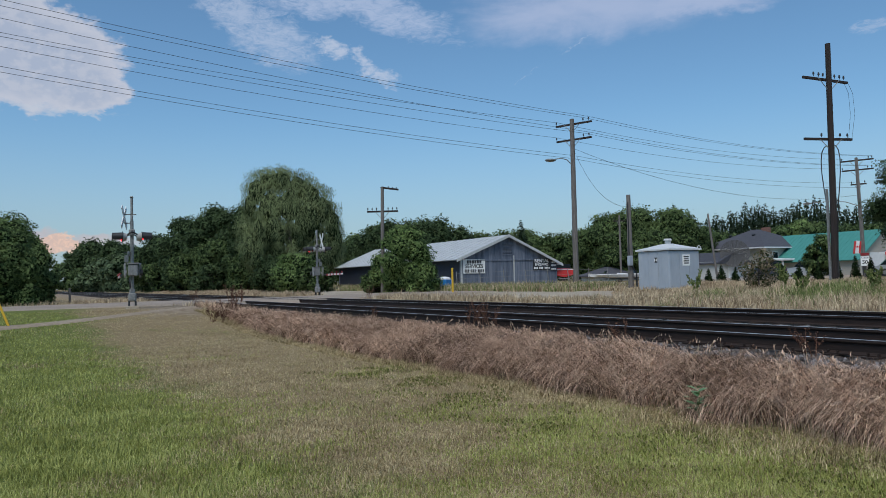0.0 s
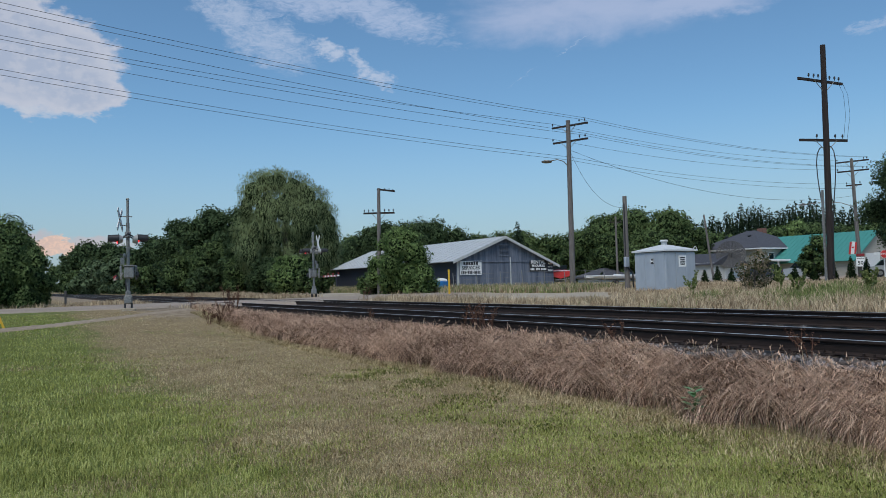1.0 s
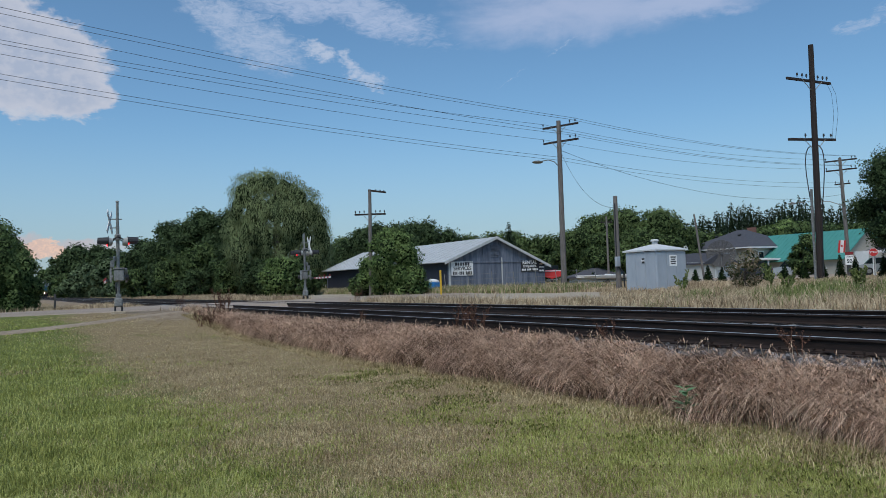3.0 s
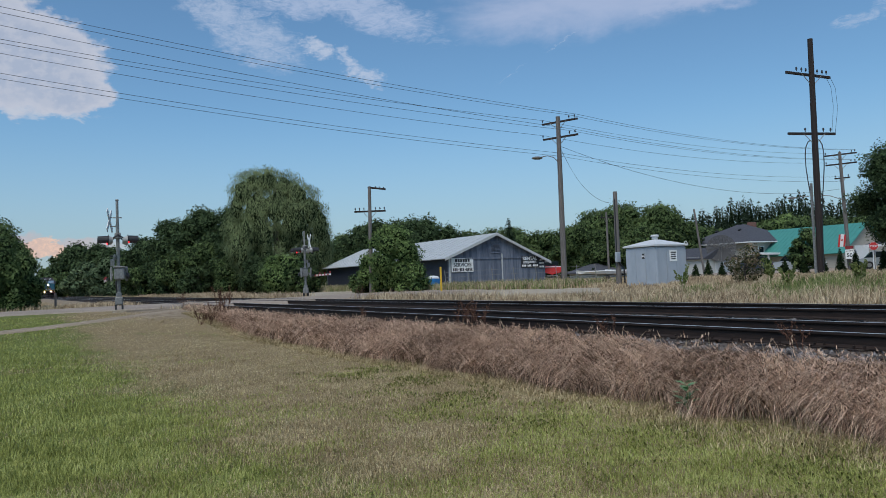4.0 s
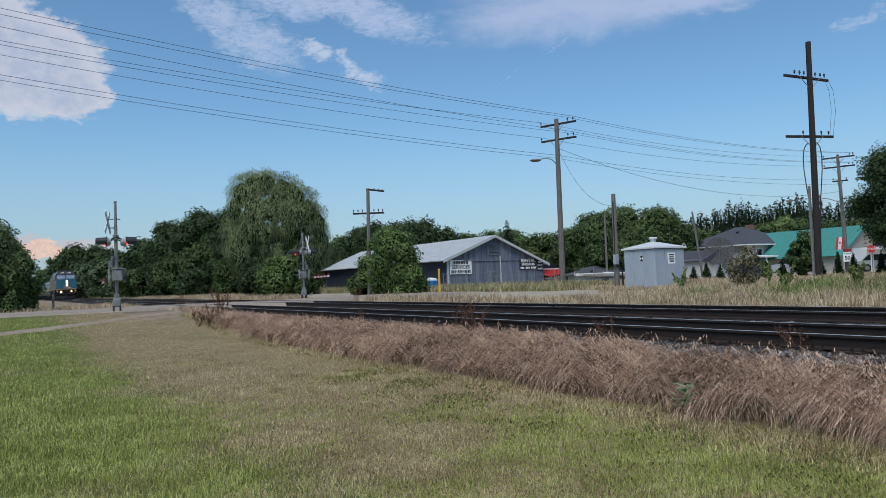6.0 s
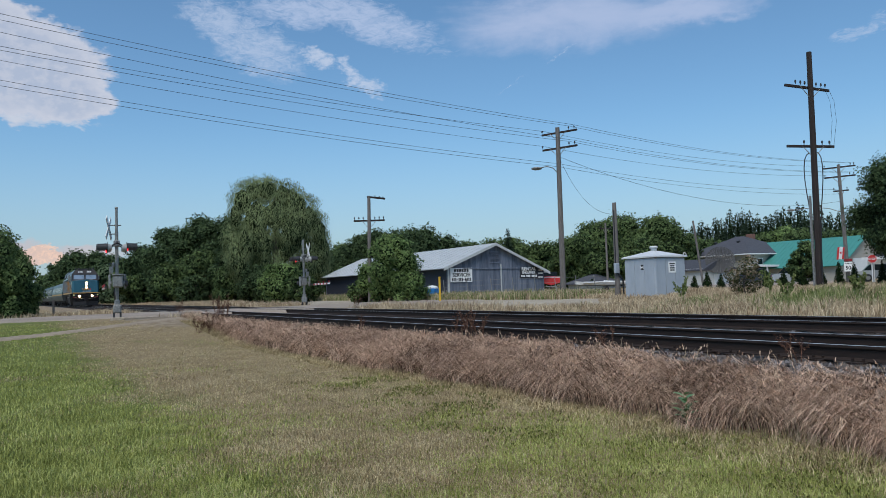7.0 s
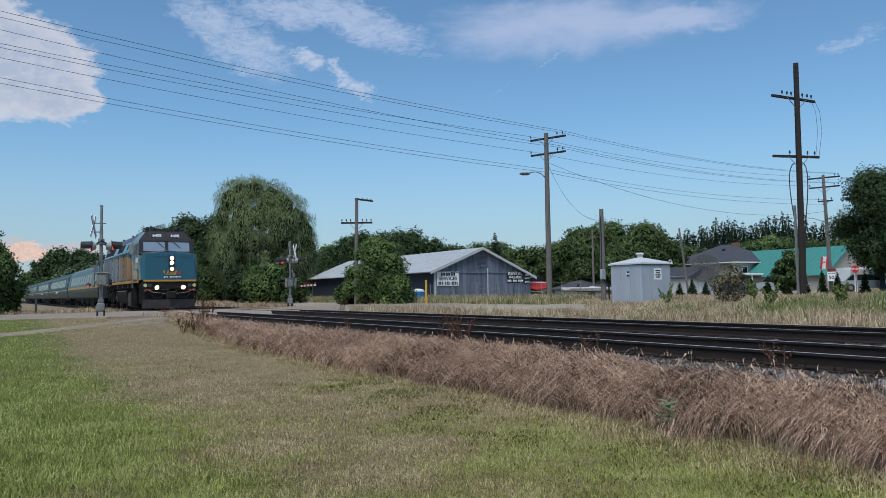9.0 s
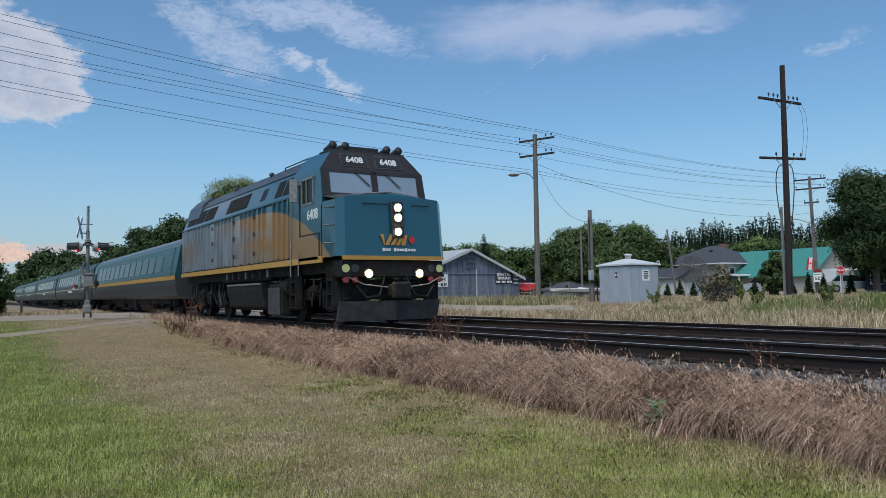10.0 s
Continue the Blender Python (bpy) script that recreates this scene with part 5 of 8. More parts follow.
def build_loco():
    lo = thing("locomotive", 0, TRACK_Y, RAIL_Z, label="teal, gold and grey diesel passenger locomotive with lit headlights", category="locomotive")
    # nose
    pr = [(0.0, -1.36), (-0.16, -1.53), (-1.05, -1.53), (-1.05, 1.53), (-0.16, 1.53), (0.0, 1.36)]
    bm = B()
    lo_v = [bm.verts.new((x, y, 1.72)) for x, y in pr]
    hi_v = [bm.verts.new((x - (0.1 if x > -0.5 else 0), y * (0.975 if x > -0.5 else 1), 3.2 - (0.07 if abs(y) > 1.45 else 0))) for x, y in pr]
    mid_f = bm.verts.new((-0.2, 0.0, 3.33))
    mid_b = bm.verts.new((-1.05, 0.0, 3.42))
    bm.faces.new(lo_v[::-1])
    for i in range(6):
        j = (i + 1) % 6
        bm.faces.new((lo_v[i], lo_v[j], hi_v[j], hi_v[i]))
    bm.faces.new((hi_v[0], mid_f, hi_v[5]))
    bm.faces.new((hi_v[0], hi_v[1], hi_v[2], mid_b, mid_f))
    bm.faces.new((hi_v[5], mid_f, mid_b, hi_v[3], hi_v[4]))
    bmesh.ops.recalc_face_normals(bm, faces=bm.faces[:])
    nose = part("nose", bm, M["loco_side"], lo, "teal painted nose")
    # lip above the nose and grab irons
    lip = pipe(B(), [(-0.28, -1.32, 3.18), (-0.3, -0.7, 3.31), (-0.3, 0, 3.38), (-0.3, 0.7, 3.31), (-0.28, 1.32, 3.18)], 0.018)
    for y, z in ((-1.32, 3.1), (-0.7, 3.2), (0, 3.3), (0.7, 3.2), (1.32, 3.1)):
        tube(lip, (-0.28, y, z), (-0.29, y, z + 0.1), 0.016)
    part("grab_rail", lip, M["steel"], nose)
    for y0, y1 in ((-0.85, -0.15), (0.55, 1.05)):
        part("grab_rail", pipe(B(), [(-0.08, y0, 3.03), (-0.03, y0 + 0.03, 3.03), (-0.03, y1 - 0.03, 3.03), (-0.08, y1, 3.03)], 0.014), M["black"], nose)
    hand = B()
    for z in (2.05, 2.5, 2.95):
        pipe(hand, [(-0.3, -1.53, z), (-0.3, -1.6, z), (-0.75, -1.6, z + 0.02), (-0.75, -1.53, z + 0.02)], 0.016)
    part("side_grab_rails", hand, M["steel"], nose)
    part("front_stripe", box(B(), 0.06, 2.86, 0.1, -0.012, 0, 1.68), M["gold"], lo, "gold stripe")
    # sloping visor between nose and windshields
    vz = B()
    plate(vz, [(-0.99, -1.5, 3.3), (-0.3, -1.45, 3.16), (-0.3, 0.0, 3.36), (-0.99, 0.0, 3.46)], 0.03)
    plate(vz, [(-0.99, 0.0, 3.46), (-0.3, 0.0, 3.36), (-0.3, 1.45, 3.16), (-0.99, 1.5, 3.3)], 0.03)
    part("visor", vz, M["plow"], nose, "grey visor above the nose")
    # headlamp panel with three lamps
    hl = part("headlight_panel", box(B(), 0.06, 0.34, 0.92, 0.0, 0.08, 2.65, 0, -3.5, bevel=0.02), M["black"], nose)
    for z in (2.95, 2.69, 2.33):
        part("lamp_rim", disc(B(), 0.05, 0.08, z, 0.115, 0.05), M["steel"], hl)
        part("headlamp", disc(B(), 0.065, 0.08, z, 0.082, 0.03), M["headlamp"], hl, "lit white headlamp", smooth=False)
    # emblem: plain slanted shapes
    lg = B()
    for y0, y1, y2, y3 in ((-0.4, -0.29, -0.22, -0.36), (-0.27, -0.18, -0.02, -0.13), (-0.12, -0.02, 0.15, 0.05), (0.02, 0.12, 0.29, 0.19), (0.18, 0.3, 0.36, 0.25)):
        prism(lg, [(y0 + (0.1 if y0 < -0.35 else 0), 2.0), (y1, 2.0), (y2 if y0 > -0.35 else y2 - 0.09, 2.27), (y3 - (0.06 if y0 < -0.35 else 0), 2.27)], "x", 0.0, 0.02)
    part("emblem", lg, M["gold"], nose, "plain slanted gold shapes")
    part("emblem_dot", prism(B(), [(0.4, 2.13), (0.45, 2.06), (0.49, 2.03), (0.53, 2.06), (0.58, 2.13), (0.54, 2.19), (0.49, 2.25), (0.44, 2.19)], "x", 0.0, 0.02), M["red"], nose)
    lb = B()
    for i in range(12):
        if i != 3:
            box(lb, 0.012, 0.06, 0.085 if i in (0, 4, 8) else 0.06, 0.012, -0.32 + 0.08 * i, 1.885)
    part("emblem_bars", lb, M["white"], nose, "row of small white bars")
    # cab
    rows_ = [((-1.0, 1.72), (-3.0, 1.72), 1.53), ((-1.0, 3.3), (-3.0, 3.3), 1.53), ((-1.16, 4.02), (-3.0, 4.05), 1.5), ((-1.42, 4.56), (-3.0, 4.6), 1.08)]
    cb = B()
    ring = [[cb.verts.new(p) for p in ((f[0], -w, f[1]), (f[0], w, f[1]), (b[0], w, b[1]), (b[0], -w, b[1]))] for f, b, w in rows_]
    for r0, r1 in zip(ring[:-1], ring[1:]):
        for k in range(4):
            q = (k + 1) % 4
            cb.faces.new((r0[k], r0[q], r1[q], r1[k]))
    cb.faces.new(ring[0][::-1])
    cb.faces.new(ring[-1])
    bmesh.ops.recalc_face_normals(cb, faces=cb.faces[:])
    cab = part("cab", cb, M["loco_side"], lo, "teal cab")
    # brown brow around windshields and number boards: front plane pieces
    def front(y0, y1, q0, q1, off):
        """A patch of the windshield slope, q from 0 (bottom) to 1 (top)."""
        def at(y, q):
            x, z = -1.0 - 0.16 * q, 3.3 + 0.72 * q
            return (x + 0.976 * off, y, z + 0.217 * off)
        return [at(y0, q0), at(y1, q0), at(y1, q1), at(y0, q1)]
    def brow(y0, y1, q0, q1, off):
        def at(y, q):
            x, z = -1.16 - 0.26 * q, 4.02 + 0.54 * q
            return (x + 0.901 * off, y, z + 0.434 * off)
        return [at(y0, q0), at(y1, q0), at(y1, q1), at(y0, q1)]
    fr = B()
    for y0, y1, q0, q1 in ((-1.49, -1.28, 0.02, 1.0), (1.28, 1.49, 0.02, 1.0), (-0.09, 0.09, 0.02, 1.0), (-1.28, 1.28, 0.02, 0.12), (-1.28, 1.28, 0.88, 1.0)):
        plate(fr, front(y0, y1, q0, q1, 0.03), 0.05)
    part("windshield_frame", fr, M["brown"], cab)
    for s in (-1, 1):
        y0, y1 = sorted((s * 0.09, s * 1.28))
        part("windshield", plate(B(), front(y0, y1, 0.12, 0.88, 0.012), 0.03), M["screen_glass"], cab, "windshield pane with the sky's reflection in its pale colour")
        wp = B()
        c = s * 0.45
        a, b = front(c - 0.1, c, 0.92, 0.95, 0.05)[0], front(c + 0.3, c + 0.4, 0.42, 0.45, 0.05)[0]
        tube(wp, a, b, 0.014)
        part("wiper", wp, M["black"], cab)
    bb = B()
    lo4, hi4 = brow(-1.5, 1.5, -0.03, 1.0, 0.02), brow(-1.08, 1.08, -0.03, 1.0, 0.02)
    plate(bb, [lo4[0], lo4[1], hi4[2], hi4[3]], 0.05)
    part("brow", bb, M["brown"], cab, "dark brown brow")
    for s in (-1, 1):
        c = s * 0.5
        nb = part("number_board", plate(B(), brow(c - 0.36, c + 0.36, 0.24, 0.78, 0.045), 0.04), M["black"], cab)
        part("board_rim", plate(B(), brow(c - 0.4, c + 0.4, 0.17, 0.85, 0.034), 0.04), M["plow"], nb)
        mid = Vector(brow(c, c, 0.5, 0.5, 0.052)[0])
        up = Vector((-0.434, 0, 0.901))
        nrm = Vector((0.901, 0, 0.434))
        m = Matrix(((0, up.x, nrm.x, mid.x), (1, up.y, nrm.y, mid.y), (0, up.z, nrm.z, mid.z), (0, 0, 0, 1)))
        words("6408", 0.25, M["white"], nb, m, "white running number 6408")
    # cab side: window, mirror, door and number
    for s in (-1, 1):
        y = s * 1.525
        part("side_window", box(B(), 0.72, 0.05, 0.6, -1.95, s * 1.51, 3.5, bevel=0.02), M["glass"], cab)
        part("window_frame", box(box(box(box(box(B(), 0.86, 0.05, 0.06, -1.95, y, 3.84), 0.86, 0.05, 0.06, -1.95, y, 3.17), 0.06, 0.05, 0.7, -1.56, y, 3.5), 0.06, 0.05, 0.7, -2.34, y, 3.5), 0.05, 0.05, 0.66, -2.0, y, 3.5), M["steel"], cab)
        part("mirror", box(B(), 0.05, 0.22, 0.62, -2.5, s * 1.7, 3.58, 0, 0, s * 20, bevel=0.015), M["steel"], cab)
        if s < 0:
            words("6408", 0.36, M["white"], cab, Matrix.Translation((-1.62, -1.532, 2.86)) @ pose(0, 0, 0, 90, 0, 0), "white running number 6408 on the cab side")
        part("cab_door", box(B(), 0.62, 0.03, 1.95, -2.82, s * 1.54, 2.72, bevel=0.01), M["loco_side"], cab)
        part("locker_frame", box(B(), 1.38, 0.04, 0.74, -1.85, s * 1.528, 2.0, bevel=0.01), M["under"], cab)
        part("door_gap", box(B(), 0.72, 0.025, 2.05, -2.82, s * 1.528, 2.72), M["under"], cab)
        part("toolbox", box(B(), 1.3, 0.05, 0.66, -1.85, s * 1.54, 2.0, bevel=0.015), M["loco_side"], cab, "gold locker door")
    # long hood
    hx0, hx1 = -LEN, -3.0
    out = [(-1.53, 1.72), (-1.53, 3.5), (-1.47, 3.56), (-1.17, 4.3), (-0.95, 4.54), (0.95, 4.54), (1.17, 4.3), (1.47, 3.56), (1.53, 3.5), (1.53, 1.72)]
    hood = part("hood", prism(B(), out, "x", hx0, hx1), M["loco_side"], lo, "grey and gold hood")
    rs = prism(B(), [(-1.21, 4.26), (-0.97, 4.575), (0.97, 4.575), (1.21, 4.26)], "x", hx0 + 0.02, hx1)
    part("roof", rs, M["roof_dark"], lo, "sooty dark roof")
    for s in (-1, 1):
        # ribs between the doors, denser to the rear
        x = -3.25
        k = 0
        while x > hx0 + 0.2:
            part("rib", box(B(), 0.06, 0.07, 1.62, x, s * 1.555, 2.64), M["loco_side"], hood)
            part("seam", box(B(), 0.055, 0.02, 1.66, x - 0.06, s * 1.535, 2.64), M["under"], hood)
            x -= (0.42, 0.42, 0.42, 0.9, 0.42, 0.5)[k % 6]
            k += 1
        part("sill_stripe", box(B(), LEN - 1.0, 0.05, 0.16, -(LEN + 1.0) / 2, s * 1.54, 1.68), M["gold"], lo, "gold sill stripe")
        for x in (-6.3, -8.4, -11.0):
            la = B()
            for z in (2.1, 2.7, 3.25):
                box(la, 0.07, 0.03, 0.12, x, s * 1.56, z)
            part("door_latches", la, M["black"], hood)
        part("rail_gutter", box(B(), LEN - 3.2, 0.05, 0.05, -(LEN + 3.0) / 2, s * 1.53, 3.5), M["teal"], hood)
        part("seam", box(B(), LEN - 3.2, 0.03, 0.035, -(LEN + 3.0) / 2, s * 1.535, 3.455), M["under"], hood)
        part("seam", box(B(), LEN - 3.2, 0.03, 0.03, -(LEN + 3.0) / 2, s * 1.535, 1.78), M["under"], hood)
        # sloped openings under the roof
        def slope(x0, x1, q0, q1, off):
            def at(x, q):
                return (x, s * (1.47 - 0.3 * q + 0.927 * off), 3.56 + 0.74 * q + 0.376 * off)
            p = [at(x0, q0), at(x1, q0), at(x1, q1), at(x0, q1)]
            return p if s < 0 else p[::-1]
        for x0, x1 in ((-4.05, -3.55), (-4.75, -4.2), (-9.7, -7.4), (-12.6, -11.3), (-13.9, -12.75), (-15.2, -14.05)):
            part("grille", plate(B(), slope(x0, x1, 0.12, 0.78, 0.012), 0.03), M["under"], hood)
        st = B()
        for x0 in (-6.1, -5.95, -5.8):
            plate(st, slope(x0, x0 + 0.1, 0.2, 0.7, 0.012), 0.03)
        part("vent_slots", st, M["black"], hood)
    # roof gear
    for x in (-10.6, -12.2, -13.8):
        f = tube(B(), (x, 0, 4.5), (x, 0, 4.68), 0.72, 0.68, 20)
        part("radiator_fan", f, M["roof_dark"], lo)
    part("exhaust_hatch", box(B(), 2.2, 1.3, 0.16, -7.4, 0, 4.62, bevel=0.04), M["roof_dark"], lo)
    part("roof_hatch", box(B(), 1.6, 1.5, 0.12, -4.6, 0, 4.62, bevel=0.03), M["roof_dark"], lo)
    rb = prism(B(), [(-1.36, 3.9), (-1.2, 4.42), (-0.9, 4.72), (0.9, 4.72), (1.2, 4.42), (1.36, 3.9)], "x", -15.6, -13.6)
    part("rear_cowl", rb, M["roof_dark"], lo)
    part("antenna_box", box(B(), 0.5, 1.15, 0.14, -1.75, -0.22, 4.66, bevel=0.02), M["black"], lo)
    for y in (-0.98, -0.62, 0.62, 0.98):
        h = tube(B(), (-2.05, y, 4.68), (-1.55, y, 4.7), 0.05, 0.1, 12)
        ball(h, 0.115, -1.53, y, 4.72, 0.8, 1, 1.05)
        tube(h, (-1.8, y, 4.54), (-1.8, y, 4.68), 0.03)
        part("horn", h, M["black"], lo)
    part("roof_tray", box(B(), 0.75, 2.2, 0.05, -1.8, 0, 4.585, bevel=0.01), M["black"], lo)
    # rails along the cab roof edge and lifting lugs
    for s in (-1, 1):
        part("roof_rail", pipe(B(), [(-3.1, s * 1.0, 4.5), (-3.1, s * 1.0, 4.62), (-5.0, s * 1.0, 4.62), (-5.0, s * 1.0, 4.5)], 0.018), M["black"], lo)
        for x in (-6.2, -9.9, -13.2):
            part("lifting_lug", box(B(), 0.22, 0.1, 0.1, x, s * 1.0, 4.6, bevel=0.02), M["roof_dark"], lo)
    # underframe front
    part("buffer_beam", box(B(), 0.5, 2.9, 0.42, -0.3, 0, 1.41, bevel=0.03), M["under"], lo)
    pl = B()
    a = [(-0.18, -1.42, 0.62), (0.12, 0, 0.62), (-0.18, 1.42, 0.62), (-0.35, 1.42, 0.13), (0.02, 0, 0.13), (-0.35, -1.42, 0.13)]
    vs = [pl.verts.new(p) for p in a] + [pl.verts.new((p[0] - 0.1, p[1], p[2])) for p in a]
    pl.faces.new((vs[0], vs[1], vs[4], vs[5]))
    pl.faces.new((vs[1], vs[2], vs[3], vs[4]))
    pl.faces.new((vs[7], vs[6], vs[11], vs[10]))
    pl.faces.new((vs[8], vs[7], vs[10], vs[9]))
    for i in range(6):
        j = (i + 1) % 6
        pl.faces.new((vs[j], vs[i], vs[6 + i], vs[6 + j]))
    bmesh.ops.recalc_face_normals(pl, faces=pl.faces[:])
    part("snow_plow", pl, M["plow"], lo, "dusty grey pilot plow")
    part("pilot_frame", box(B(), 0.3, 2.5, 0.5, -0.55, 0, 0.9), M["under"], lo)
    cp = box(B(), 0.55, 0.3, 0.32, 0.12, 0, 0.87, bevel=0.04)
    box(cp, 0.2, 0.5, 0.42, 0.32, 0.0, 0.87, bevel=0.05)
    part("coupler", cp, M["under"], lo)
    for s in (-1, 1):
        hz = pipe(B(), [(0.0, s * 0.3, 1.2), (0.12, s * 0.5, 0.75), (0.12, s * 0.85, 0.7), (0.05, s * 1.1, 1.0)], 0.028)
        part("air_hose", hz, M["under"], lo)
        ch = pipe(B(), [(0.05, s * 1.3, 1.2), (0.1, s * 0.9, 1.02), (0.16, s * 0.3, 0.95)], 0.016)
        part("cut_lever", ch, M["steel"], lo)
        db = part("ditch_lamp_housing", disc(B(), -0.02, s * 0.72, 1.29, 0.13, 0.12), M["black"], lo)
        part("ditch_lamp", disc(B(), 0.0, s * 0.72, 1.29, 0.092, 0.03), M["ditch"], db, "lit warm ditch lamp")
        for y in (1.08, 1.33):
            part("marker_lamp", disc(B(), -0.03, s * y, 1.42, 0.1, 0.06), M["class_amber" if y > 1.2 else "car_low"], lo)
            part("marker_lamp", disc(B(), -0.03, s * y, 1.14, 0.075, 0.06), M["class_red"], lo, "red marker lens")
        stp = B()
        for z in (0.45, 0.8, 1.15):
            box(stp, 0.3, 0.26, 0.03, -0.62, s * 1.4, z)
        box(stp, 0.03, 0.26, 1.1, -0.47, s * 1.4, 0.95)
        box(stp, 0.03, 0.26, 1.1, -0.77, s * 1.4, 0.95)
        part("cab_steps", stp, M["under"], lo)
        st2 = B()
        for z in (0.45, 0.8, 1.15):
            box(st2, 0.4, 0.2, 0.03, -3.1, s * 1.42, z)
        box(st2, 0.03, 0.2, 1.2, -2.9, s * 1.42, 1.0)
        box(st2, 0.03, 0.2, 1.2, -3.3, s * 1.42, 1.0)
        part("door_steps", st2, M["under"], lo)
        pipe_run = pipe(B(), [(-1.2, s * 1.3, 1.45), (-5.2, s * 1.3, 1.45), (-5.4, s * 1.3, 1.3), (-10.5, s * 1.3, 1.3)], 0.035)
        part("pipe_run", pipe_run, M["under"], lo)
    part("underframe", box(B(), LEN - 0.6, 2.6, 0.32, -LEN / 2 - 0.2, 0, 1.5), M["under"], lo)
    ft = prism(B(), [(-1.4, 0.95), (-1.28, 0.45), (-1.0, 0.32), (1.0, 0.32), (1.28, 0.45), (1.4, 0.95), (1.4, 1.2), (-1.4, 1.2)], "x", -9.7, -6.0)
    part("fuel_tank", ft, M["under"], lo)
    part("battery_box", box(B(), 1.1, 2.7, 0.9, -4.95, 0, 0.68, bevel=0.03), M["under"], lo)
    ru = random.Random(17)
    for s in (-1, 1):
        for xc in (-2.9, -12.9):
            for k in range(9):
                x = xc - 2.2 + 0.55 * k
                part("brake_rod", pipe(B(), [(x, s * 1.2, 1.25), (x + ru.uniform(-0.15, 0.15), s * 1.24, 0.9), (x + ru.uniform(-0.25, 0.25), s * 1.22, 0.5)], 0.028, 5), M["plow" if k % 2 else "under"], lo)
            part("sand_pipe", pipe(B(), [(xc - 2.0, s * 1.2, 1.4), (xc - 2.1, s * 1.15, 0.8), (xc - 1.9, s * 0.85, 0.25)], 0.03), M["plow"], lo)
            part("sand_pipe", pipe(B(), [(xc + 2.0, s * 1.2, 1.4), (xc + 2.1, s * 1.15, 0.8), (xc + 1.9, s * 0.85, 0.25)], 0.03), M["plow"], lo)
        part("air_reservoir", tube(B(), (-4.5, s * 1.1, 1.05), (-4.0, s * 1.1, 1.05), 0.26, 0.26, 16), M["under"], lo)
        part("locker", box(B(), 0.95, 0.06, 0.8, -4.95, s * 1.38, 0.62, bevel=0.02), M["plow"], lo, "dusty grey locker door")
        part("tank_strap", box(B(), 3.5, 0.03, 0.05, -7.85, s * 1.415, 1.16), M["steel"], lo)
        for k in range(7):
            x = -5.4 - 0.7 * k
            part("hanger", box(B(), 0.08, 0.06, 0.22, x, s * 1.42, 1.46, bevel=0.01), M["plow" if k % 3 else "steel"], lo)
    bogie(lo, -2.9, 2.74)
    bogie(lo, -12.9, 2.74)
    for s in (-1, 1):
        rl = B()
        tube(rl, (-3.02, s * 1.6, 1.3), (-3.02, s * 1.6, 3.4), 0.018)
        tube(rl, (-2.45, s * 1.6, 1.3), (-2.45, s * 1.6, 1.9), 0.018)
        part("door_handrails", rl, M["steel"], lo)
    return lo


CAR = 25.4


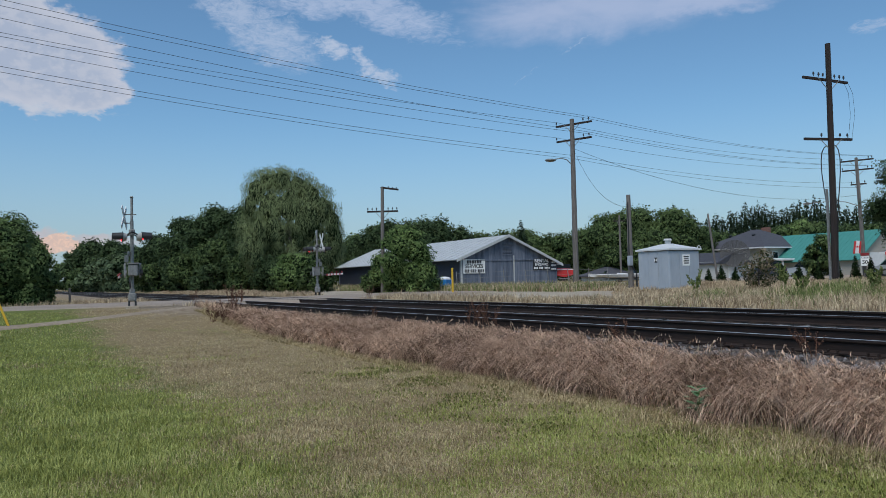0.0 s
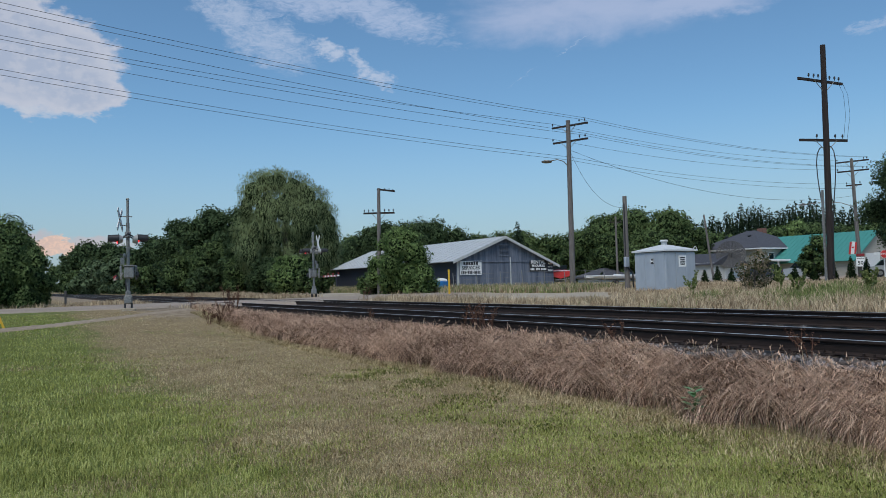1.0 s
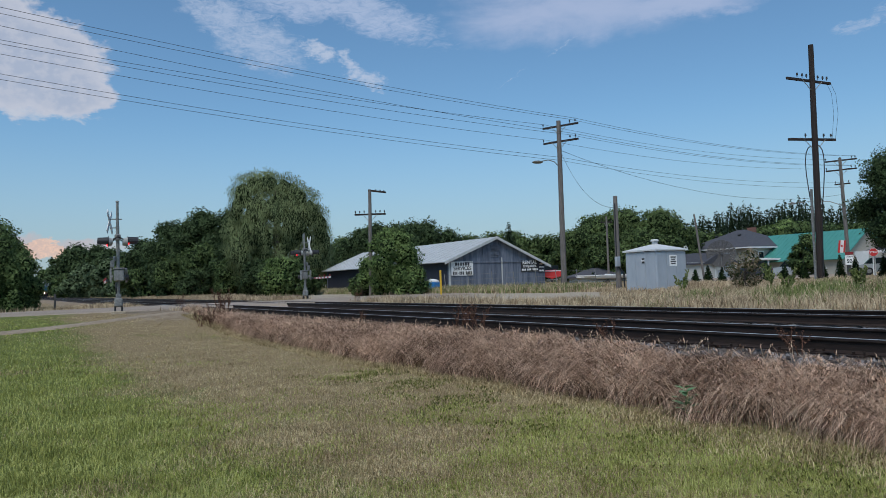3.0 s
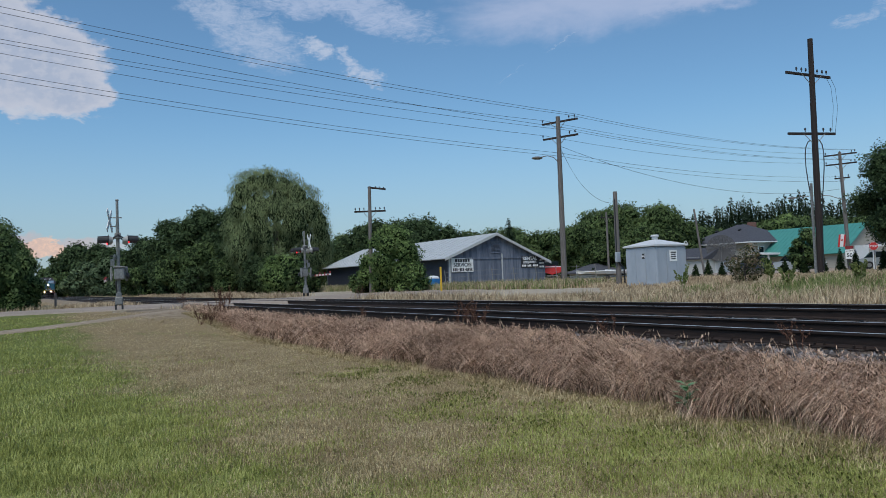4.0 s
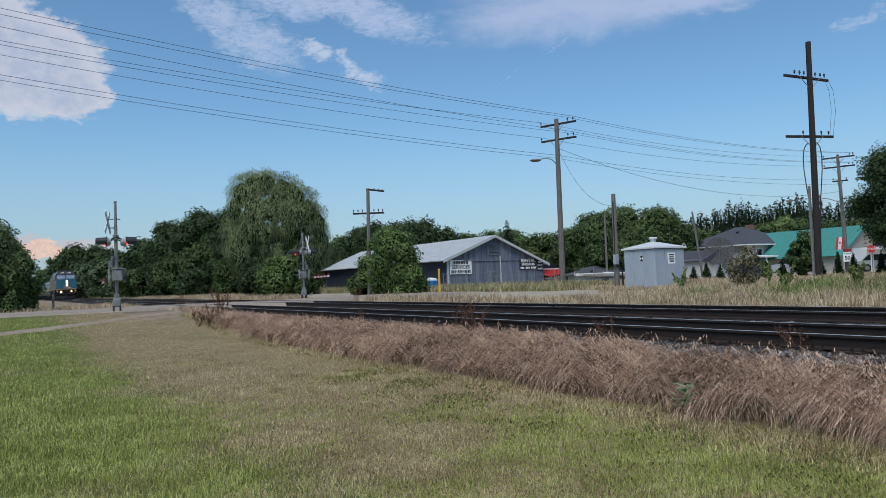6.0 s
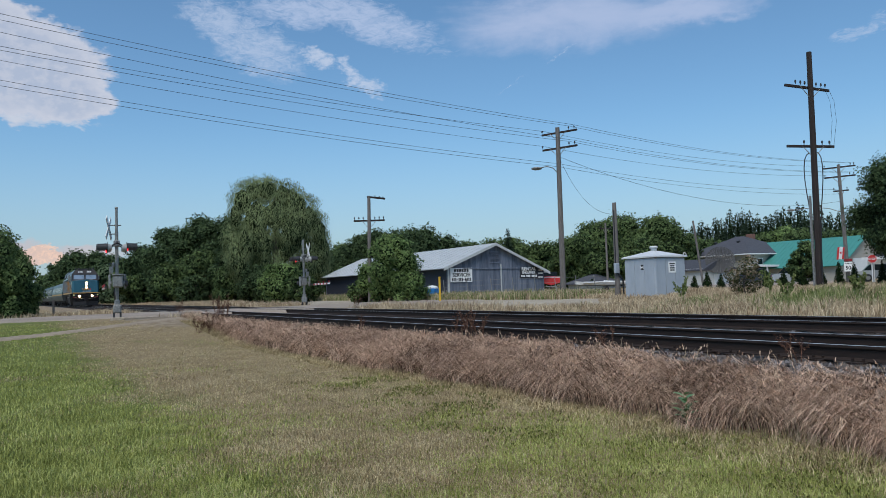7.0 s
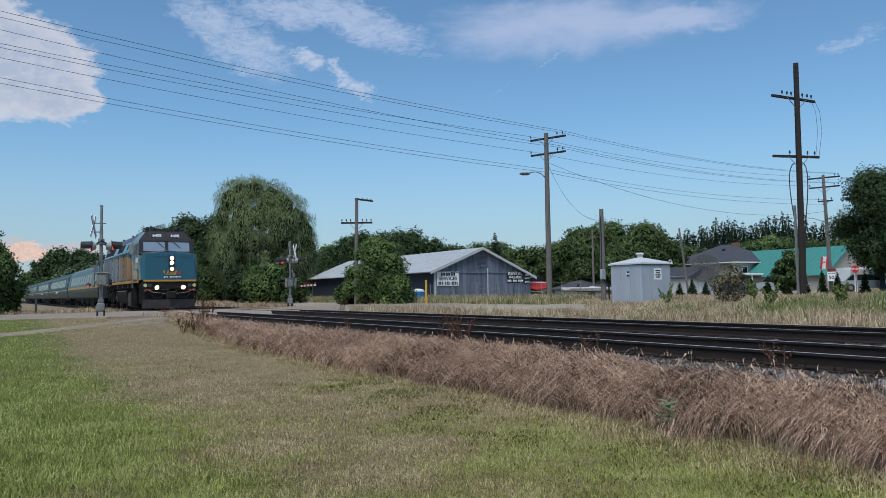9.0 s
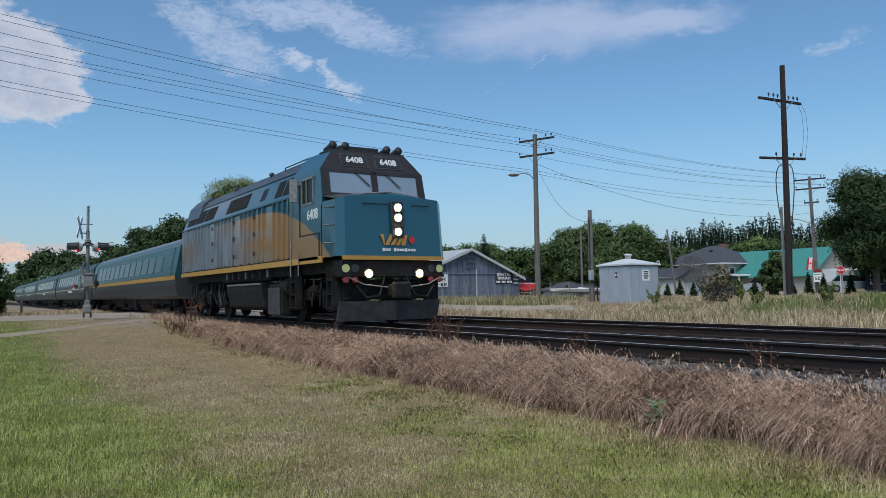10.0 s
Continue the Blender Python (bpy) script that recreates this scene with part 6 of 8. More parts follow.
def build_car(first, k):
    up = M["car_up_first"] if first else M["car_up"]
    c = thing("passenger_car", 0, TRACK_Y, RAIL_Z, label="teal passenger car with gold stripe and grey skirt" if first else "dark green passenger car with a pale stripe and grey skirt", category="railway car", group="passenger cars")
    low = [(-1.3, 0.72), (-1.5, 0.85), (-1.59, 1.3), (-1.59, 1.66), (1.59, 1.66), (1.59, 1.3), (1.5, 0.85), (1.3, 0.72)]
    hi = [(-1.59, 1.66), (-1.585, 1.8), (-1.36, 2.98), (-1.2, 3.22), (1.2, 3.22), (1.36, 2.98), (1.585, 1.8), (1.59, 1.66)]
    top = [(-1.215, 3.2), (-0.95, 3.4), (-0.45, 3.5), (0.45, 3.5), (0.95, 3.4), (1.215, 3.2)]
    part("skirt", prism(B(), low, "x", -CAR, 0), M["car_low"], c, "grey lower side")
    body = part("body", prism(B(), hi, "x", -CAR + 0.05, -0.05), up, c)
    part("roof", prism(B(), top, "x", -CAR + 0.15, -0.15), M["car_roof"] if first else M["car_up"], c)
    for s in (-1, 1):
        def side(x0, x1, z0, z1, off):
            def at(x, z):
                q = (z - 1.8) / 1.18
                return (x, s * (1.585 - 0.225 * q + off), z + 0.19 * off)
            p = [at(x0, z0), at(x1, z0), at(x1, z1), at(x0, z1)]
            return p if s < 0 else p[::-1]
        part("stripe", plate(B(), [(-CAR + 0.1, s * 1.6, 1.55), (-0.1, s * 1.6, 1.55), (-0.1, s * 1.6, 1.74 if first else 1.62), (-CAR + 0.1, s * 1.6, 1.74 if first else 1.62)][::(1 if s < 0 else -1)], 0.02), M["gold" if first else "cream"], body, "gold stripe" if first else "thin cream stripe")
        part("roof_edge", plate(B(), side(-CAR + 0.1, -0.1, 2.98, 3.04, 0.012), 0.02), M["car_roof"], body)
        nwin = 12
        for i in range(nwin):
            x1 = -3.0 - i * 1.68
            part("window", plate(B(), side(x1 - 1.32, x1, 1.95, 2.72, 0.012), 0.02), M["glass"], body)
        for x in (-0.9, -CAR + 1.7):
            d = part("door", plate(B(), side(x - 0.85, x, 1.72, 2.95, 0.015), 0.03), up, body)
            part("door_window", plate(B(), side(x - 0.65, x - 0.2, 2.1, 2.72, 0.022), 0.02), M["glass"], d)
    bars = B()
    for i in range(6):
        box(bars, 0.3, 0.02, 0.16, -CAR / 2 - 1.2 + 0.42 * i, -1.6, 1.42)
    if not first:
        part("bars", bars, M["white"], c, "row of pale bars on the skirt")
    else:
        bars.free()
    part("gangway", prism(B(), [(-0.75, 0.95), (-0.8, 3.05), (0.8, 3.05), (0.75, 0.95)], "x", 0.0, 0.55), M["black"], c)
    part("underframe", box(B(), CAR - 6, 2.2, 0.5, -CAR / 2, 0, 0.72), M["under"], c)
    for x in (-8.8, -12.5, -16.5):
        part("equipment_box", box(B(), 2.6, 2.3, 0.5, x, 0, 0.5, bevel=0.03), M["under"], c)
    bogie(c, -3.6, 2.6)
    bogie(c, -CAR + 3.6, 2.6)
    return c


loco = build_loco()
cars = [build_car(True, 0), build_car(False, 1)]
for k in range(3):
    cars.append(copy_thing(cars[1], pose(0, TRACK_Y, RAIL_Z)))


# ---- level crossing signals ----
M["stripe_red"] = material("dull_red_paint", [(0.32, 0.03, 0.03), (0.42, 0.05, 0.045)], rough=0.5, bump=0.05)


def crossing_signal(x, y, turn, arm_len, height, lit, label):
    """Mast with crossed boards, two pairs of hooded lamps and a lowered gate; the road's traffic comes towards -Y of the signal when turn is 0."""
    z0 = gz(x, y)
    s = thing("crossing_signal", x, y, z0, turn, label=label, category="crossing signal", group="crossing signals")
    s.location.z = RAIL_Z + 0.02
    base = box(B(), 0.32, 0.32, 0.36, 0, 0, 0.36, bevel=0.05)
    box(base, 0.22, 0.22, 0.2, 0, 0, 0.62, bevel=0.04)
    part("base_casting", base, M["steel"], s)
    for sx, sy in itertools.product((-1, 1), (-1, 1)):
        part("anchor_bolt", tube(B(), (sx * 0.13, sy * 0.13, -0.12), (sx * 0.13, sy * 0.13, 0.2), 0.035, 0.035, 8), M["black"], s)
    part("footing", box(B(), 0.55, 0.55, 0.5, 0, 0, -0.25, bevel=0.03), M["gravel"], s)
    part("mast", tube(tube(B(), (0, 0, 0.5), (0, 0, height * 0.78), 0.07, 0.07, 14), (0, 0, height * 0.78), (0, 0, height), 0.055, 0.055, 12), M["steel"], s)
    part("mast_cap", tube(B(), (0, 0, height), (0, 0, height + 0.05), 0.08, 0.05, 12), M["steel"], s)
    zc = 3.75 if height > 4.4 else 3.45
    cbk = part("crossbuck", box(B(), 1.22, 0.03, 0.2, 0, -0.32, zc, 0, 45, bevel=0.004), M["white"], s, m=pose(0, 0, 0, 0, 0, -14 if height > 4.4 else 0))
    part("blade", box(B(), 1.22, 0.03, 0.2, 0, -0.3, zc, 0, -45, bevel=0.004), M["white"], cbk)
    br = tube(B(), (0, 0.18, zc + 0.12), (0, -0.3, zc + 0.12), 0.022)
    tube(br, (0, 0.05, zc - 0.25), (0, -0.3, zc - 0.25), 0.022)
    part("crossbuck_bracket", br, M["steel"], s)
    zl = 2.9
    part("lamp_crossarm", pipe(B(), [(-0.62, 0, zl + 0.16), (-0.55, 0, zl + 0.24), (0.55, 0, zl + 0.24), (0.62, 0, zl + 0.16)], 0.035), M["black"], s)
    part("lamp_clamp", box(B(), 0.26, 0.24, 0.26, 0, 0, zl + 0.2, bevel=0.03), M["steel"], s)
    k = 0
    for side in (-1, 1):
        for face in (-1, 1):
            cx = side * 0.5
            cy = face * 0.36
            part("lamp_bracket", tube(B(), (cx, 0, zl + 0.2), (cx, cy - face * 0.1, zl + 0.05), 0.03, 0.03, 8), M["black"], s)
            u = part("lamp_unit", tube(B(), (cx, cy - face * 0.16, zl), (cx, cy, zl), 0.11, 0.17, 18), M["concrete"], s, "round pale grey lamp casing")
            part("backboard", tube(B(), (cx, cy, zl), (cx, cy + face * 0.02, zl), 0.22, 0.22, 22), M["black"], u)
            on = (side, face) in lit
            part("lens", tube(B(), (cx, cy + face * 0.02, zl), (cx, cy + face * 0.06, zl), 0.15, 0.13, 18), M["lamp_red" if on else "lamp_off"], u, "lit red lens" if on else "dark red lens")
            hood = B()
            for i in range(10):
                a0, a1 = math.pi * (-0.12 + 1.24 * i / 10), math.pi * (-0.12 + 1.24 * (i + 1) / 10)
                r, d = 0.175, face * 0.42
                p = [(cx + r * math.cos(a0), cy + face * 0.02, zl + r * math.sin(a0)), (cx + r * math.cos(a1), cy + face * 0.02, zl + r * math.sin(a1)), (cx + r * math.cos(a1) * 0.9, cy + d, zl + r * math.sin(a1) * 0.9), (cx + r * math.cos(a0) * 0.9, cy + d, zl + r * math.sin(a0) * 0.9)]
                plate(hood, p, 0.012)
            part("hood", hood, M["black"], u)
    part("bell", tube(ball(B(), 0.13, 0.0, -0.14, 2.2, 1, 0.5, 1), (0, 0, 2.2), (0, -0.14, 2.2), 0.03), M["steel"], s)
    part("junction_box", box(B(), 0.16, 0.16, 0.3, 0, -0.22, 1.98, bevel=0.02), M["steel"], s)
    part("post_bracket", tube(B(), (0, -0.3, 2.25), (0, 0.1, 2.25), 0.03), M["black"], s)
    # gate machine
    gm = part("gate_machine", box(B(), 0.52, 0.4, 0.5, 0.1, 0.03, 1.5, bevel=0.05), M["steel"], s)
    part("machine_lid", box(B(), 0.58, 0.46, 0.06, 0.1, 0.03, 1.78, bevel=0.02), M["steel"], gm)
    for sy in (-1, 1):
        cw = box(B(), 0.16, 0.1, 0.62, 0.36 * (1 if arm_len < 0 else -1) * -1, 0.03 + sy * 0.3, 1.5, 0, 12 * sy, bevel=0.03)
        part("counterweight", cw, M["steel"], gm)
    for sy in (-1, 1):
        part("arm_support", box(B(), 0.5, 0.05, 0.12, -0.1, 0.03 + sy * 0.26, 1.42, 0, 8 * sy, bevel=0.01), M["steel"], gm)
    part("motor_cover", tube(B(), (0.1, 0.3, 1.4), (0.1, 0.42, 1.4), 0.13, 0.11, 12), M["black"], gm)
    part("machine_cable", pipe(B(), [(0.1, -0.1, 1.2), (0.22, -0.1, 1.0), (0.16, -0.08, 0.75)], 0.03), M["black"], gm)
    sg = 1 if arm_len > 0 else -1
    ar = part("gate_arm", tube(B(), (0, -0.42, 1.3), (sg * 0.9, -0.42, 1.28), 0.06, 0.05, 8), M["black"], s, "lowered red and white gate arm")
    nseg = int((abs(arm_len) - 0.9) / 0.41)
    for i in range(nseg):
        x0 = 0.9 + i * 0.41
        part("arm_band", box(B(), 0.41, 0.04, 0.12 - 0.04 * i / nseg, sg * (x0 + 0.205), -0.42, 1.28, bevel=0.006), M["white" if i % 2 else "stripe_red"], ar)
    for q in (0.45, 0.7, 0.97):
        part("arm_lamp", box(B(), 0.08, 0.08, 0.12, sg * abs(arm_len) * q, -0.42, 1.39, bevel=0.02), M["class_red"], ar)
    return s


crossing_signal(-34.35, 4.2, -5, -6.8, 4.6, {(1, 1), (-1, -1)}, "tall grey crossing signal with hooded lamps and gate")
crossing_signal(-45.9, 16.6, 172, -5.0, 4.1, {(1, 1)}, "grey crossing signal with red lamp lit and lowered gate")


# ---- small things near the crossing and shed ----
def build_small():
    b = thing("blue_bin", -47.1, 26.6, gz(-47.1, 26.6), 20, "blue plastic bin with a pale domed lid", "bin")
    part("tub", box(B(), 0.85, 0.8, 0.75, 0, 0, 0.37, bevel=0.06), M["blue"], b)
    part("lid", ball(B(), 0.46, 0, 0, 0.76, 1, 0.95, 0.42), M["white"], b, "pale domed lid", smooth=True)
    y = thing("marker_post", -39.0, 22.55, gz(-39, 22.55), 0, "yellow plastic pipeline marker post", "marker post")
    part("post", box(B(), 0.1, 0.1, 1.45, 0, 0, 0.7, bevel=0.015), M["yellow"], y)
    part("cap", box(B(), 0.12, 0.12, 0.12, 0, 0, 1.47, bevel=0.03), M["yellow"], y)
    g = thing("guy_guard", -28.5, -0.4, gz(-28.5, -0.4), 0, "slanted yellow guy-wire guard in the lawn", "guy guard")
    part("guard", tube(B(), (0.0, 0.12, 0.0), (-0.1, -0.25, 1.0), 0.04, 0.04, 8), M["yellow"], g)
    part("anchor", tube(B(), (0.02, 0.2, -0.15), (0.0, 0.12, 0.03), 0.015, 0.015, 6), M["steel"], g)
    s = thing("wooden_stake", -50.9, 2.7, gz(-50.9, 2.7), 0, "pale weathered wooden stake by the line", "stake")
    part("stake", box(B(), 0.12, 0.12, 1.0, 0, 0, 0.5, bevel=0.01), M["wood"], s)
    # wire fence before the shed
    f = thing("wire_fence", 0, 0, 0, label="thin wire fence with leaning posts before the shed", category="fence")
    ys = np.linspace(27.0, 41.0, 8)
    for i, yy in enumerate(ys):
        zz = gz(-46, yy)
        part("fence_post", tube(B(), (-46.0, yy, zz - 0.1), (-46.0 + 0.06 * (-1) ** i, yy - 0.12, zz + 1.25), 0.035, 0.03, 8), M["steel"], f)
    for h in (0.35, 0.75, 1.12):
        part("fence_wire", pipe(B(), [(-46.0, yy, gz(-46, yy) + h) for yy in ys], 0.012, 4), M["steel"], f)


build_small()


# ---- houses, boats and cars beyond ----
M["shingle"] = material("dark_shingles", [(0.035, 0.037, 0.045), (0.055, 0.057, 0.068), (0.08, 0.08, 0.092)], rough=0.9, scale=4, bump=0.4, obj=0.4)
M["siding"] = material("beige_siding", [(0.36, 0.335, 0.285), (0.45, 0.42, 0.36)], rough=0.7, scale=2, stretch=(1, 1, 6), bump=0.2)
M["siding_white"] = material("off_white_siding", [(0.45, 0.45, 0.43), (0.56, 0.55, 0.52)], rough=0.7, scale=2, stretch=(1, 1, 6), bump=0.15)
M["green_tin"] = material("green_metal_roof", [(0.045, 0.21, 0.175), (0.065, 0.26, 0.22), (0.09, 0.3, 0.26)], rough=0.45, scale=2, stretch=(4, 0.4, 1), bump=0.08)
M["brick"] = material("chimney_brick", [(0.16, 0.08, 0.06), (0.25, 0.13, 0.1)], rough=0.9, scale=6, bump=0.4)
M["navy"] = material("navy_siding", [(0.015, 0.02, 0.045), (0.025, 0.033, 0.065)], rough=0.7, scale=2, stretch=(1, 1, 6), bump=0.15)


def hip_roof(w, d, h, over, flat=0.6, z=0):
    bm = B()
    a, b = w / 2 + over, d / 2 + over
    lo_ = [bm.verts.new(p) for p in ((-a, -b, z), (a, -b, z), (a, b, z), (-a, b, z))]
    li = [bm.verts.new((v.co.x, v.co.y, z + 0.16)) for v in lo_]
    hi_ = [bm.verts.new(p) for p in ((-flat, -flat * 0.3, z + h), (flat, -flat * 0.3, z + h), (flat, flat * 0.3, z + h), (-flat, flat * 0.3, z + h))]
    bm.faces.new(lo_[::-1])
    bm.faces.new(hi_)
    for i in range(4):
        j = (i + 1) % 4
        bm.faces.new((lo_[i], lo_[j], li[j], li[i]))
        bm.faces.new((li[i], li[j], hi_[j], hi_[i]))
    return bm


def window_on(parent, x, y, z, w, h, axis_, frame_mat):
    """A framed window on a wall that faces +X ('x') or -Y ('y')."""
    wn = part("window", box(B(), 0.06, w, h, x, y, z) if axis_ == "x" else box(B(), w, 0.06, h, x, y, z), M["glass"], parent)
    fr = B()
    for s in (-1, 1):
        if axis_ == "x":
            box(fr, 0.1, 0.08, h + 0.16, x, y + s * (w / 2 + 0.04), z)
            box(fr, 0.1, w, 0.08, x, y, z + s * (h / 2 + 0.04))
        else:
            box(fr, 0.08, 0.1, h + 0.16, x + s * (w / 2 + 0.04), y, z)
            box(fr, w, 0.1, 0.08, x, y, z + s * (h / 2 + 0.04))
    if axis_ == "x":
        box(fr, 0.08, w, 0.05, x, y, z)
    else:
        box(fr, w, 0.08, 0.05, x, y, z)
    part("window_frame", fr, frame_mat, wn)


def build_houses():
    # hip-roofed house
    hx, hy = -62.8, 80.1
    g = gz(hx, hy)
    h = thing("house", hx, hy, g - 0.1, label="beige house with a dark hipped shingle roof", category="house")
    wl = 9.2
    ez = 4.55 - g
    part("wall", box(B(), wl, wl, ez, 0, 0, ez / 2), M["siding"], h)
    rf = part("roof", hip_roof(wl, wl, 2.5, 0.55, 0.5, ez), M["shingle"], h)
    part("gutter", box(box(B(), 0.12, wl + 1.2, 0.14, wl / 2 + 0.6, 0, ez + 0.06), wl + 1.2, 0.12, 0.14, 0, -wl / 2 - 0.6, ez + 0.06), M["white"], h)
    part("chimney", box(B(), 0.9, 0.7, 1.1, 0.6, 1.2, ez + 2.2, bevel=0.03), M["brick"], rf)
    for dx in (-2.2, 1.2):
        part("roof_vent", box(B(), 0.3, 0.3, 0.25, dx, -1.9, ez + 1.75, 25), M["black"], rf)
    for yy in (-2.6, 2.9):
        window_on(h, wl / 2 + 0.03, yy, ez - 1.2, 0.85, 1.4, "x", M["white"])
    for xx in (-2.8, 1.6):
        window_on(h, xx, -wl / 2 - 0.03, ez - 1.2, 0.85, 1.4, "y", M["white"])
    pc = part("porch_roof", box(B(), 2.4, 10.5, 0.22, wl / 2 + 1.3, 0.4, 2.05, 0, 3, bevel=0.02), M["white"], h, "pale porch roof")
    for yy in (-4.4, -1.4, 1.6, 5.2):
        part("porch_post", box(B(), 0.14, 0.14, 2.0, wl / 2 + 2.3, yy, 1.0), M["white"], pc)
    # low annex with dark roof
    ax, ay = -58.5, 66.5
    a = thing("outbuilding", ax, ay, gz(ax, ay) - 0.1, label="low white outbuilding with a dark roof", category="outbuilding")
    part("wall", box(B(), 7, 5.0, 1.9, 0, 0, 0.95), M["siding_white"], a)
    part("roof", prism(B(), [(-2.8, 1.75), (0, 2.95), (2.8, 1.75), (2.8, 1.65), (-2.8, 1.65)], "x", -3.7, 3.7), M["shingle"], a)
    part("garage_door", box(B(), 0.05, 2.4, 1.25, 3.52, 0.3, 0.65), M["white"], a)
    # green-roofed barn
    bx0, bx1, by, bg = -63.0, -48.2, 82.0, 1.3
    gb = thing("barn", 0, 0, 0, label="pale barn with a green metal roof", category="barn")
    part("wall", prism(B(), [(by - 4.4, bg - 0.4), (by + 4.4, bg - 0.4), (by + 4.4, 3.0), (by, 5.9), (by - 4.4, 3.0)], "x", bx0, bx1), M["siding"], gb)
    for s in (-1, 1):
        p = [(bx0 - 0.3, by + s * 4.9, 2.72), (bx1 + 0.4, by + s * 4.9, 2.72), (bx1 + 0.4, by, 6.03), (bx0 - 0.3, by, 6.03)]
        r = part("roof", plate(B(), p if s < 0 else p[::-1], 0.08), M["green_tin"], gb)
        seam = B()
        for i in range(31):
            xx = bx0 - 0.2 + (bx1 - bx0 + 0.5) * i / 30
            q = [(xx - 0.02, by + s * 4.9, 2.75), (xx + 0.02, by + s * 4.9, 2.75), (xx + 0.02, by, 6.07), (xx - 0.02, by, 6.07)]
            plate(seam, q if s < 0 else q[::-1], 0.03)
        part("roof_seams", seam, M["green_tin"], r)
    part("barn_door", box(B(), 0.06, 2.6, 2.4, bx1 + 0.03, by - 1.0, bg + 1.0), M["white"], gb)
    # navy bungalow with a porch
    nx, ny = -31.8, 63.8
    nb = thing("bungalow", nx, ny, gz(nx, ny) - 0.1, label="navy bungalow with grey roof and white porch posts", category="house")
    part("wall", box(B(), 6.5, 7.5, 2.3, 0.6, 3.0, 1.15), M["navy"], nb)
    part("roof", hip_roof(8.6, 10.6, 1.6, 0.1, 1.6, 1.95), M["shingle"], nb, m=pose(0.4, 2.2, 0))
    part("fascia", box(box(B(), 0.1, 10.9, 0.2, 4.85, 2.2, 2.0), 8.9, 0.1, 0.2, 0.4, -3.25, 2.0), M["white"], nb)
    for px, py in ((-3.4, -2.9), (0.6, -2.9), (4.4, -2.9), (4.4, 1.0)):
        part("porch_post", box(B(), 0.16, 0.16, 2.0, px, py, 1.0), M["white"], nb)
    window_on(nb, 0.4, -0.8, 1.3, 1.2, 1.0, "y", M["white"])
    window_on(nb, -1.6, -0.8, 1.3, 1.0, 1.0, "y", M["white"])
    window_on(nb, 3.88, 1.8, 1.3, 1.2, 1.0, "x", M["white"])
    # pavilion behind the boats
    pv = thing("pavilion", -66.9, 59.4, gz(-68, 58) - 0.1, label="low white building with a dark hipped roof", category="building")
    part("wall", box(B(), 4.2, 4.2, 0.75, 0, 0, 0.375), M["siding_white"], pv)
    part("roof", hip_roof(4.4, 4.4, 1.15, 0.3, 0.4, 0.6), M["shingle"], pv)
    # satellite dish
    dx, dy = -54.5, 66.1
    ds = thing("satellite_dish", dx, dy, gz(dx, dy), label="large black mesh satellite dish on a pole", category="satellite dish")
    part("pole", tube(B(), (0, 0, -0.1), (0, 0, 2.0), 0.06, 0.06, 10), M["black"], ds)
    R_ = 1.5
    ax_ = Vector((0.6, -0.72, 0.3)).normalized()
    q = ax_.to_track_quat("Z", "Y").to_matrix().to_4x4()
    mm = Matrix.Translation((0, 0, 2.55)) @ q
    ribs = B()
    for i in range(18):
        an = i / 18 * 6.2832
        pts = [mm @ Vector((math.cos(an) * r, math.sin(an) * r, 0.32 * r * r / R_ - 0.15)) for r in (0.05, 0.4, 0.8, R_)]
        pipe(ribs, pts, 0.02, 4)
    part("ribs", ribs, M["black"], ds)
    net = B()
    for r in np.linspace(0.15, R_, 17):
        for i in range(24):
            a0, a1 = i / 24 * 6.2832, (i + 0.96) / 24 * 6.2832
            zz = 0.32 * r * r / R_ - 0.15
            w = 0.07
            plate(net, [mm @ Vector((math.cos(a0) * (r - w), math.sin(a0) * (r - w), zz)), mm @ Vector((math.cos(a1) * (r - w), math.sin(a1) * (r - w), zz)), mm @ Vector((math.cos(a1) * r, math.sin(a1) * r, zz)), mm @ Vector((math.cos(a0) * r, math.sin(a0) * r, zz))], 0.01)
    tagged(part("mesh_reflector", net, M["black"], ds), kind="stuff")
    feed = B()
    for an in (0.5, 2.6, 4.7):
        tube(feed, mm @ Vector((math.cos(an) * R_, math.sin(an) * R_, 0.2)), mm @ Vector((0, 0, 0.95)), 0.015)
    part("feed_arms", feed, M["steel"], ds)
    # road signs
    st = thing("stop_sign", -32.3, 55.9, gz(-32.3, 55.9), label="red octagonal stop sign on a steel post", category="road sign")
    part("post", tube(B(), (0, 0, -0.1), (0, 0, 2.0), 0.035, 0.035, 8), M["steel"], st)
    def sign_m(x, y, z, ang):
        return Matrix.Translation((x, y, z)) @ pose(0, 0, 0, 0, 0, ang) @ pose(0, 0, 0, 90, 0, 0)
    oc = prism(B(), [(0.3 * math.cos((i + 0.5) * math.pi / 4), 0.3 * math.sin((i + 0.5) * math.pi / 4)) for i in range(8)], "z", -0.01, 0.01)
    pl = part("plate", oc, M["red"], st, m=sign_m(0, -0.05, 1.75, 30))
    rim = prism(B(), [(0.325 * math.cos((i + 0.5) * math.pi / 4), 0.325 * math.sin((i + 0.5) * math.pi / 4)) for i in range(8)], "z", -0.016, -0.004)
    part("rim", rim, M["white"], st, m=sign_m(0, -0.05, 1.75, 30))
    words("STOP", 0.21, M["white"], st, sign_m(0.012, -0.07, 1.74, 30))
    sp = thing("speed_sign", -37.3, 60.95, 2.35, 35, "white speed sign reading 50 on a pole", "road sign")
    part("plate", box(B(), 0.62, 0.03, 0.78, 0, -0.12, 0, bevel=0.01), M["sign_white"], sp)
    words("50", 0.42, M["sign_black"], sp, pose(0, -0.14, -0.1, 90, 0, 0))
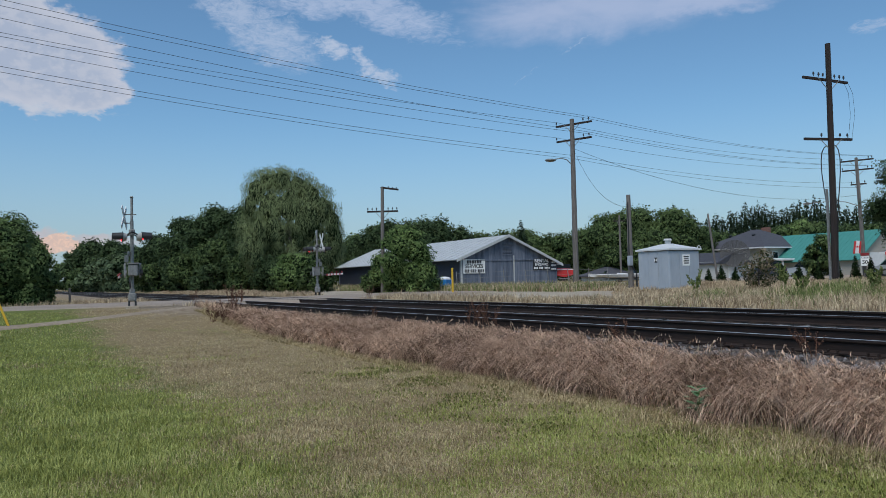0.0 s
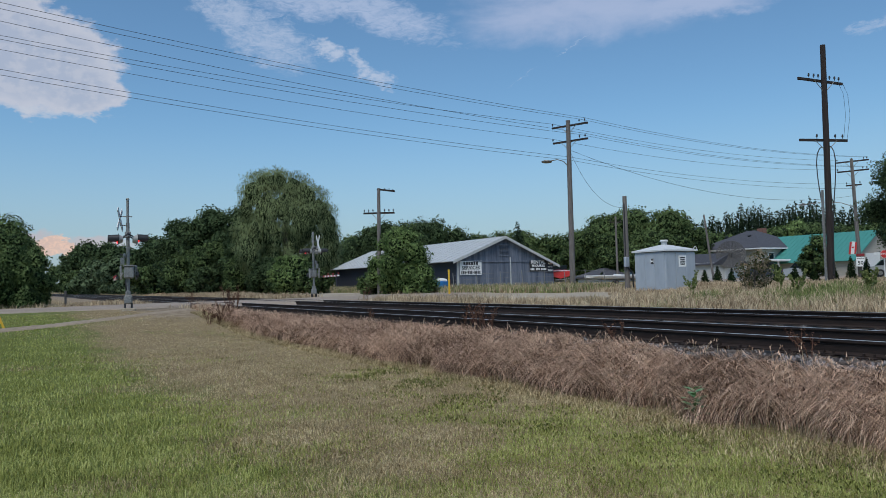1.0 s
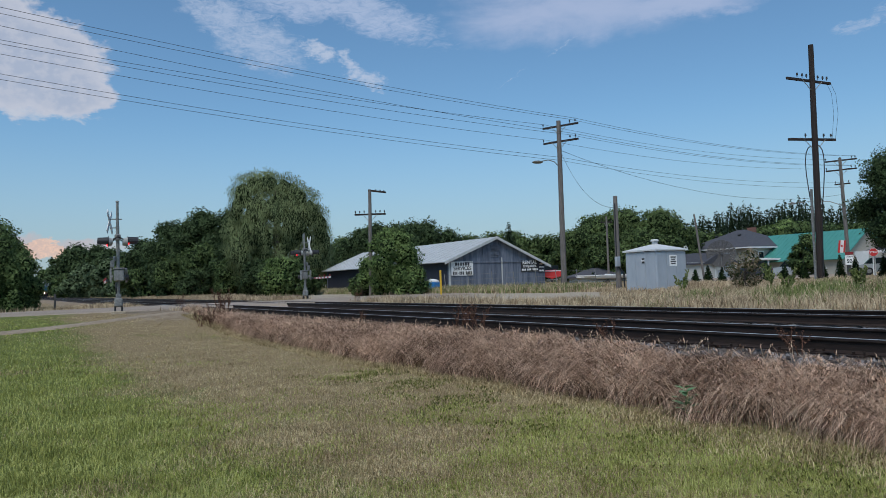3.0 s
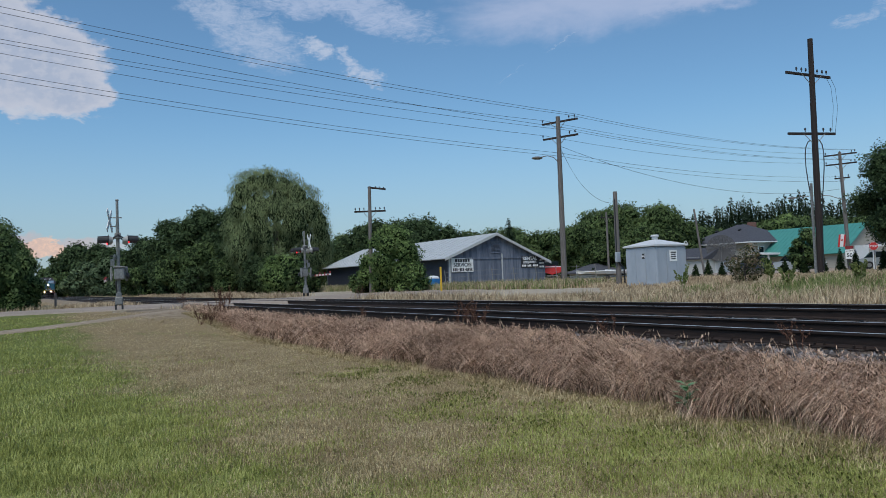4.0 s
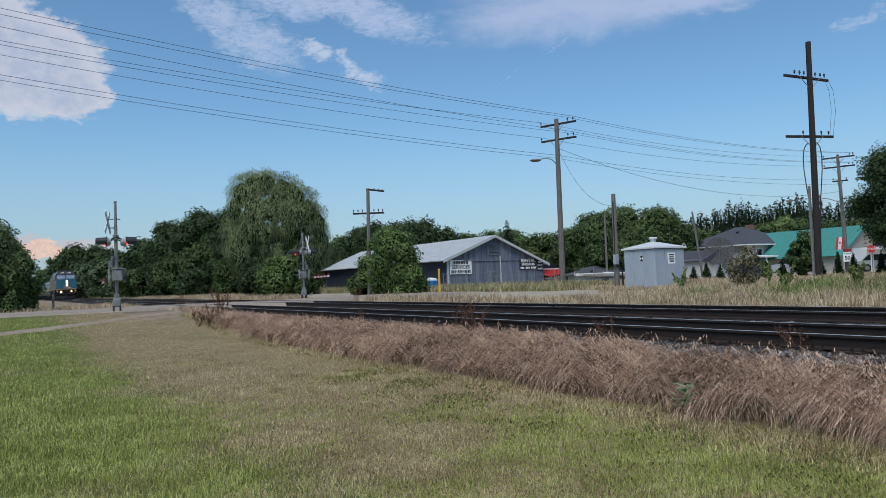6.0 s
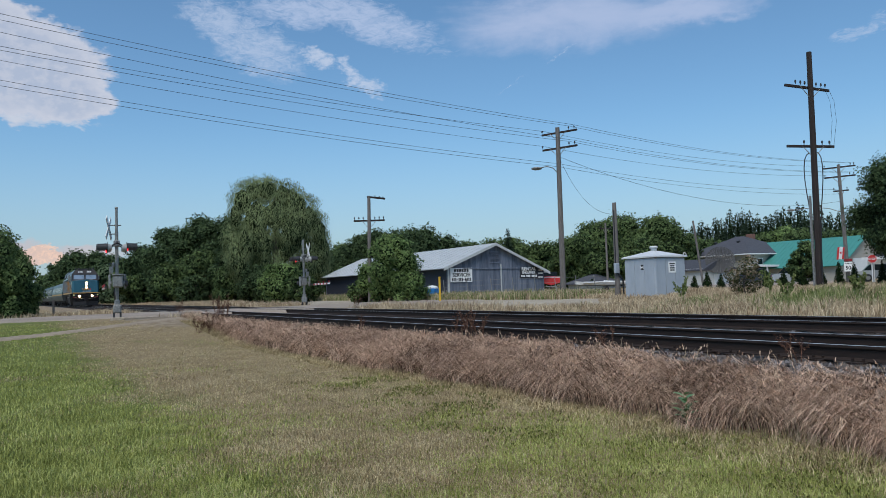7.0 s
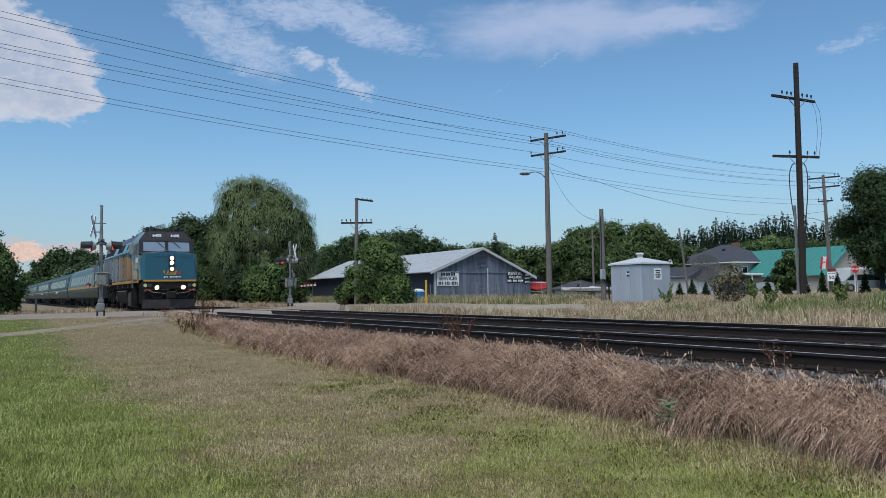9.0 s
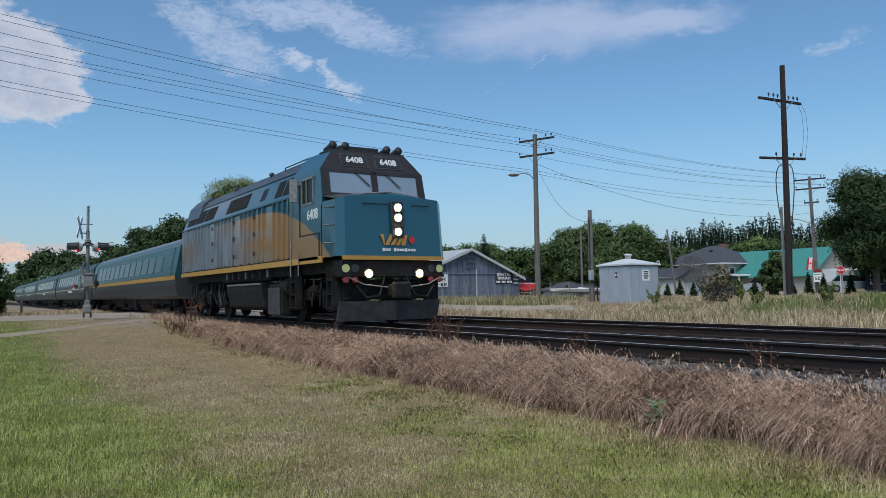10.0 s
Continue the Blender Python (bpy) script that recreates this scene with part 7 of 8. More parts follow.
    words("MAXIMUM", 0.11, M["sign_black"], sp, pose(0, -0.14, 0.26, 90, 0, 0))
    part("tab", box(B(), 0.62, 0.03, 0.22, 0, -0.12, 0.56), M["class_red"], sp)
    fl = thing("flag", -37.5, 60.75, 3.5, 35, "hanging red and white banner on the pole", "flag")
    part("red_band", box(B(), 0.16, 0.02, 1.05, -0.42, -0.12, 0.0, 0, 8), M["red"], fl)
    part("white_band", box(B(), 0.26, 0.02, 1.05, -0.22, -0.12, 0.02, 0, 7), M["white"], fl)
    part("red_band", box(B(), 0.14, 0.02, 1.0, -0.03, -0.12, 0.0, 0, 6), M["red"], fl)
    lf = B()
    pts = []
    for i in range(22):
        an = i / 22 * 6.2832
        r = 0.11 if i % 2 == 0 else 0.055
        pts.append((-0.22 + r * math.sin(an), 0.05 + r * math.cos(an)))
    prism(lf, pts, "y", -0.145, -0.132)
    part("leaf_emblem", lf, M["red"], fl)
    # cars
    def car(x, y, rz, col, label):
        c = thing("parked_car", x, y, gz(x, y), rz, label, "car", "parked cars")
        body = prism(B(), [(-2.1, 0.28), (2.1, 0.28), (2.15, 0.65), (1.95, 0.82), (1.0, 0.92), (-1.5, 0.95), (-2.1, 0.85)], "y", -0.85, 0.85)
        part("body", body, col, c)
        cabn = B()
        lo4 = [(-1.6, 0.93), (1.05, 0.9), (0.35, 1.42), (-1.1, 1.44)]
        prism(cabn, lo4, "y", -0.72, 0.72)
        part("cabin", cabn, M["glass"], c)
        part("roof", box(B(), 1.4, 1.36, 0.06, -0.38, 0, 1.45, bevel=0.02), col, c)
        for sx, sy in itertools.product((-1.3, 1.3), (-0.82, 0.82)):
            w = part("wheel", tube(B(), (sx, sy - 0.1, 0.32), (sx, sy + 0.1, 0.32), 0.32, 0.32, 18), M["black"], c)
            part("rim", tube(B(), (sx, sy - 0.11, 0.32), (sx, sy + 0.11, 0.32), 0.18, 0.18, 12), M["steel"], w)
        for sy in (-0.65, 0.65):
            part("headlight", box(B(), 0.06, 0.3, 0.14, 2.1, sy, 0.68), M["white"], c)
            part("tail_light", box(B(), 0.06, 0.25, 0.16, -2.1, sy, 0.75), M["class_red"], c)
    M["car_silver"] = material("silver_car_paint", [(0.4, 0.42, 0.44), (0.46, 0.48, 0.5)], rough=0.3, metal=0.5, bump=0)
    M["car_blue"] = material("dark_blue_car_paint", [(0.05, 0.06, 0.08), (0.07, 0.08, 0.1)], rough=0.3, metal=0.3, bump=0)
    car(-41.7, 60.6, 35, M["car_silver"], "silver parked car by the house")
    car(-44.9, 59.6, 35, M["car_blue"], "dark parked car by the house")
    car(-36.4, 64.6, 35, M["car_silver"], "grey parked car by the barn")
    # boats and trailers beside the shed
    def boat(x, y, rz, hull, label, ln=4.6, low=1.0):
        b = thing("boat", x, y, gz(x, y), rz, label, "boat", "stored boats")
        bm = B()
        rows = []
        for i, q in enumerate(np.linspace(0, 1, 8)):
            w = 0.95 * (1 - q ** 3.2)
            xx = -ln / 2 + ln * q
            sh_ = low * (1.15 + 0.25 * q * q)
            rows.append([bm.verts.new((xx, -w, sh_)), bm.verts.new((xx, -w * 0.8, low * (0.75 + 0.2 * q * q))), bm.verts.new((xx, 0, low * (0.55 + 0.45 * q ** 3))), bm.verts.new((xx, w * 0.8, low * (0.75 + 0.2 * q * q))), bm.verts.new((xx, w, sh_))])
        for r0, r1 in zip(rows[:-1], rows[1:]):
            for k in range(4):
                bm.faces.new((r0[k], r1[k], r1[k + 1], r0[k + 1]))
            bm.faces.new((r0[4], r1[4], r1[0], r0[0]))
        bm.faces.new(rows[0])
        bmesh.ops.remove_doubles(bm, verts=bm.verts[:], dist=0.004)
        bmesh.ops.recalc_face_normals(bm, faces=bm.faces[:])
        part("hull", bm, hull, b)
        part("rub_rail", box(B(), ln * 0.8, 1.7, 0.08, -0.3, 0, 1.2 * low), M["white"], b)
        part("windscreen", box(B(), 0.06, 1.2, 0.4 * low, 0.3, 0, 1.5 * low, 0, -30), M["glass"], b)
        tr = part("trailer_frame", box(B(), ln, 0.9, 0.08, -0.3, 0, 0.45 * low), M["steel"], b)
        for s in (-1, 1):
            part("trailer_wheel", tube(B(), (-0.8, s * 0.75, 0.3 * low), (-0.8, s * 0.95, 0.3 * low), 0.3 * low, 0.3 * low, 16), M["black"], tr)
    boat(-51.6, 40.9, 143, M["red"], "white and red boat on a trailer beside the shed", 4.0)
    boat(-47.8, 42.6, 235, M["white"], "white open boat on a trailer in the yard", 3.4, 0.58)
    boat(-46.6, 44.6, 245, M["white"], "white open boat on a trailer in the yard", 3.4, 0.58)


build_houses()


# ---- grass, weeds and verge ----
def grass_material(name, stops, rough=0.85, island=0.55, big_scale=0.6):
    return material(name, stops, rough=rough, scale=1.4, bump=0, island=island, big=0.5, big_scale=big_scale, spec=0.12)


M["lawn"] = grass_material("lawn_blades", [(0.18, 0.195, 0.048), (0.315, 0.335, 0.088), (0.46, 0.475, 0.17)], island=0.5)
M["lawn_dry"] = grass_material("lawn_blades_dry", [(0.21, 0.158, 0.08), (0.4, 0.315, 0.168), (0.62, 0.51, 0.3)], island=0.55)
M["straw"] = grass_material("dry_bank_grass", [(0.085, 0.046, 0.032), (0.42, 0.265, 0.182), (0.82, 0.58, 0.415)], island=1.05)
M["straw_pale"] = grass_material("pale_verge_grass", [(0.22, 0.155, 0.095), (0.45, 0.345, 0.22), (0.68, 0.55, 0.37)])
M["verge_green"] = grass_material("green_verge_grass", [(0.08, 0.11, 0.035), (0.165, 0.205, 0.065), (0.29, 0.32, 0.125)])
M["plant_leaf"] = material("blue_green_leaf", [(0.09, 0.19, 0.08), (0.14, 0.28, 0.12), (0.2, 0.36, 0.17)], rough=0.6, scale=8, bump=0.1, spec=0.3)
M["weed"] = grass_material("dock_weed_red_brown", [(0.06, 0.03, 0.022), (0.12, 0.06, 0.04), (0.2, 0.11, 0.07)])
M["clover"] = grass_material("low_broad_weeds", [(0.09, 0.1, 0.026), (0.16, 0.17, 0.046), (0.25, 0.24, 0.085)])


def blades(name, base, height, width, lean, lean_dir, mat, label, category="grass", seg=3, yaw=None, seed=0):
    """Tapering blades that bend over: arrays of roots, heights, widths, bends and directions."""
    n = len(base)
    rg = np.random.default_rng(seed)
    yaw = rg.uniform(0, 6.283, n) if yaw is None else yaw
    wx, wy = np.cos(yaw), np.sin(yaw)
    k = 2 * seg + 1
    V = np.zeros((n, k, 3))
    dx, dy = np.cos(lean_dir), np.sin(lean_dir)
    for i in range(seg + 1):
        q = i / seg
        bend = lean * q ** 1.8
        cx = base[:, 0] + dx * np.sin(bend) * height * q
        cy = base[:, 1] + dy * np.sin(bend) * height * q
        cz = base[:, 2] + np.cos(bend) * height * q
        if i == seg:
            V[:, 2 * i] = np.stack([cx, cy, cz], -1)
        else:
            w = width * (1 - 0.75 * q) * 0.5
            V[:, 2 * i] = np.stack([cx - wx * w, cy - wy * w, cz], -1)
            V[:, 2 * i + 1] = np.stack([cx + wx * w, cy + wy * w, cz], -1)
    loc, tot = [], []
    for i in range(seg - 1):
        loc += [2 * i, 2 * i + 1, 2 * i + 3, 2 * i + 2]
        tot.append(4)
    loc += [2 * seg - 2, 2 * seg - 1, 2 * seg]
    tot.append(3)
    loops = (np.arange(n)[:, None] * k + np.array(loc)[None]).ravel()
    starts = np.concatenate([[0], np.cumsum(np.tile(tot, n))[:-1]])
    me = bpy.data.meshes.new(name)
    me.vertices.add(n * k)
    me.vertices.foreach_set("co", V.astype(np.float32).ravel())
    me.loops.add(len(loops))
    me.loops.foreach_set("vertex_index", loops.astype(np.int32))
    me.polygons.add(len(starts))
    me.polygons.foreach_set("loop_start", starts.astype(np.int32))
    me.update(calc_edges=True)
    me.materials.append(mat)
    return tagged(new(name, me), label, category, kind="stuff")


def vnoise(x, y, s, seed=0):
    """Cheap smooth value noise, 0 to 1."""
    v = np.zeros_like(x)
    for k, (a, b, c) in enumerate(((1.0, 0.6, 0.3), (-0.7, 1.1, 1.9), (1.6, -1.3, 4.1), (2.3, 2.1, 2.2), (-3.1, 1.7, 5.5))):
        v += np.sin((x * a + y * b) / s * 3.0 + c + seed * 1.7 * (k + 1)) / (1 + 0.5 * k)
    return np.clip(0.5 + v * 0.2, 0, 1)


def dryness(x, y):
    d = -0.08 + 0.95 * smooth(0.9, 3.0, y) + 0.3 * smooth(-11, -22, x) * smooth(0.2, 2.6, y) - 0.3 * smooth(-10.5, -6.0, x) * smooth(1, 3, y)
    d += 0.95 * (vnoise(x, y, 3.2) - 0.5) + 0.6 * (vnoise(x, y, 0.9, 2) - 0.5)
    d -= 0.45 * np.exp(-((y - 5.1) / 0.8) ** 2) * smooth(-12, -8, x)
    return d


def build_lawn():
    rg = np.random.default_rng(12)
    n = 390000
    r = 5.0 * (36 / 5.0) ** (rg.random(n) ** 1.25)
    be = np.radians(rg.uniform(-4, 67, n))
    x, y = -r * np.cos(be), r * np.sin(be)
    keep = (y < 6.9) & (y > -3) & (x > -33.5) & (np.abs(x - path_x(y)) > 0.6 + 0.1 * rg.random(n)) & ~((x < -29.5) & (y > 4.4 + rg.random(n)))
    x, y, r = x[keep], y[keep], r[keep]
    clump = vnoise(x, y, 0.5, 5)
    h = (0.028 + 0.05 * rg.random(len(x)) * (0.5 + clump)) * (1 + 0.35 * smooth(3.0, 0.5, y))
    w = 0.003 + 0.0005 * r
    dry = dryness(x, y) + rg.normal(size=len(x)) * 0.26
    lean = rg.uniform(0.35, 1.55, len(x))
    ld = rg.uniform(0, 6.283, len(x))
    base = np.stack([x, y, ground_z(x, y) - 0.004], -1)
    for sel, mt, lab in ((dry < 0.42, "lawn", "short mown green lawn grass"), (dry >= 0.42, "lawn_dry", "dried yellow-brown lawn grass")):
        blades("lawn_grass", base[sel], h[sel] * (1 if mt == "lawn" else 0.8), w[sel], lean[sel], ld[sel], M[mt], lab, seg=2, seed=3)
    # low broad-leaved weeds near the foot of the bank
    n = 7500
    x = rg.uniform(-13, -2.5, n)
    y = 5.35 + rg.normal(size=n) * 0.55 + 0.25 * np.sin(x)
    keep = (vnoise(x, y, 0.8, 9) > 0.48) & (y < 6.5)
    x, y = x[keep], y[keep]
    base = np.stack([x, y, ground_z(x, y)], -1)
    blades("clover_patch", base, rg.uniform(0.03, 0.07, len(x)), rg.uniform(0.012, 0.026, len(x)), rg.uniform(0.6, 1.5, len(x)), rg.uniform(0, 6.28, len(x)), M["clover"], "yellowish green low broad-leaved weeds", "weeds", 2, seed=4)


def build_bank():
    rg = np.random.default_rng(21)
    n = 125000
    x = -1.0 - 33 * rg.random(n) ** 1.5
    y = 6.45 + 1.5 * rg.random(n) ** 0.9
    edge = 6.62 + 0.22 * (vnoise(x, y * 0, 1.3, 3) - 0.5) * 2 + 0.25 * smooth(-14, -28, x)
    top_edge = 7.72 + 0.3 * (vnoise(x, y * 0, 0.8, 7) - 0.5) - 0.3 * smooth(-10.5, -5.5, x)
    keep = (y > edge) & (y < top_edge)
    x, y = x[keep], y[keep]
    q = np.clip((y - 6.5) / 1.2, 0, 1)
    tuft = vnoise(x, y, 0.55, 1)
    h = (0.36 + 0.46 * tuft) * (1 - 0.6 * q) * rg.uniform(0.4, 1.15, len(x)) * (0.8 + 0.2 * smooth(-20, -8, x))
    zz = ground_z(x, y) + np.where(y > 7.2, 0.03, 0)
    flow = vnoise(x, y, 1.1, 4) * 2.2 - 1.1
    ld = radians(-135) + flow * 0.75 + rg.normal(size=len(x)) * 0.42
    lean = 0.95 + 1.0 * vnoise(x, y, 0.7, 8) + rg.normal(size=len(x)) * 0.35
    dist = np.hypot(x, y)
    w = 0.0034 + 0.0006 * dist
    blades("bank_grass", np.stack([x, y, zz], -1), h, w, lean, ld, M["straw"], "tall dry straw-coloured grass bent over the bank", seg=3, seed=6)
    # longer pale strands combed over in tufts
    n = 20000
    tx = -2.0 - 26 * rg.random(700) ** 1.3
    ty = rg.uniform(6.7, 7.2, 700)
    ta = radians(-150) + rg.normal(size=700) * 0.45
    k = rg.integers(0, 700, n)
    x, y = tx[k] + rg.normal(size=n) * 0.13, ty[k] + rg.normal(size=n) * 0.09
    hh = rg.uniform(0.4, 0.8, n) * (1 - 0.3 * np.clip((y - 6.7) / 0.9, 0, 1))
    blades("combed_grass", np.stack([x, y, ground_z(x, y)], -1), hh, 0.003 + 0.0005 * np.hypot(x, y), rg.uniform(1.1, 1.75, n), ta[k] + rg.normal(size=n) * 0.22, M["straw"], "long pale straw combed over the bank", seg=4, seed=7)
    # seed stalks
    n = 3800
    x = -1.0 - 33 * rg.random(n) ** 1.4
    y = rg.uniform(6.75, 7.62, n) - 0.3 * smooth(-10.5, -5.5, x) * rg.random(n)
    h = rg.uniform(0.25, 0.55, n) * (1 - 0.45 * (y - 6.75))
    base = np.stack([x, y, ground_z(x, y)], -1)
    ld = rg.uniform(0, 6.283, n)
    lean = rg.uniform(0.1, 0.9, n)
    blades("seed_stalks", base, h, 0.004 + 0.0004 * np.hypot(x, y), lean, ld, M["straw_pale"], "pale dry grass stalks with seed heads", seg=4, seed=8)
    m = 5
    tips = []
    for k in range(m):
        qq = 1.0 - 0.05 * k
        b = lean * qq ** 1.8
        tips.append(np.stack([x + np.cos(ld) * np.sin(b) * h * qq, y + np.sin(ld) * np.sin(b) * h * qq, base[:, 2] + np.cos(b) * h * qq - 0.02], -1))
    tips = np.concatenate(tips)
    nn = len(tips)
    blades("seed_heads", tips, rg.uniform(0.03, 0.06, nn), np.full(nn, 0.012), rg.uniform(0.2, 1.2, nn), rg.uniform(0, 6.28, nn), M["straw"], "feathery dry seed heads", seg=2, seed=9)
    # short dead thatch at the foot of the bank
    n = 36000
    x = -1.5 - 30 * rg.random(n) ** 1.4
    y = 6.9 - (0.75 + 0.8 * smooth(-9, -4.5, x) * rg.random(n)) * rg.random(n) ** 0.8
    base = np.stack([x, y, ground_z(x, y) - 0.003], -1)
    blades("thatch", base, rg.uniform(0.04, 0.13, n), 0.005 + 0.0005 * np.hypot(x, y), rg.uniform(0.7, 1.6, n), rg.uniform(0, 6.28, n), M["lawn_dry"], "short dead grass thatch below the bank", seg=2, seed=10)


def build_verge():
    """The far side of the tracks."""
    rg = np.random.default_rng(31)
    n = 66000
    x = rg.uniform(-37, -4, n)
    y = 15.5 + 19 * rg.random(n) ** 1.5
    ang = np.degrees(np.arctan2(y, -x))
    keep = (ang < 68) & ~((y > 17.8) & (y < 25.2) & (x < -24 + 2 * np.sin(y))) & ~((x < -34) & (y > 24))
    x, y = x[keep], y[keep]
    tuft = vnoise(x, y, 1.2, 2)
    right = smooth(-24, -14, x)
    h = (0.28 + 0.4 * tuft) * rg.uniform(0.6, 1.2, len(x)) * (0.45 + 0.28 * right) * (0.7 + 0.3 * smooth(15.5, 17, y))
    base = np.stack([x, y, ground_z(x, y)], -1)
    w = 0.009 + 0.0008 * np.hypot(x, y)
    green = (vnoise(x, y, 2.0, 6) + 0.25 * right + 0.7 * smooth(17, 21, y) * right + rg.normal(size=len(x)) * 0.2) > 1.2
    lean = rg.uniform(0.1, 0.8, len(x))
    ld = rg.uniform(0, 6.28, len(x))
    for sel, mt, lab in ((green, "verge_green", "tall green verge grass beyond the tracks"), (~green, "straw_pale", "tall pale dry grass beyond the tracks")):
        blades("verge_grass", base[sel], h[sel], w[sel], lean[sel], ld[sel], M[mt], lab, seg=2, seed=12)
    # dry strip by the crossing and towards the tree line
    n = 26000
    x = rg.uniform(-110, -24, n)
    y = rg.uniform(15.3, 20.5, n)
    keep = ~((x > ROAD_X0 - 1) & (x < ROAD_X1 + 1)) & ~((y > 17.8) & (x > -72) & (x < -22))
    x, y = x[keep], y[keep]
    base = np.stack([x, y, ground_z(x, y)], -1)
    nn = len(x)
    blades("verge_grass", base, rg.uniform(0.15, 0.55, nn), 0.012 + 0.0007 * np.hypot(x, y), rg.uniform(0.1, 0.8, nn), rg.uniform(0, 6.28, nn), M["straw_pale"], "pale dry grass along the railway", seg=2, seed=13)
    # far edge of the gravel lane, in front of bushes and shed
    n = 26000
    x = rg.uniform(-75, -30, n)
    y = 24.4 + 4.5 * rg.random(n) ** 1.3
    base = np.stack([x, y, ground_z(x, y)], -1)
    green = rg.random(n) < 0.45
    h = rg.uniform(0.15, 0.6, n)
    for sel, mt in ((green, "verge_green"), (~green, "straw_pale")):
        blades("verge_grass", base[sel], h[sel], np.full(sel.sum(), 0.04), rg.uniform(0.1, 0.8, sel.sum()), rg.uniform(0, 6.28, sel.sum()), M[mt], "mixed tall grass beside the gravel lane", seg=2, seed=14)
    # verge between road and line on the near side
    n = 16000
    x = rg.uniform(-60, -28, n)
    y = rg.uniform(-4, 7.6, n)
    keep = ~((x > ROAD_X0 - 0.4) & (x < ROAD_X1 + 0.4)) & ((x < ROAD_X0) | (y > 5.8)) & ~((x > -36.5) & (y < 6.6))
    x, y = x[keep], y[keep]
    nn = len(x)
    base = np.stack([x, y, ground_z(x, y)], -1)
    blades("verge_grass", base, rg.uniform(0.1, 0.4, nn), np.full(nn, 0.03), rg.uniform(0.2, 1.0, nn), rg.uniform(0, 6.28, nn), M["straw_pale"], "short dry grass by the crossing", seg=2, seed=15)


def weed(name, x, y, h, n, label, mat="weed", seed=1, spread=0.35, leaf=0.034, cat="weed", z=None):
    """Upright branching stalks with clustered seeds."""
    rg = random.Random(seed)
    t = thing(name, x, y, gz(x, y) if z is None else z, label=label, category=cat, group="tall weeds")
    nr = np.random.default_rng(seed)
    pts = []
    for i in range(n):
        a = rg.uniform(0, 6.28)
        hh = h * rg.uniform(0.6, 1.0)
        o = spread * rg.uniform(0.2, 1.0)
        p0, p1, p2 = Vector((o * 0.15 * math.cos(a), o * 0.15 * math.sin(a), -0.05)), Vector((o * 0.5 * math.cos(a), o * 0.5 * math.sin(a), hh * 0.55)), Vector((o * math.cos(a), o * math.sin(a), hh))
        bm = tube(B(), p0, p1, 0.008, 0.006, 5)
        tube(bm, p1, p2, 0.006, 0.003, 5)
        for j in range(3):
            q = rg.uniform(0.4, 0.9)
            s0 = p0.lerp(p2, q)
            a2 = rg.uniform(0, 6.28)
            e = s0 + Vector((math.cos(a2) * 0.1, math.sin(a2) * 0.1, 0.14))
            tube(bm, s0, e, 0.004, 0.002, 4)
            pts += [s0.lerp(e, u) for u in (0.4, 0.7, 1.0)]
        pts += [p1.lerp(p2, u) for u in np.linspace(0.2, 1.0, 8)]
        part("stalk", bm, M[mat], t)
    blobs = [(p.x, p.y, p.z, 0.02, 0.02, 0.03) for p in pts]
    v = leaf_cards(nr, blobs, leaf * 0.4, 1000)[0]
    tagged(part("seed_spray", raw_mesh("seed_spray", v, 3, M[mat]), None, t), kind="stuff")
    return t


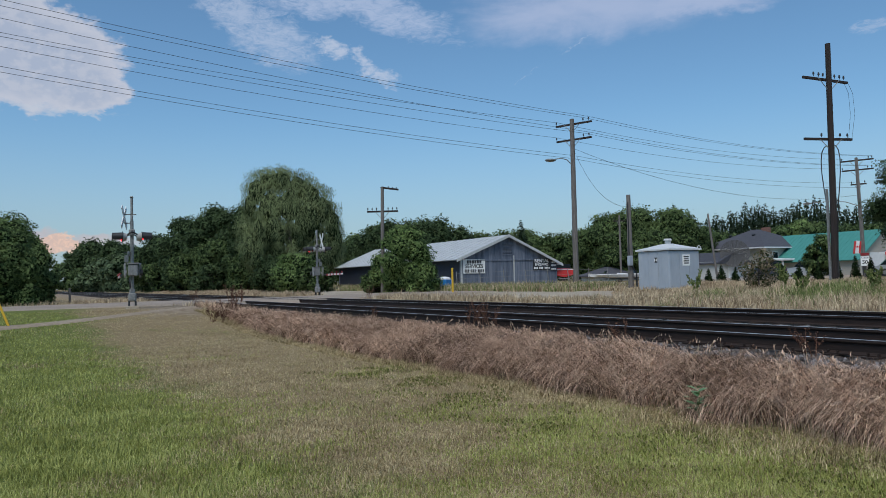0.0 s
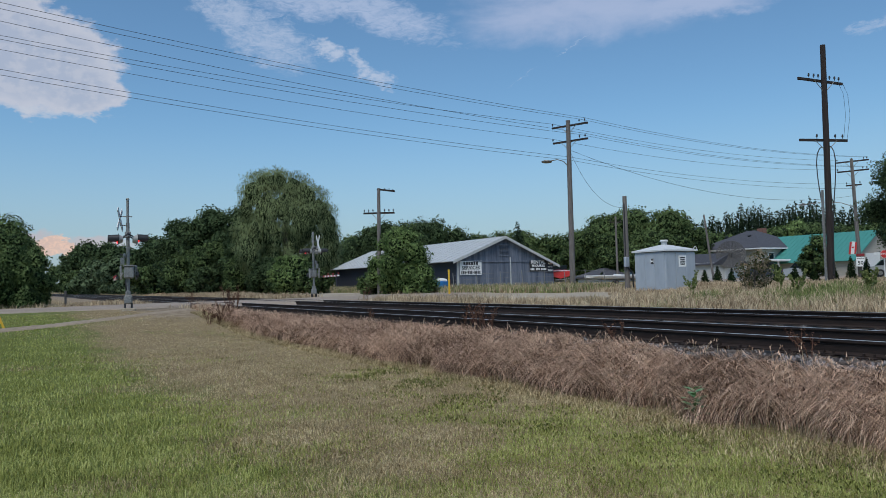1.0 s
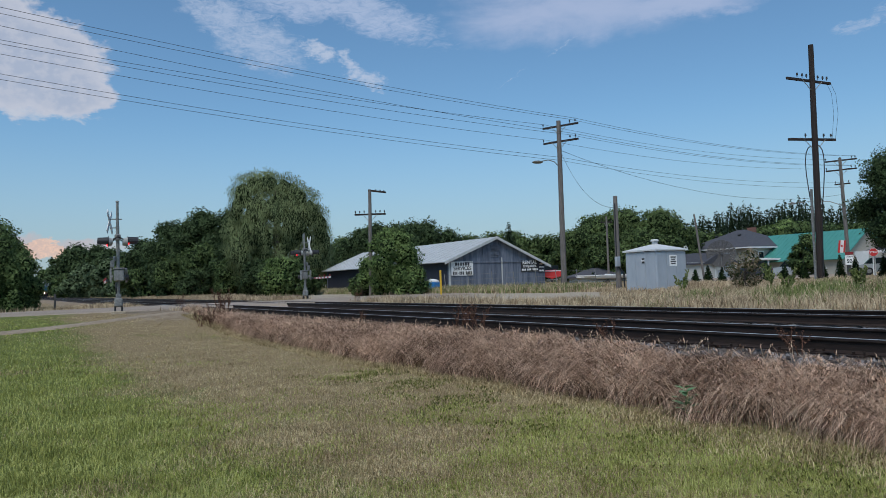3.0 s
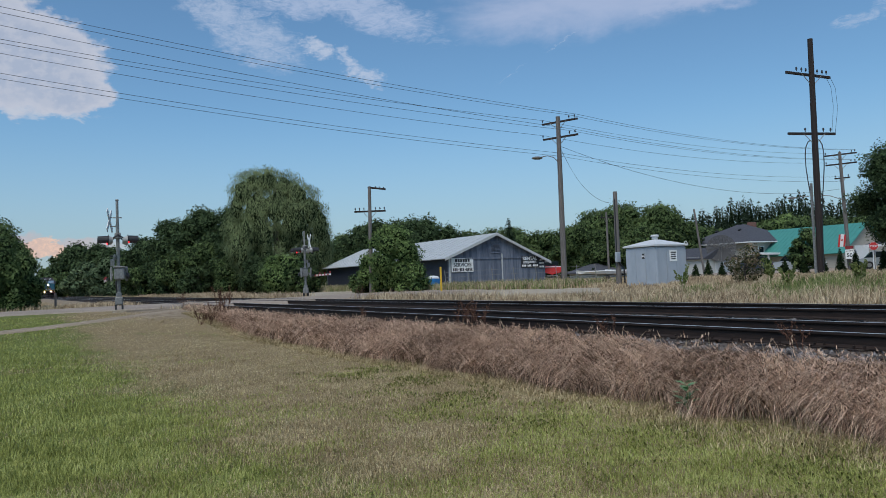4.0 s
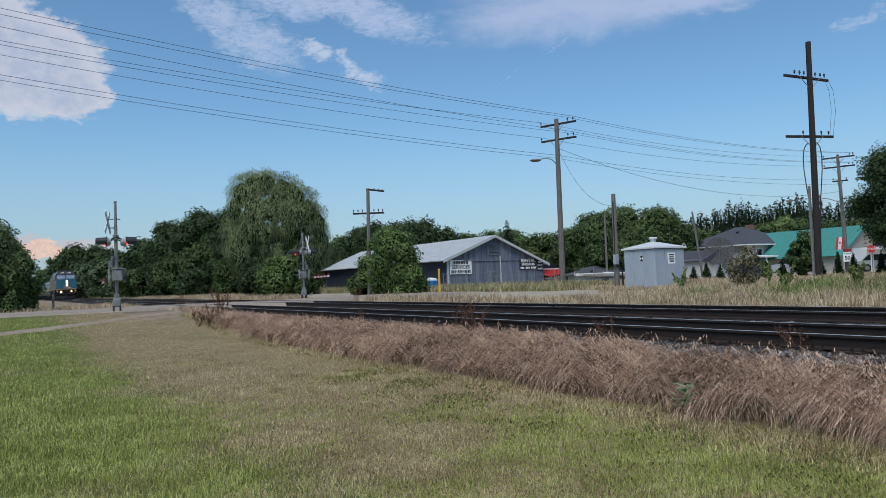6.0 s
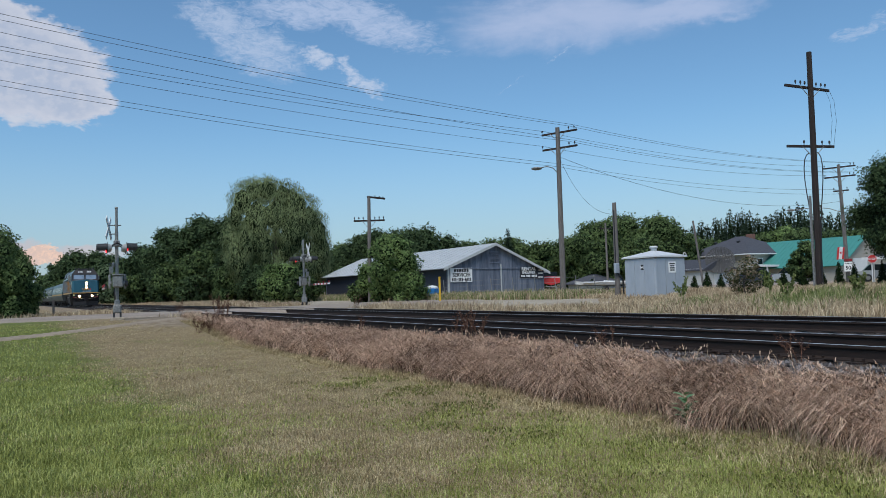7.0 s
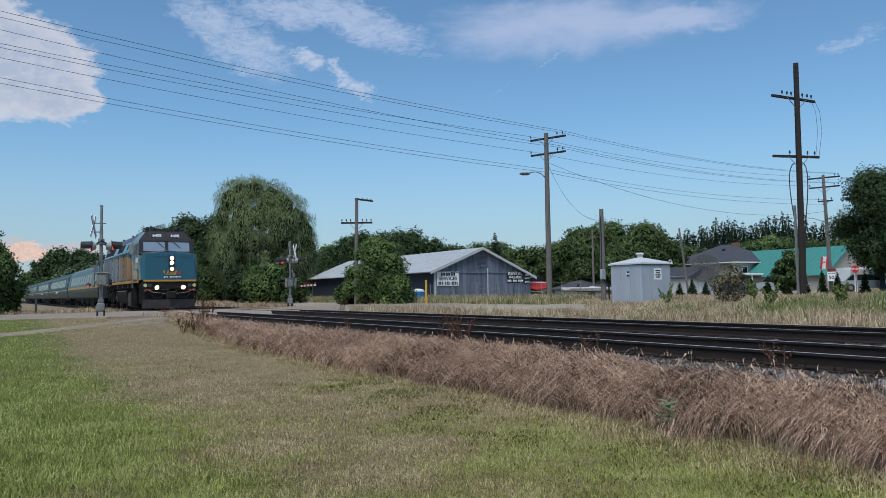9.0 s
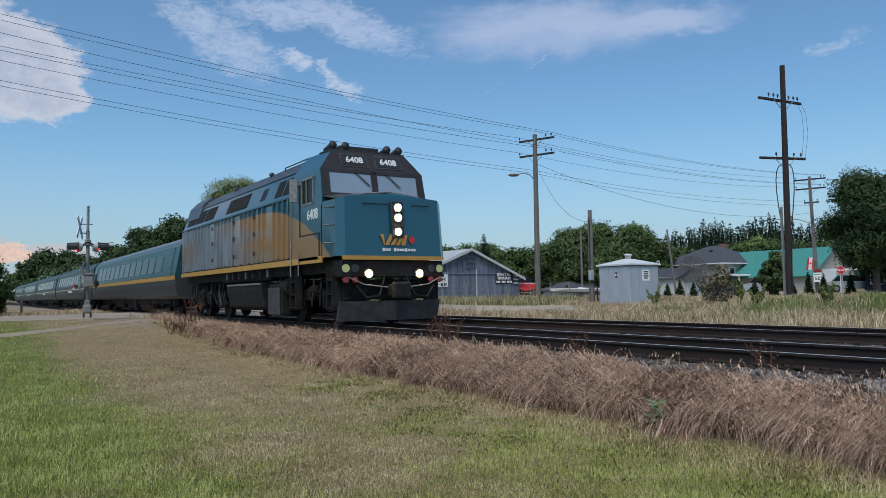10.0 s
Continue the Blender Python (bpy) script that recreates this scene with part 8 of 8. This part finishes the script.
def build_weeds():
    for i, (x, y, h, n) in enumerate([(-27.6, 6.75, 1.5, 9), (-27.2, 6.9, 1.3, 7), (-28.0, 6.6, 0.8, 5), (-27.0, 5.9, 0.5, 7), (-26.7, 6.2, 0.45, 6), (-37.0, 7.3, 0.9, 5), (-36.2, 15.9, 0.9, 5), (-12.5, 7.85, 0.62, 5), (-12.1, 7.9, 0.55, 4), (-12.9, 7.8, 0.5, 4), (-8.6, 7.9, 0.4, 3), (-5.5, 7.95, 0.38, 3), (-17.5, 7.8, 0.45, 3)]):
        weed("dock_weed", x, y, h, n, "red-brown dried dock weed by the track", seed=50 + i)
    for i, (x, y, h) in enumerate([(-20.0, 22.0, 1.2), (-15.2, 21.5, 1.1), (-13.5, 22.5, 1.2), (-17.0, 23.0, 1.3), (-12.0, 24.0, 1.3)]):
        weed("tall_weed", x, y, h * 0.85, 6, "tall green-brown weed in the verge", "verge_green", 80 + i, 0.4, 0.09)
    # milkweed-like plant in the bank
    p = thing("leafy_plant", -5.85, 6.42, -0.02, label="single fresh green leafy plant at the bank", category="plant")
    part("stem", tube(B(), (0, 0, -0.05), (0.02, 0.0, 0.36), 0.01, 0.006, 6), M["verge_green"], p)
    for i in range(14):
        a = i * 2.4
        z0 = 0.08 + 0.023 * i
        ln = 0.2 - 0.006 * i
        c, s = math.cos(a), math.sin(a)
        bm = B()
        prof = [(0.0, 0.008), (0.3, 0.034), (0.6, 0.038), (0.85, 0.022), (1.0, 0.001)]
        L_, R_ = [], []
        for q, w in prof:
            r, zz = q * ln, z0 + ln * (0.75 * q - 0.45 * q * q)
            L_.append(bm.verts.new((c * r - s * w, s * r + c * w, zz + 0.008)))
            R_.append(bm.verts.new((c * r + s * w, s * r - c * w, zz + 0.008)))
        for j in range(4):
            bm.faces.new((L_[j], L_[j + 1], R_[j + 1], R_[j]))
        part("leaf", bm, M["plant_leaf"], p)


build_lawn()
build_bank()
build_verge()
build_weeds()


# ---- what moves ----
# nose of the train along the line: it slows a little on its way in
RUN = [(0.0, -329.0), (2.5, -248.5), (5.0, -167.3), (7.5, -88.1), (8.0, -73.2), (8.5, -58.8), (9.0, -44.6), (9.5, -30.6), (10.0, -16.65)]


def motions():
    """The train runs in."""
    def along(thing_, back):
        walk(thing_, [(t, pose(x - back, TRACK_Y, RAIL_Z)) for t, x in RUN])
    along(loco, 0.0)
    for k, c in enumerate(cars):
        along(c, LEN + 0.95 + k * 26.05)


motions()
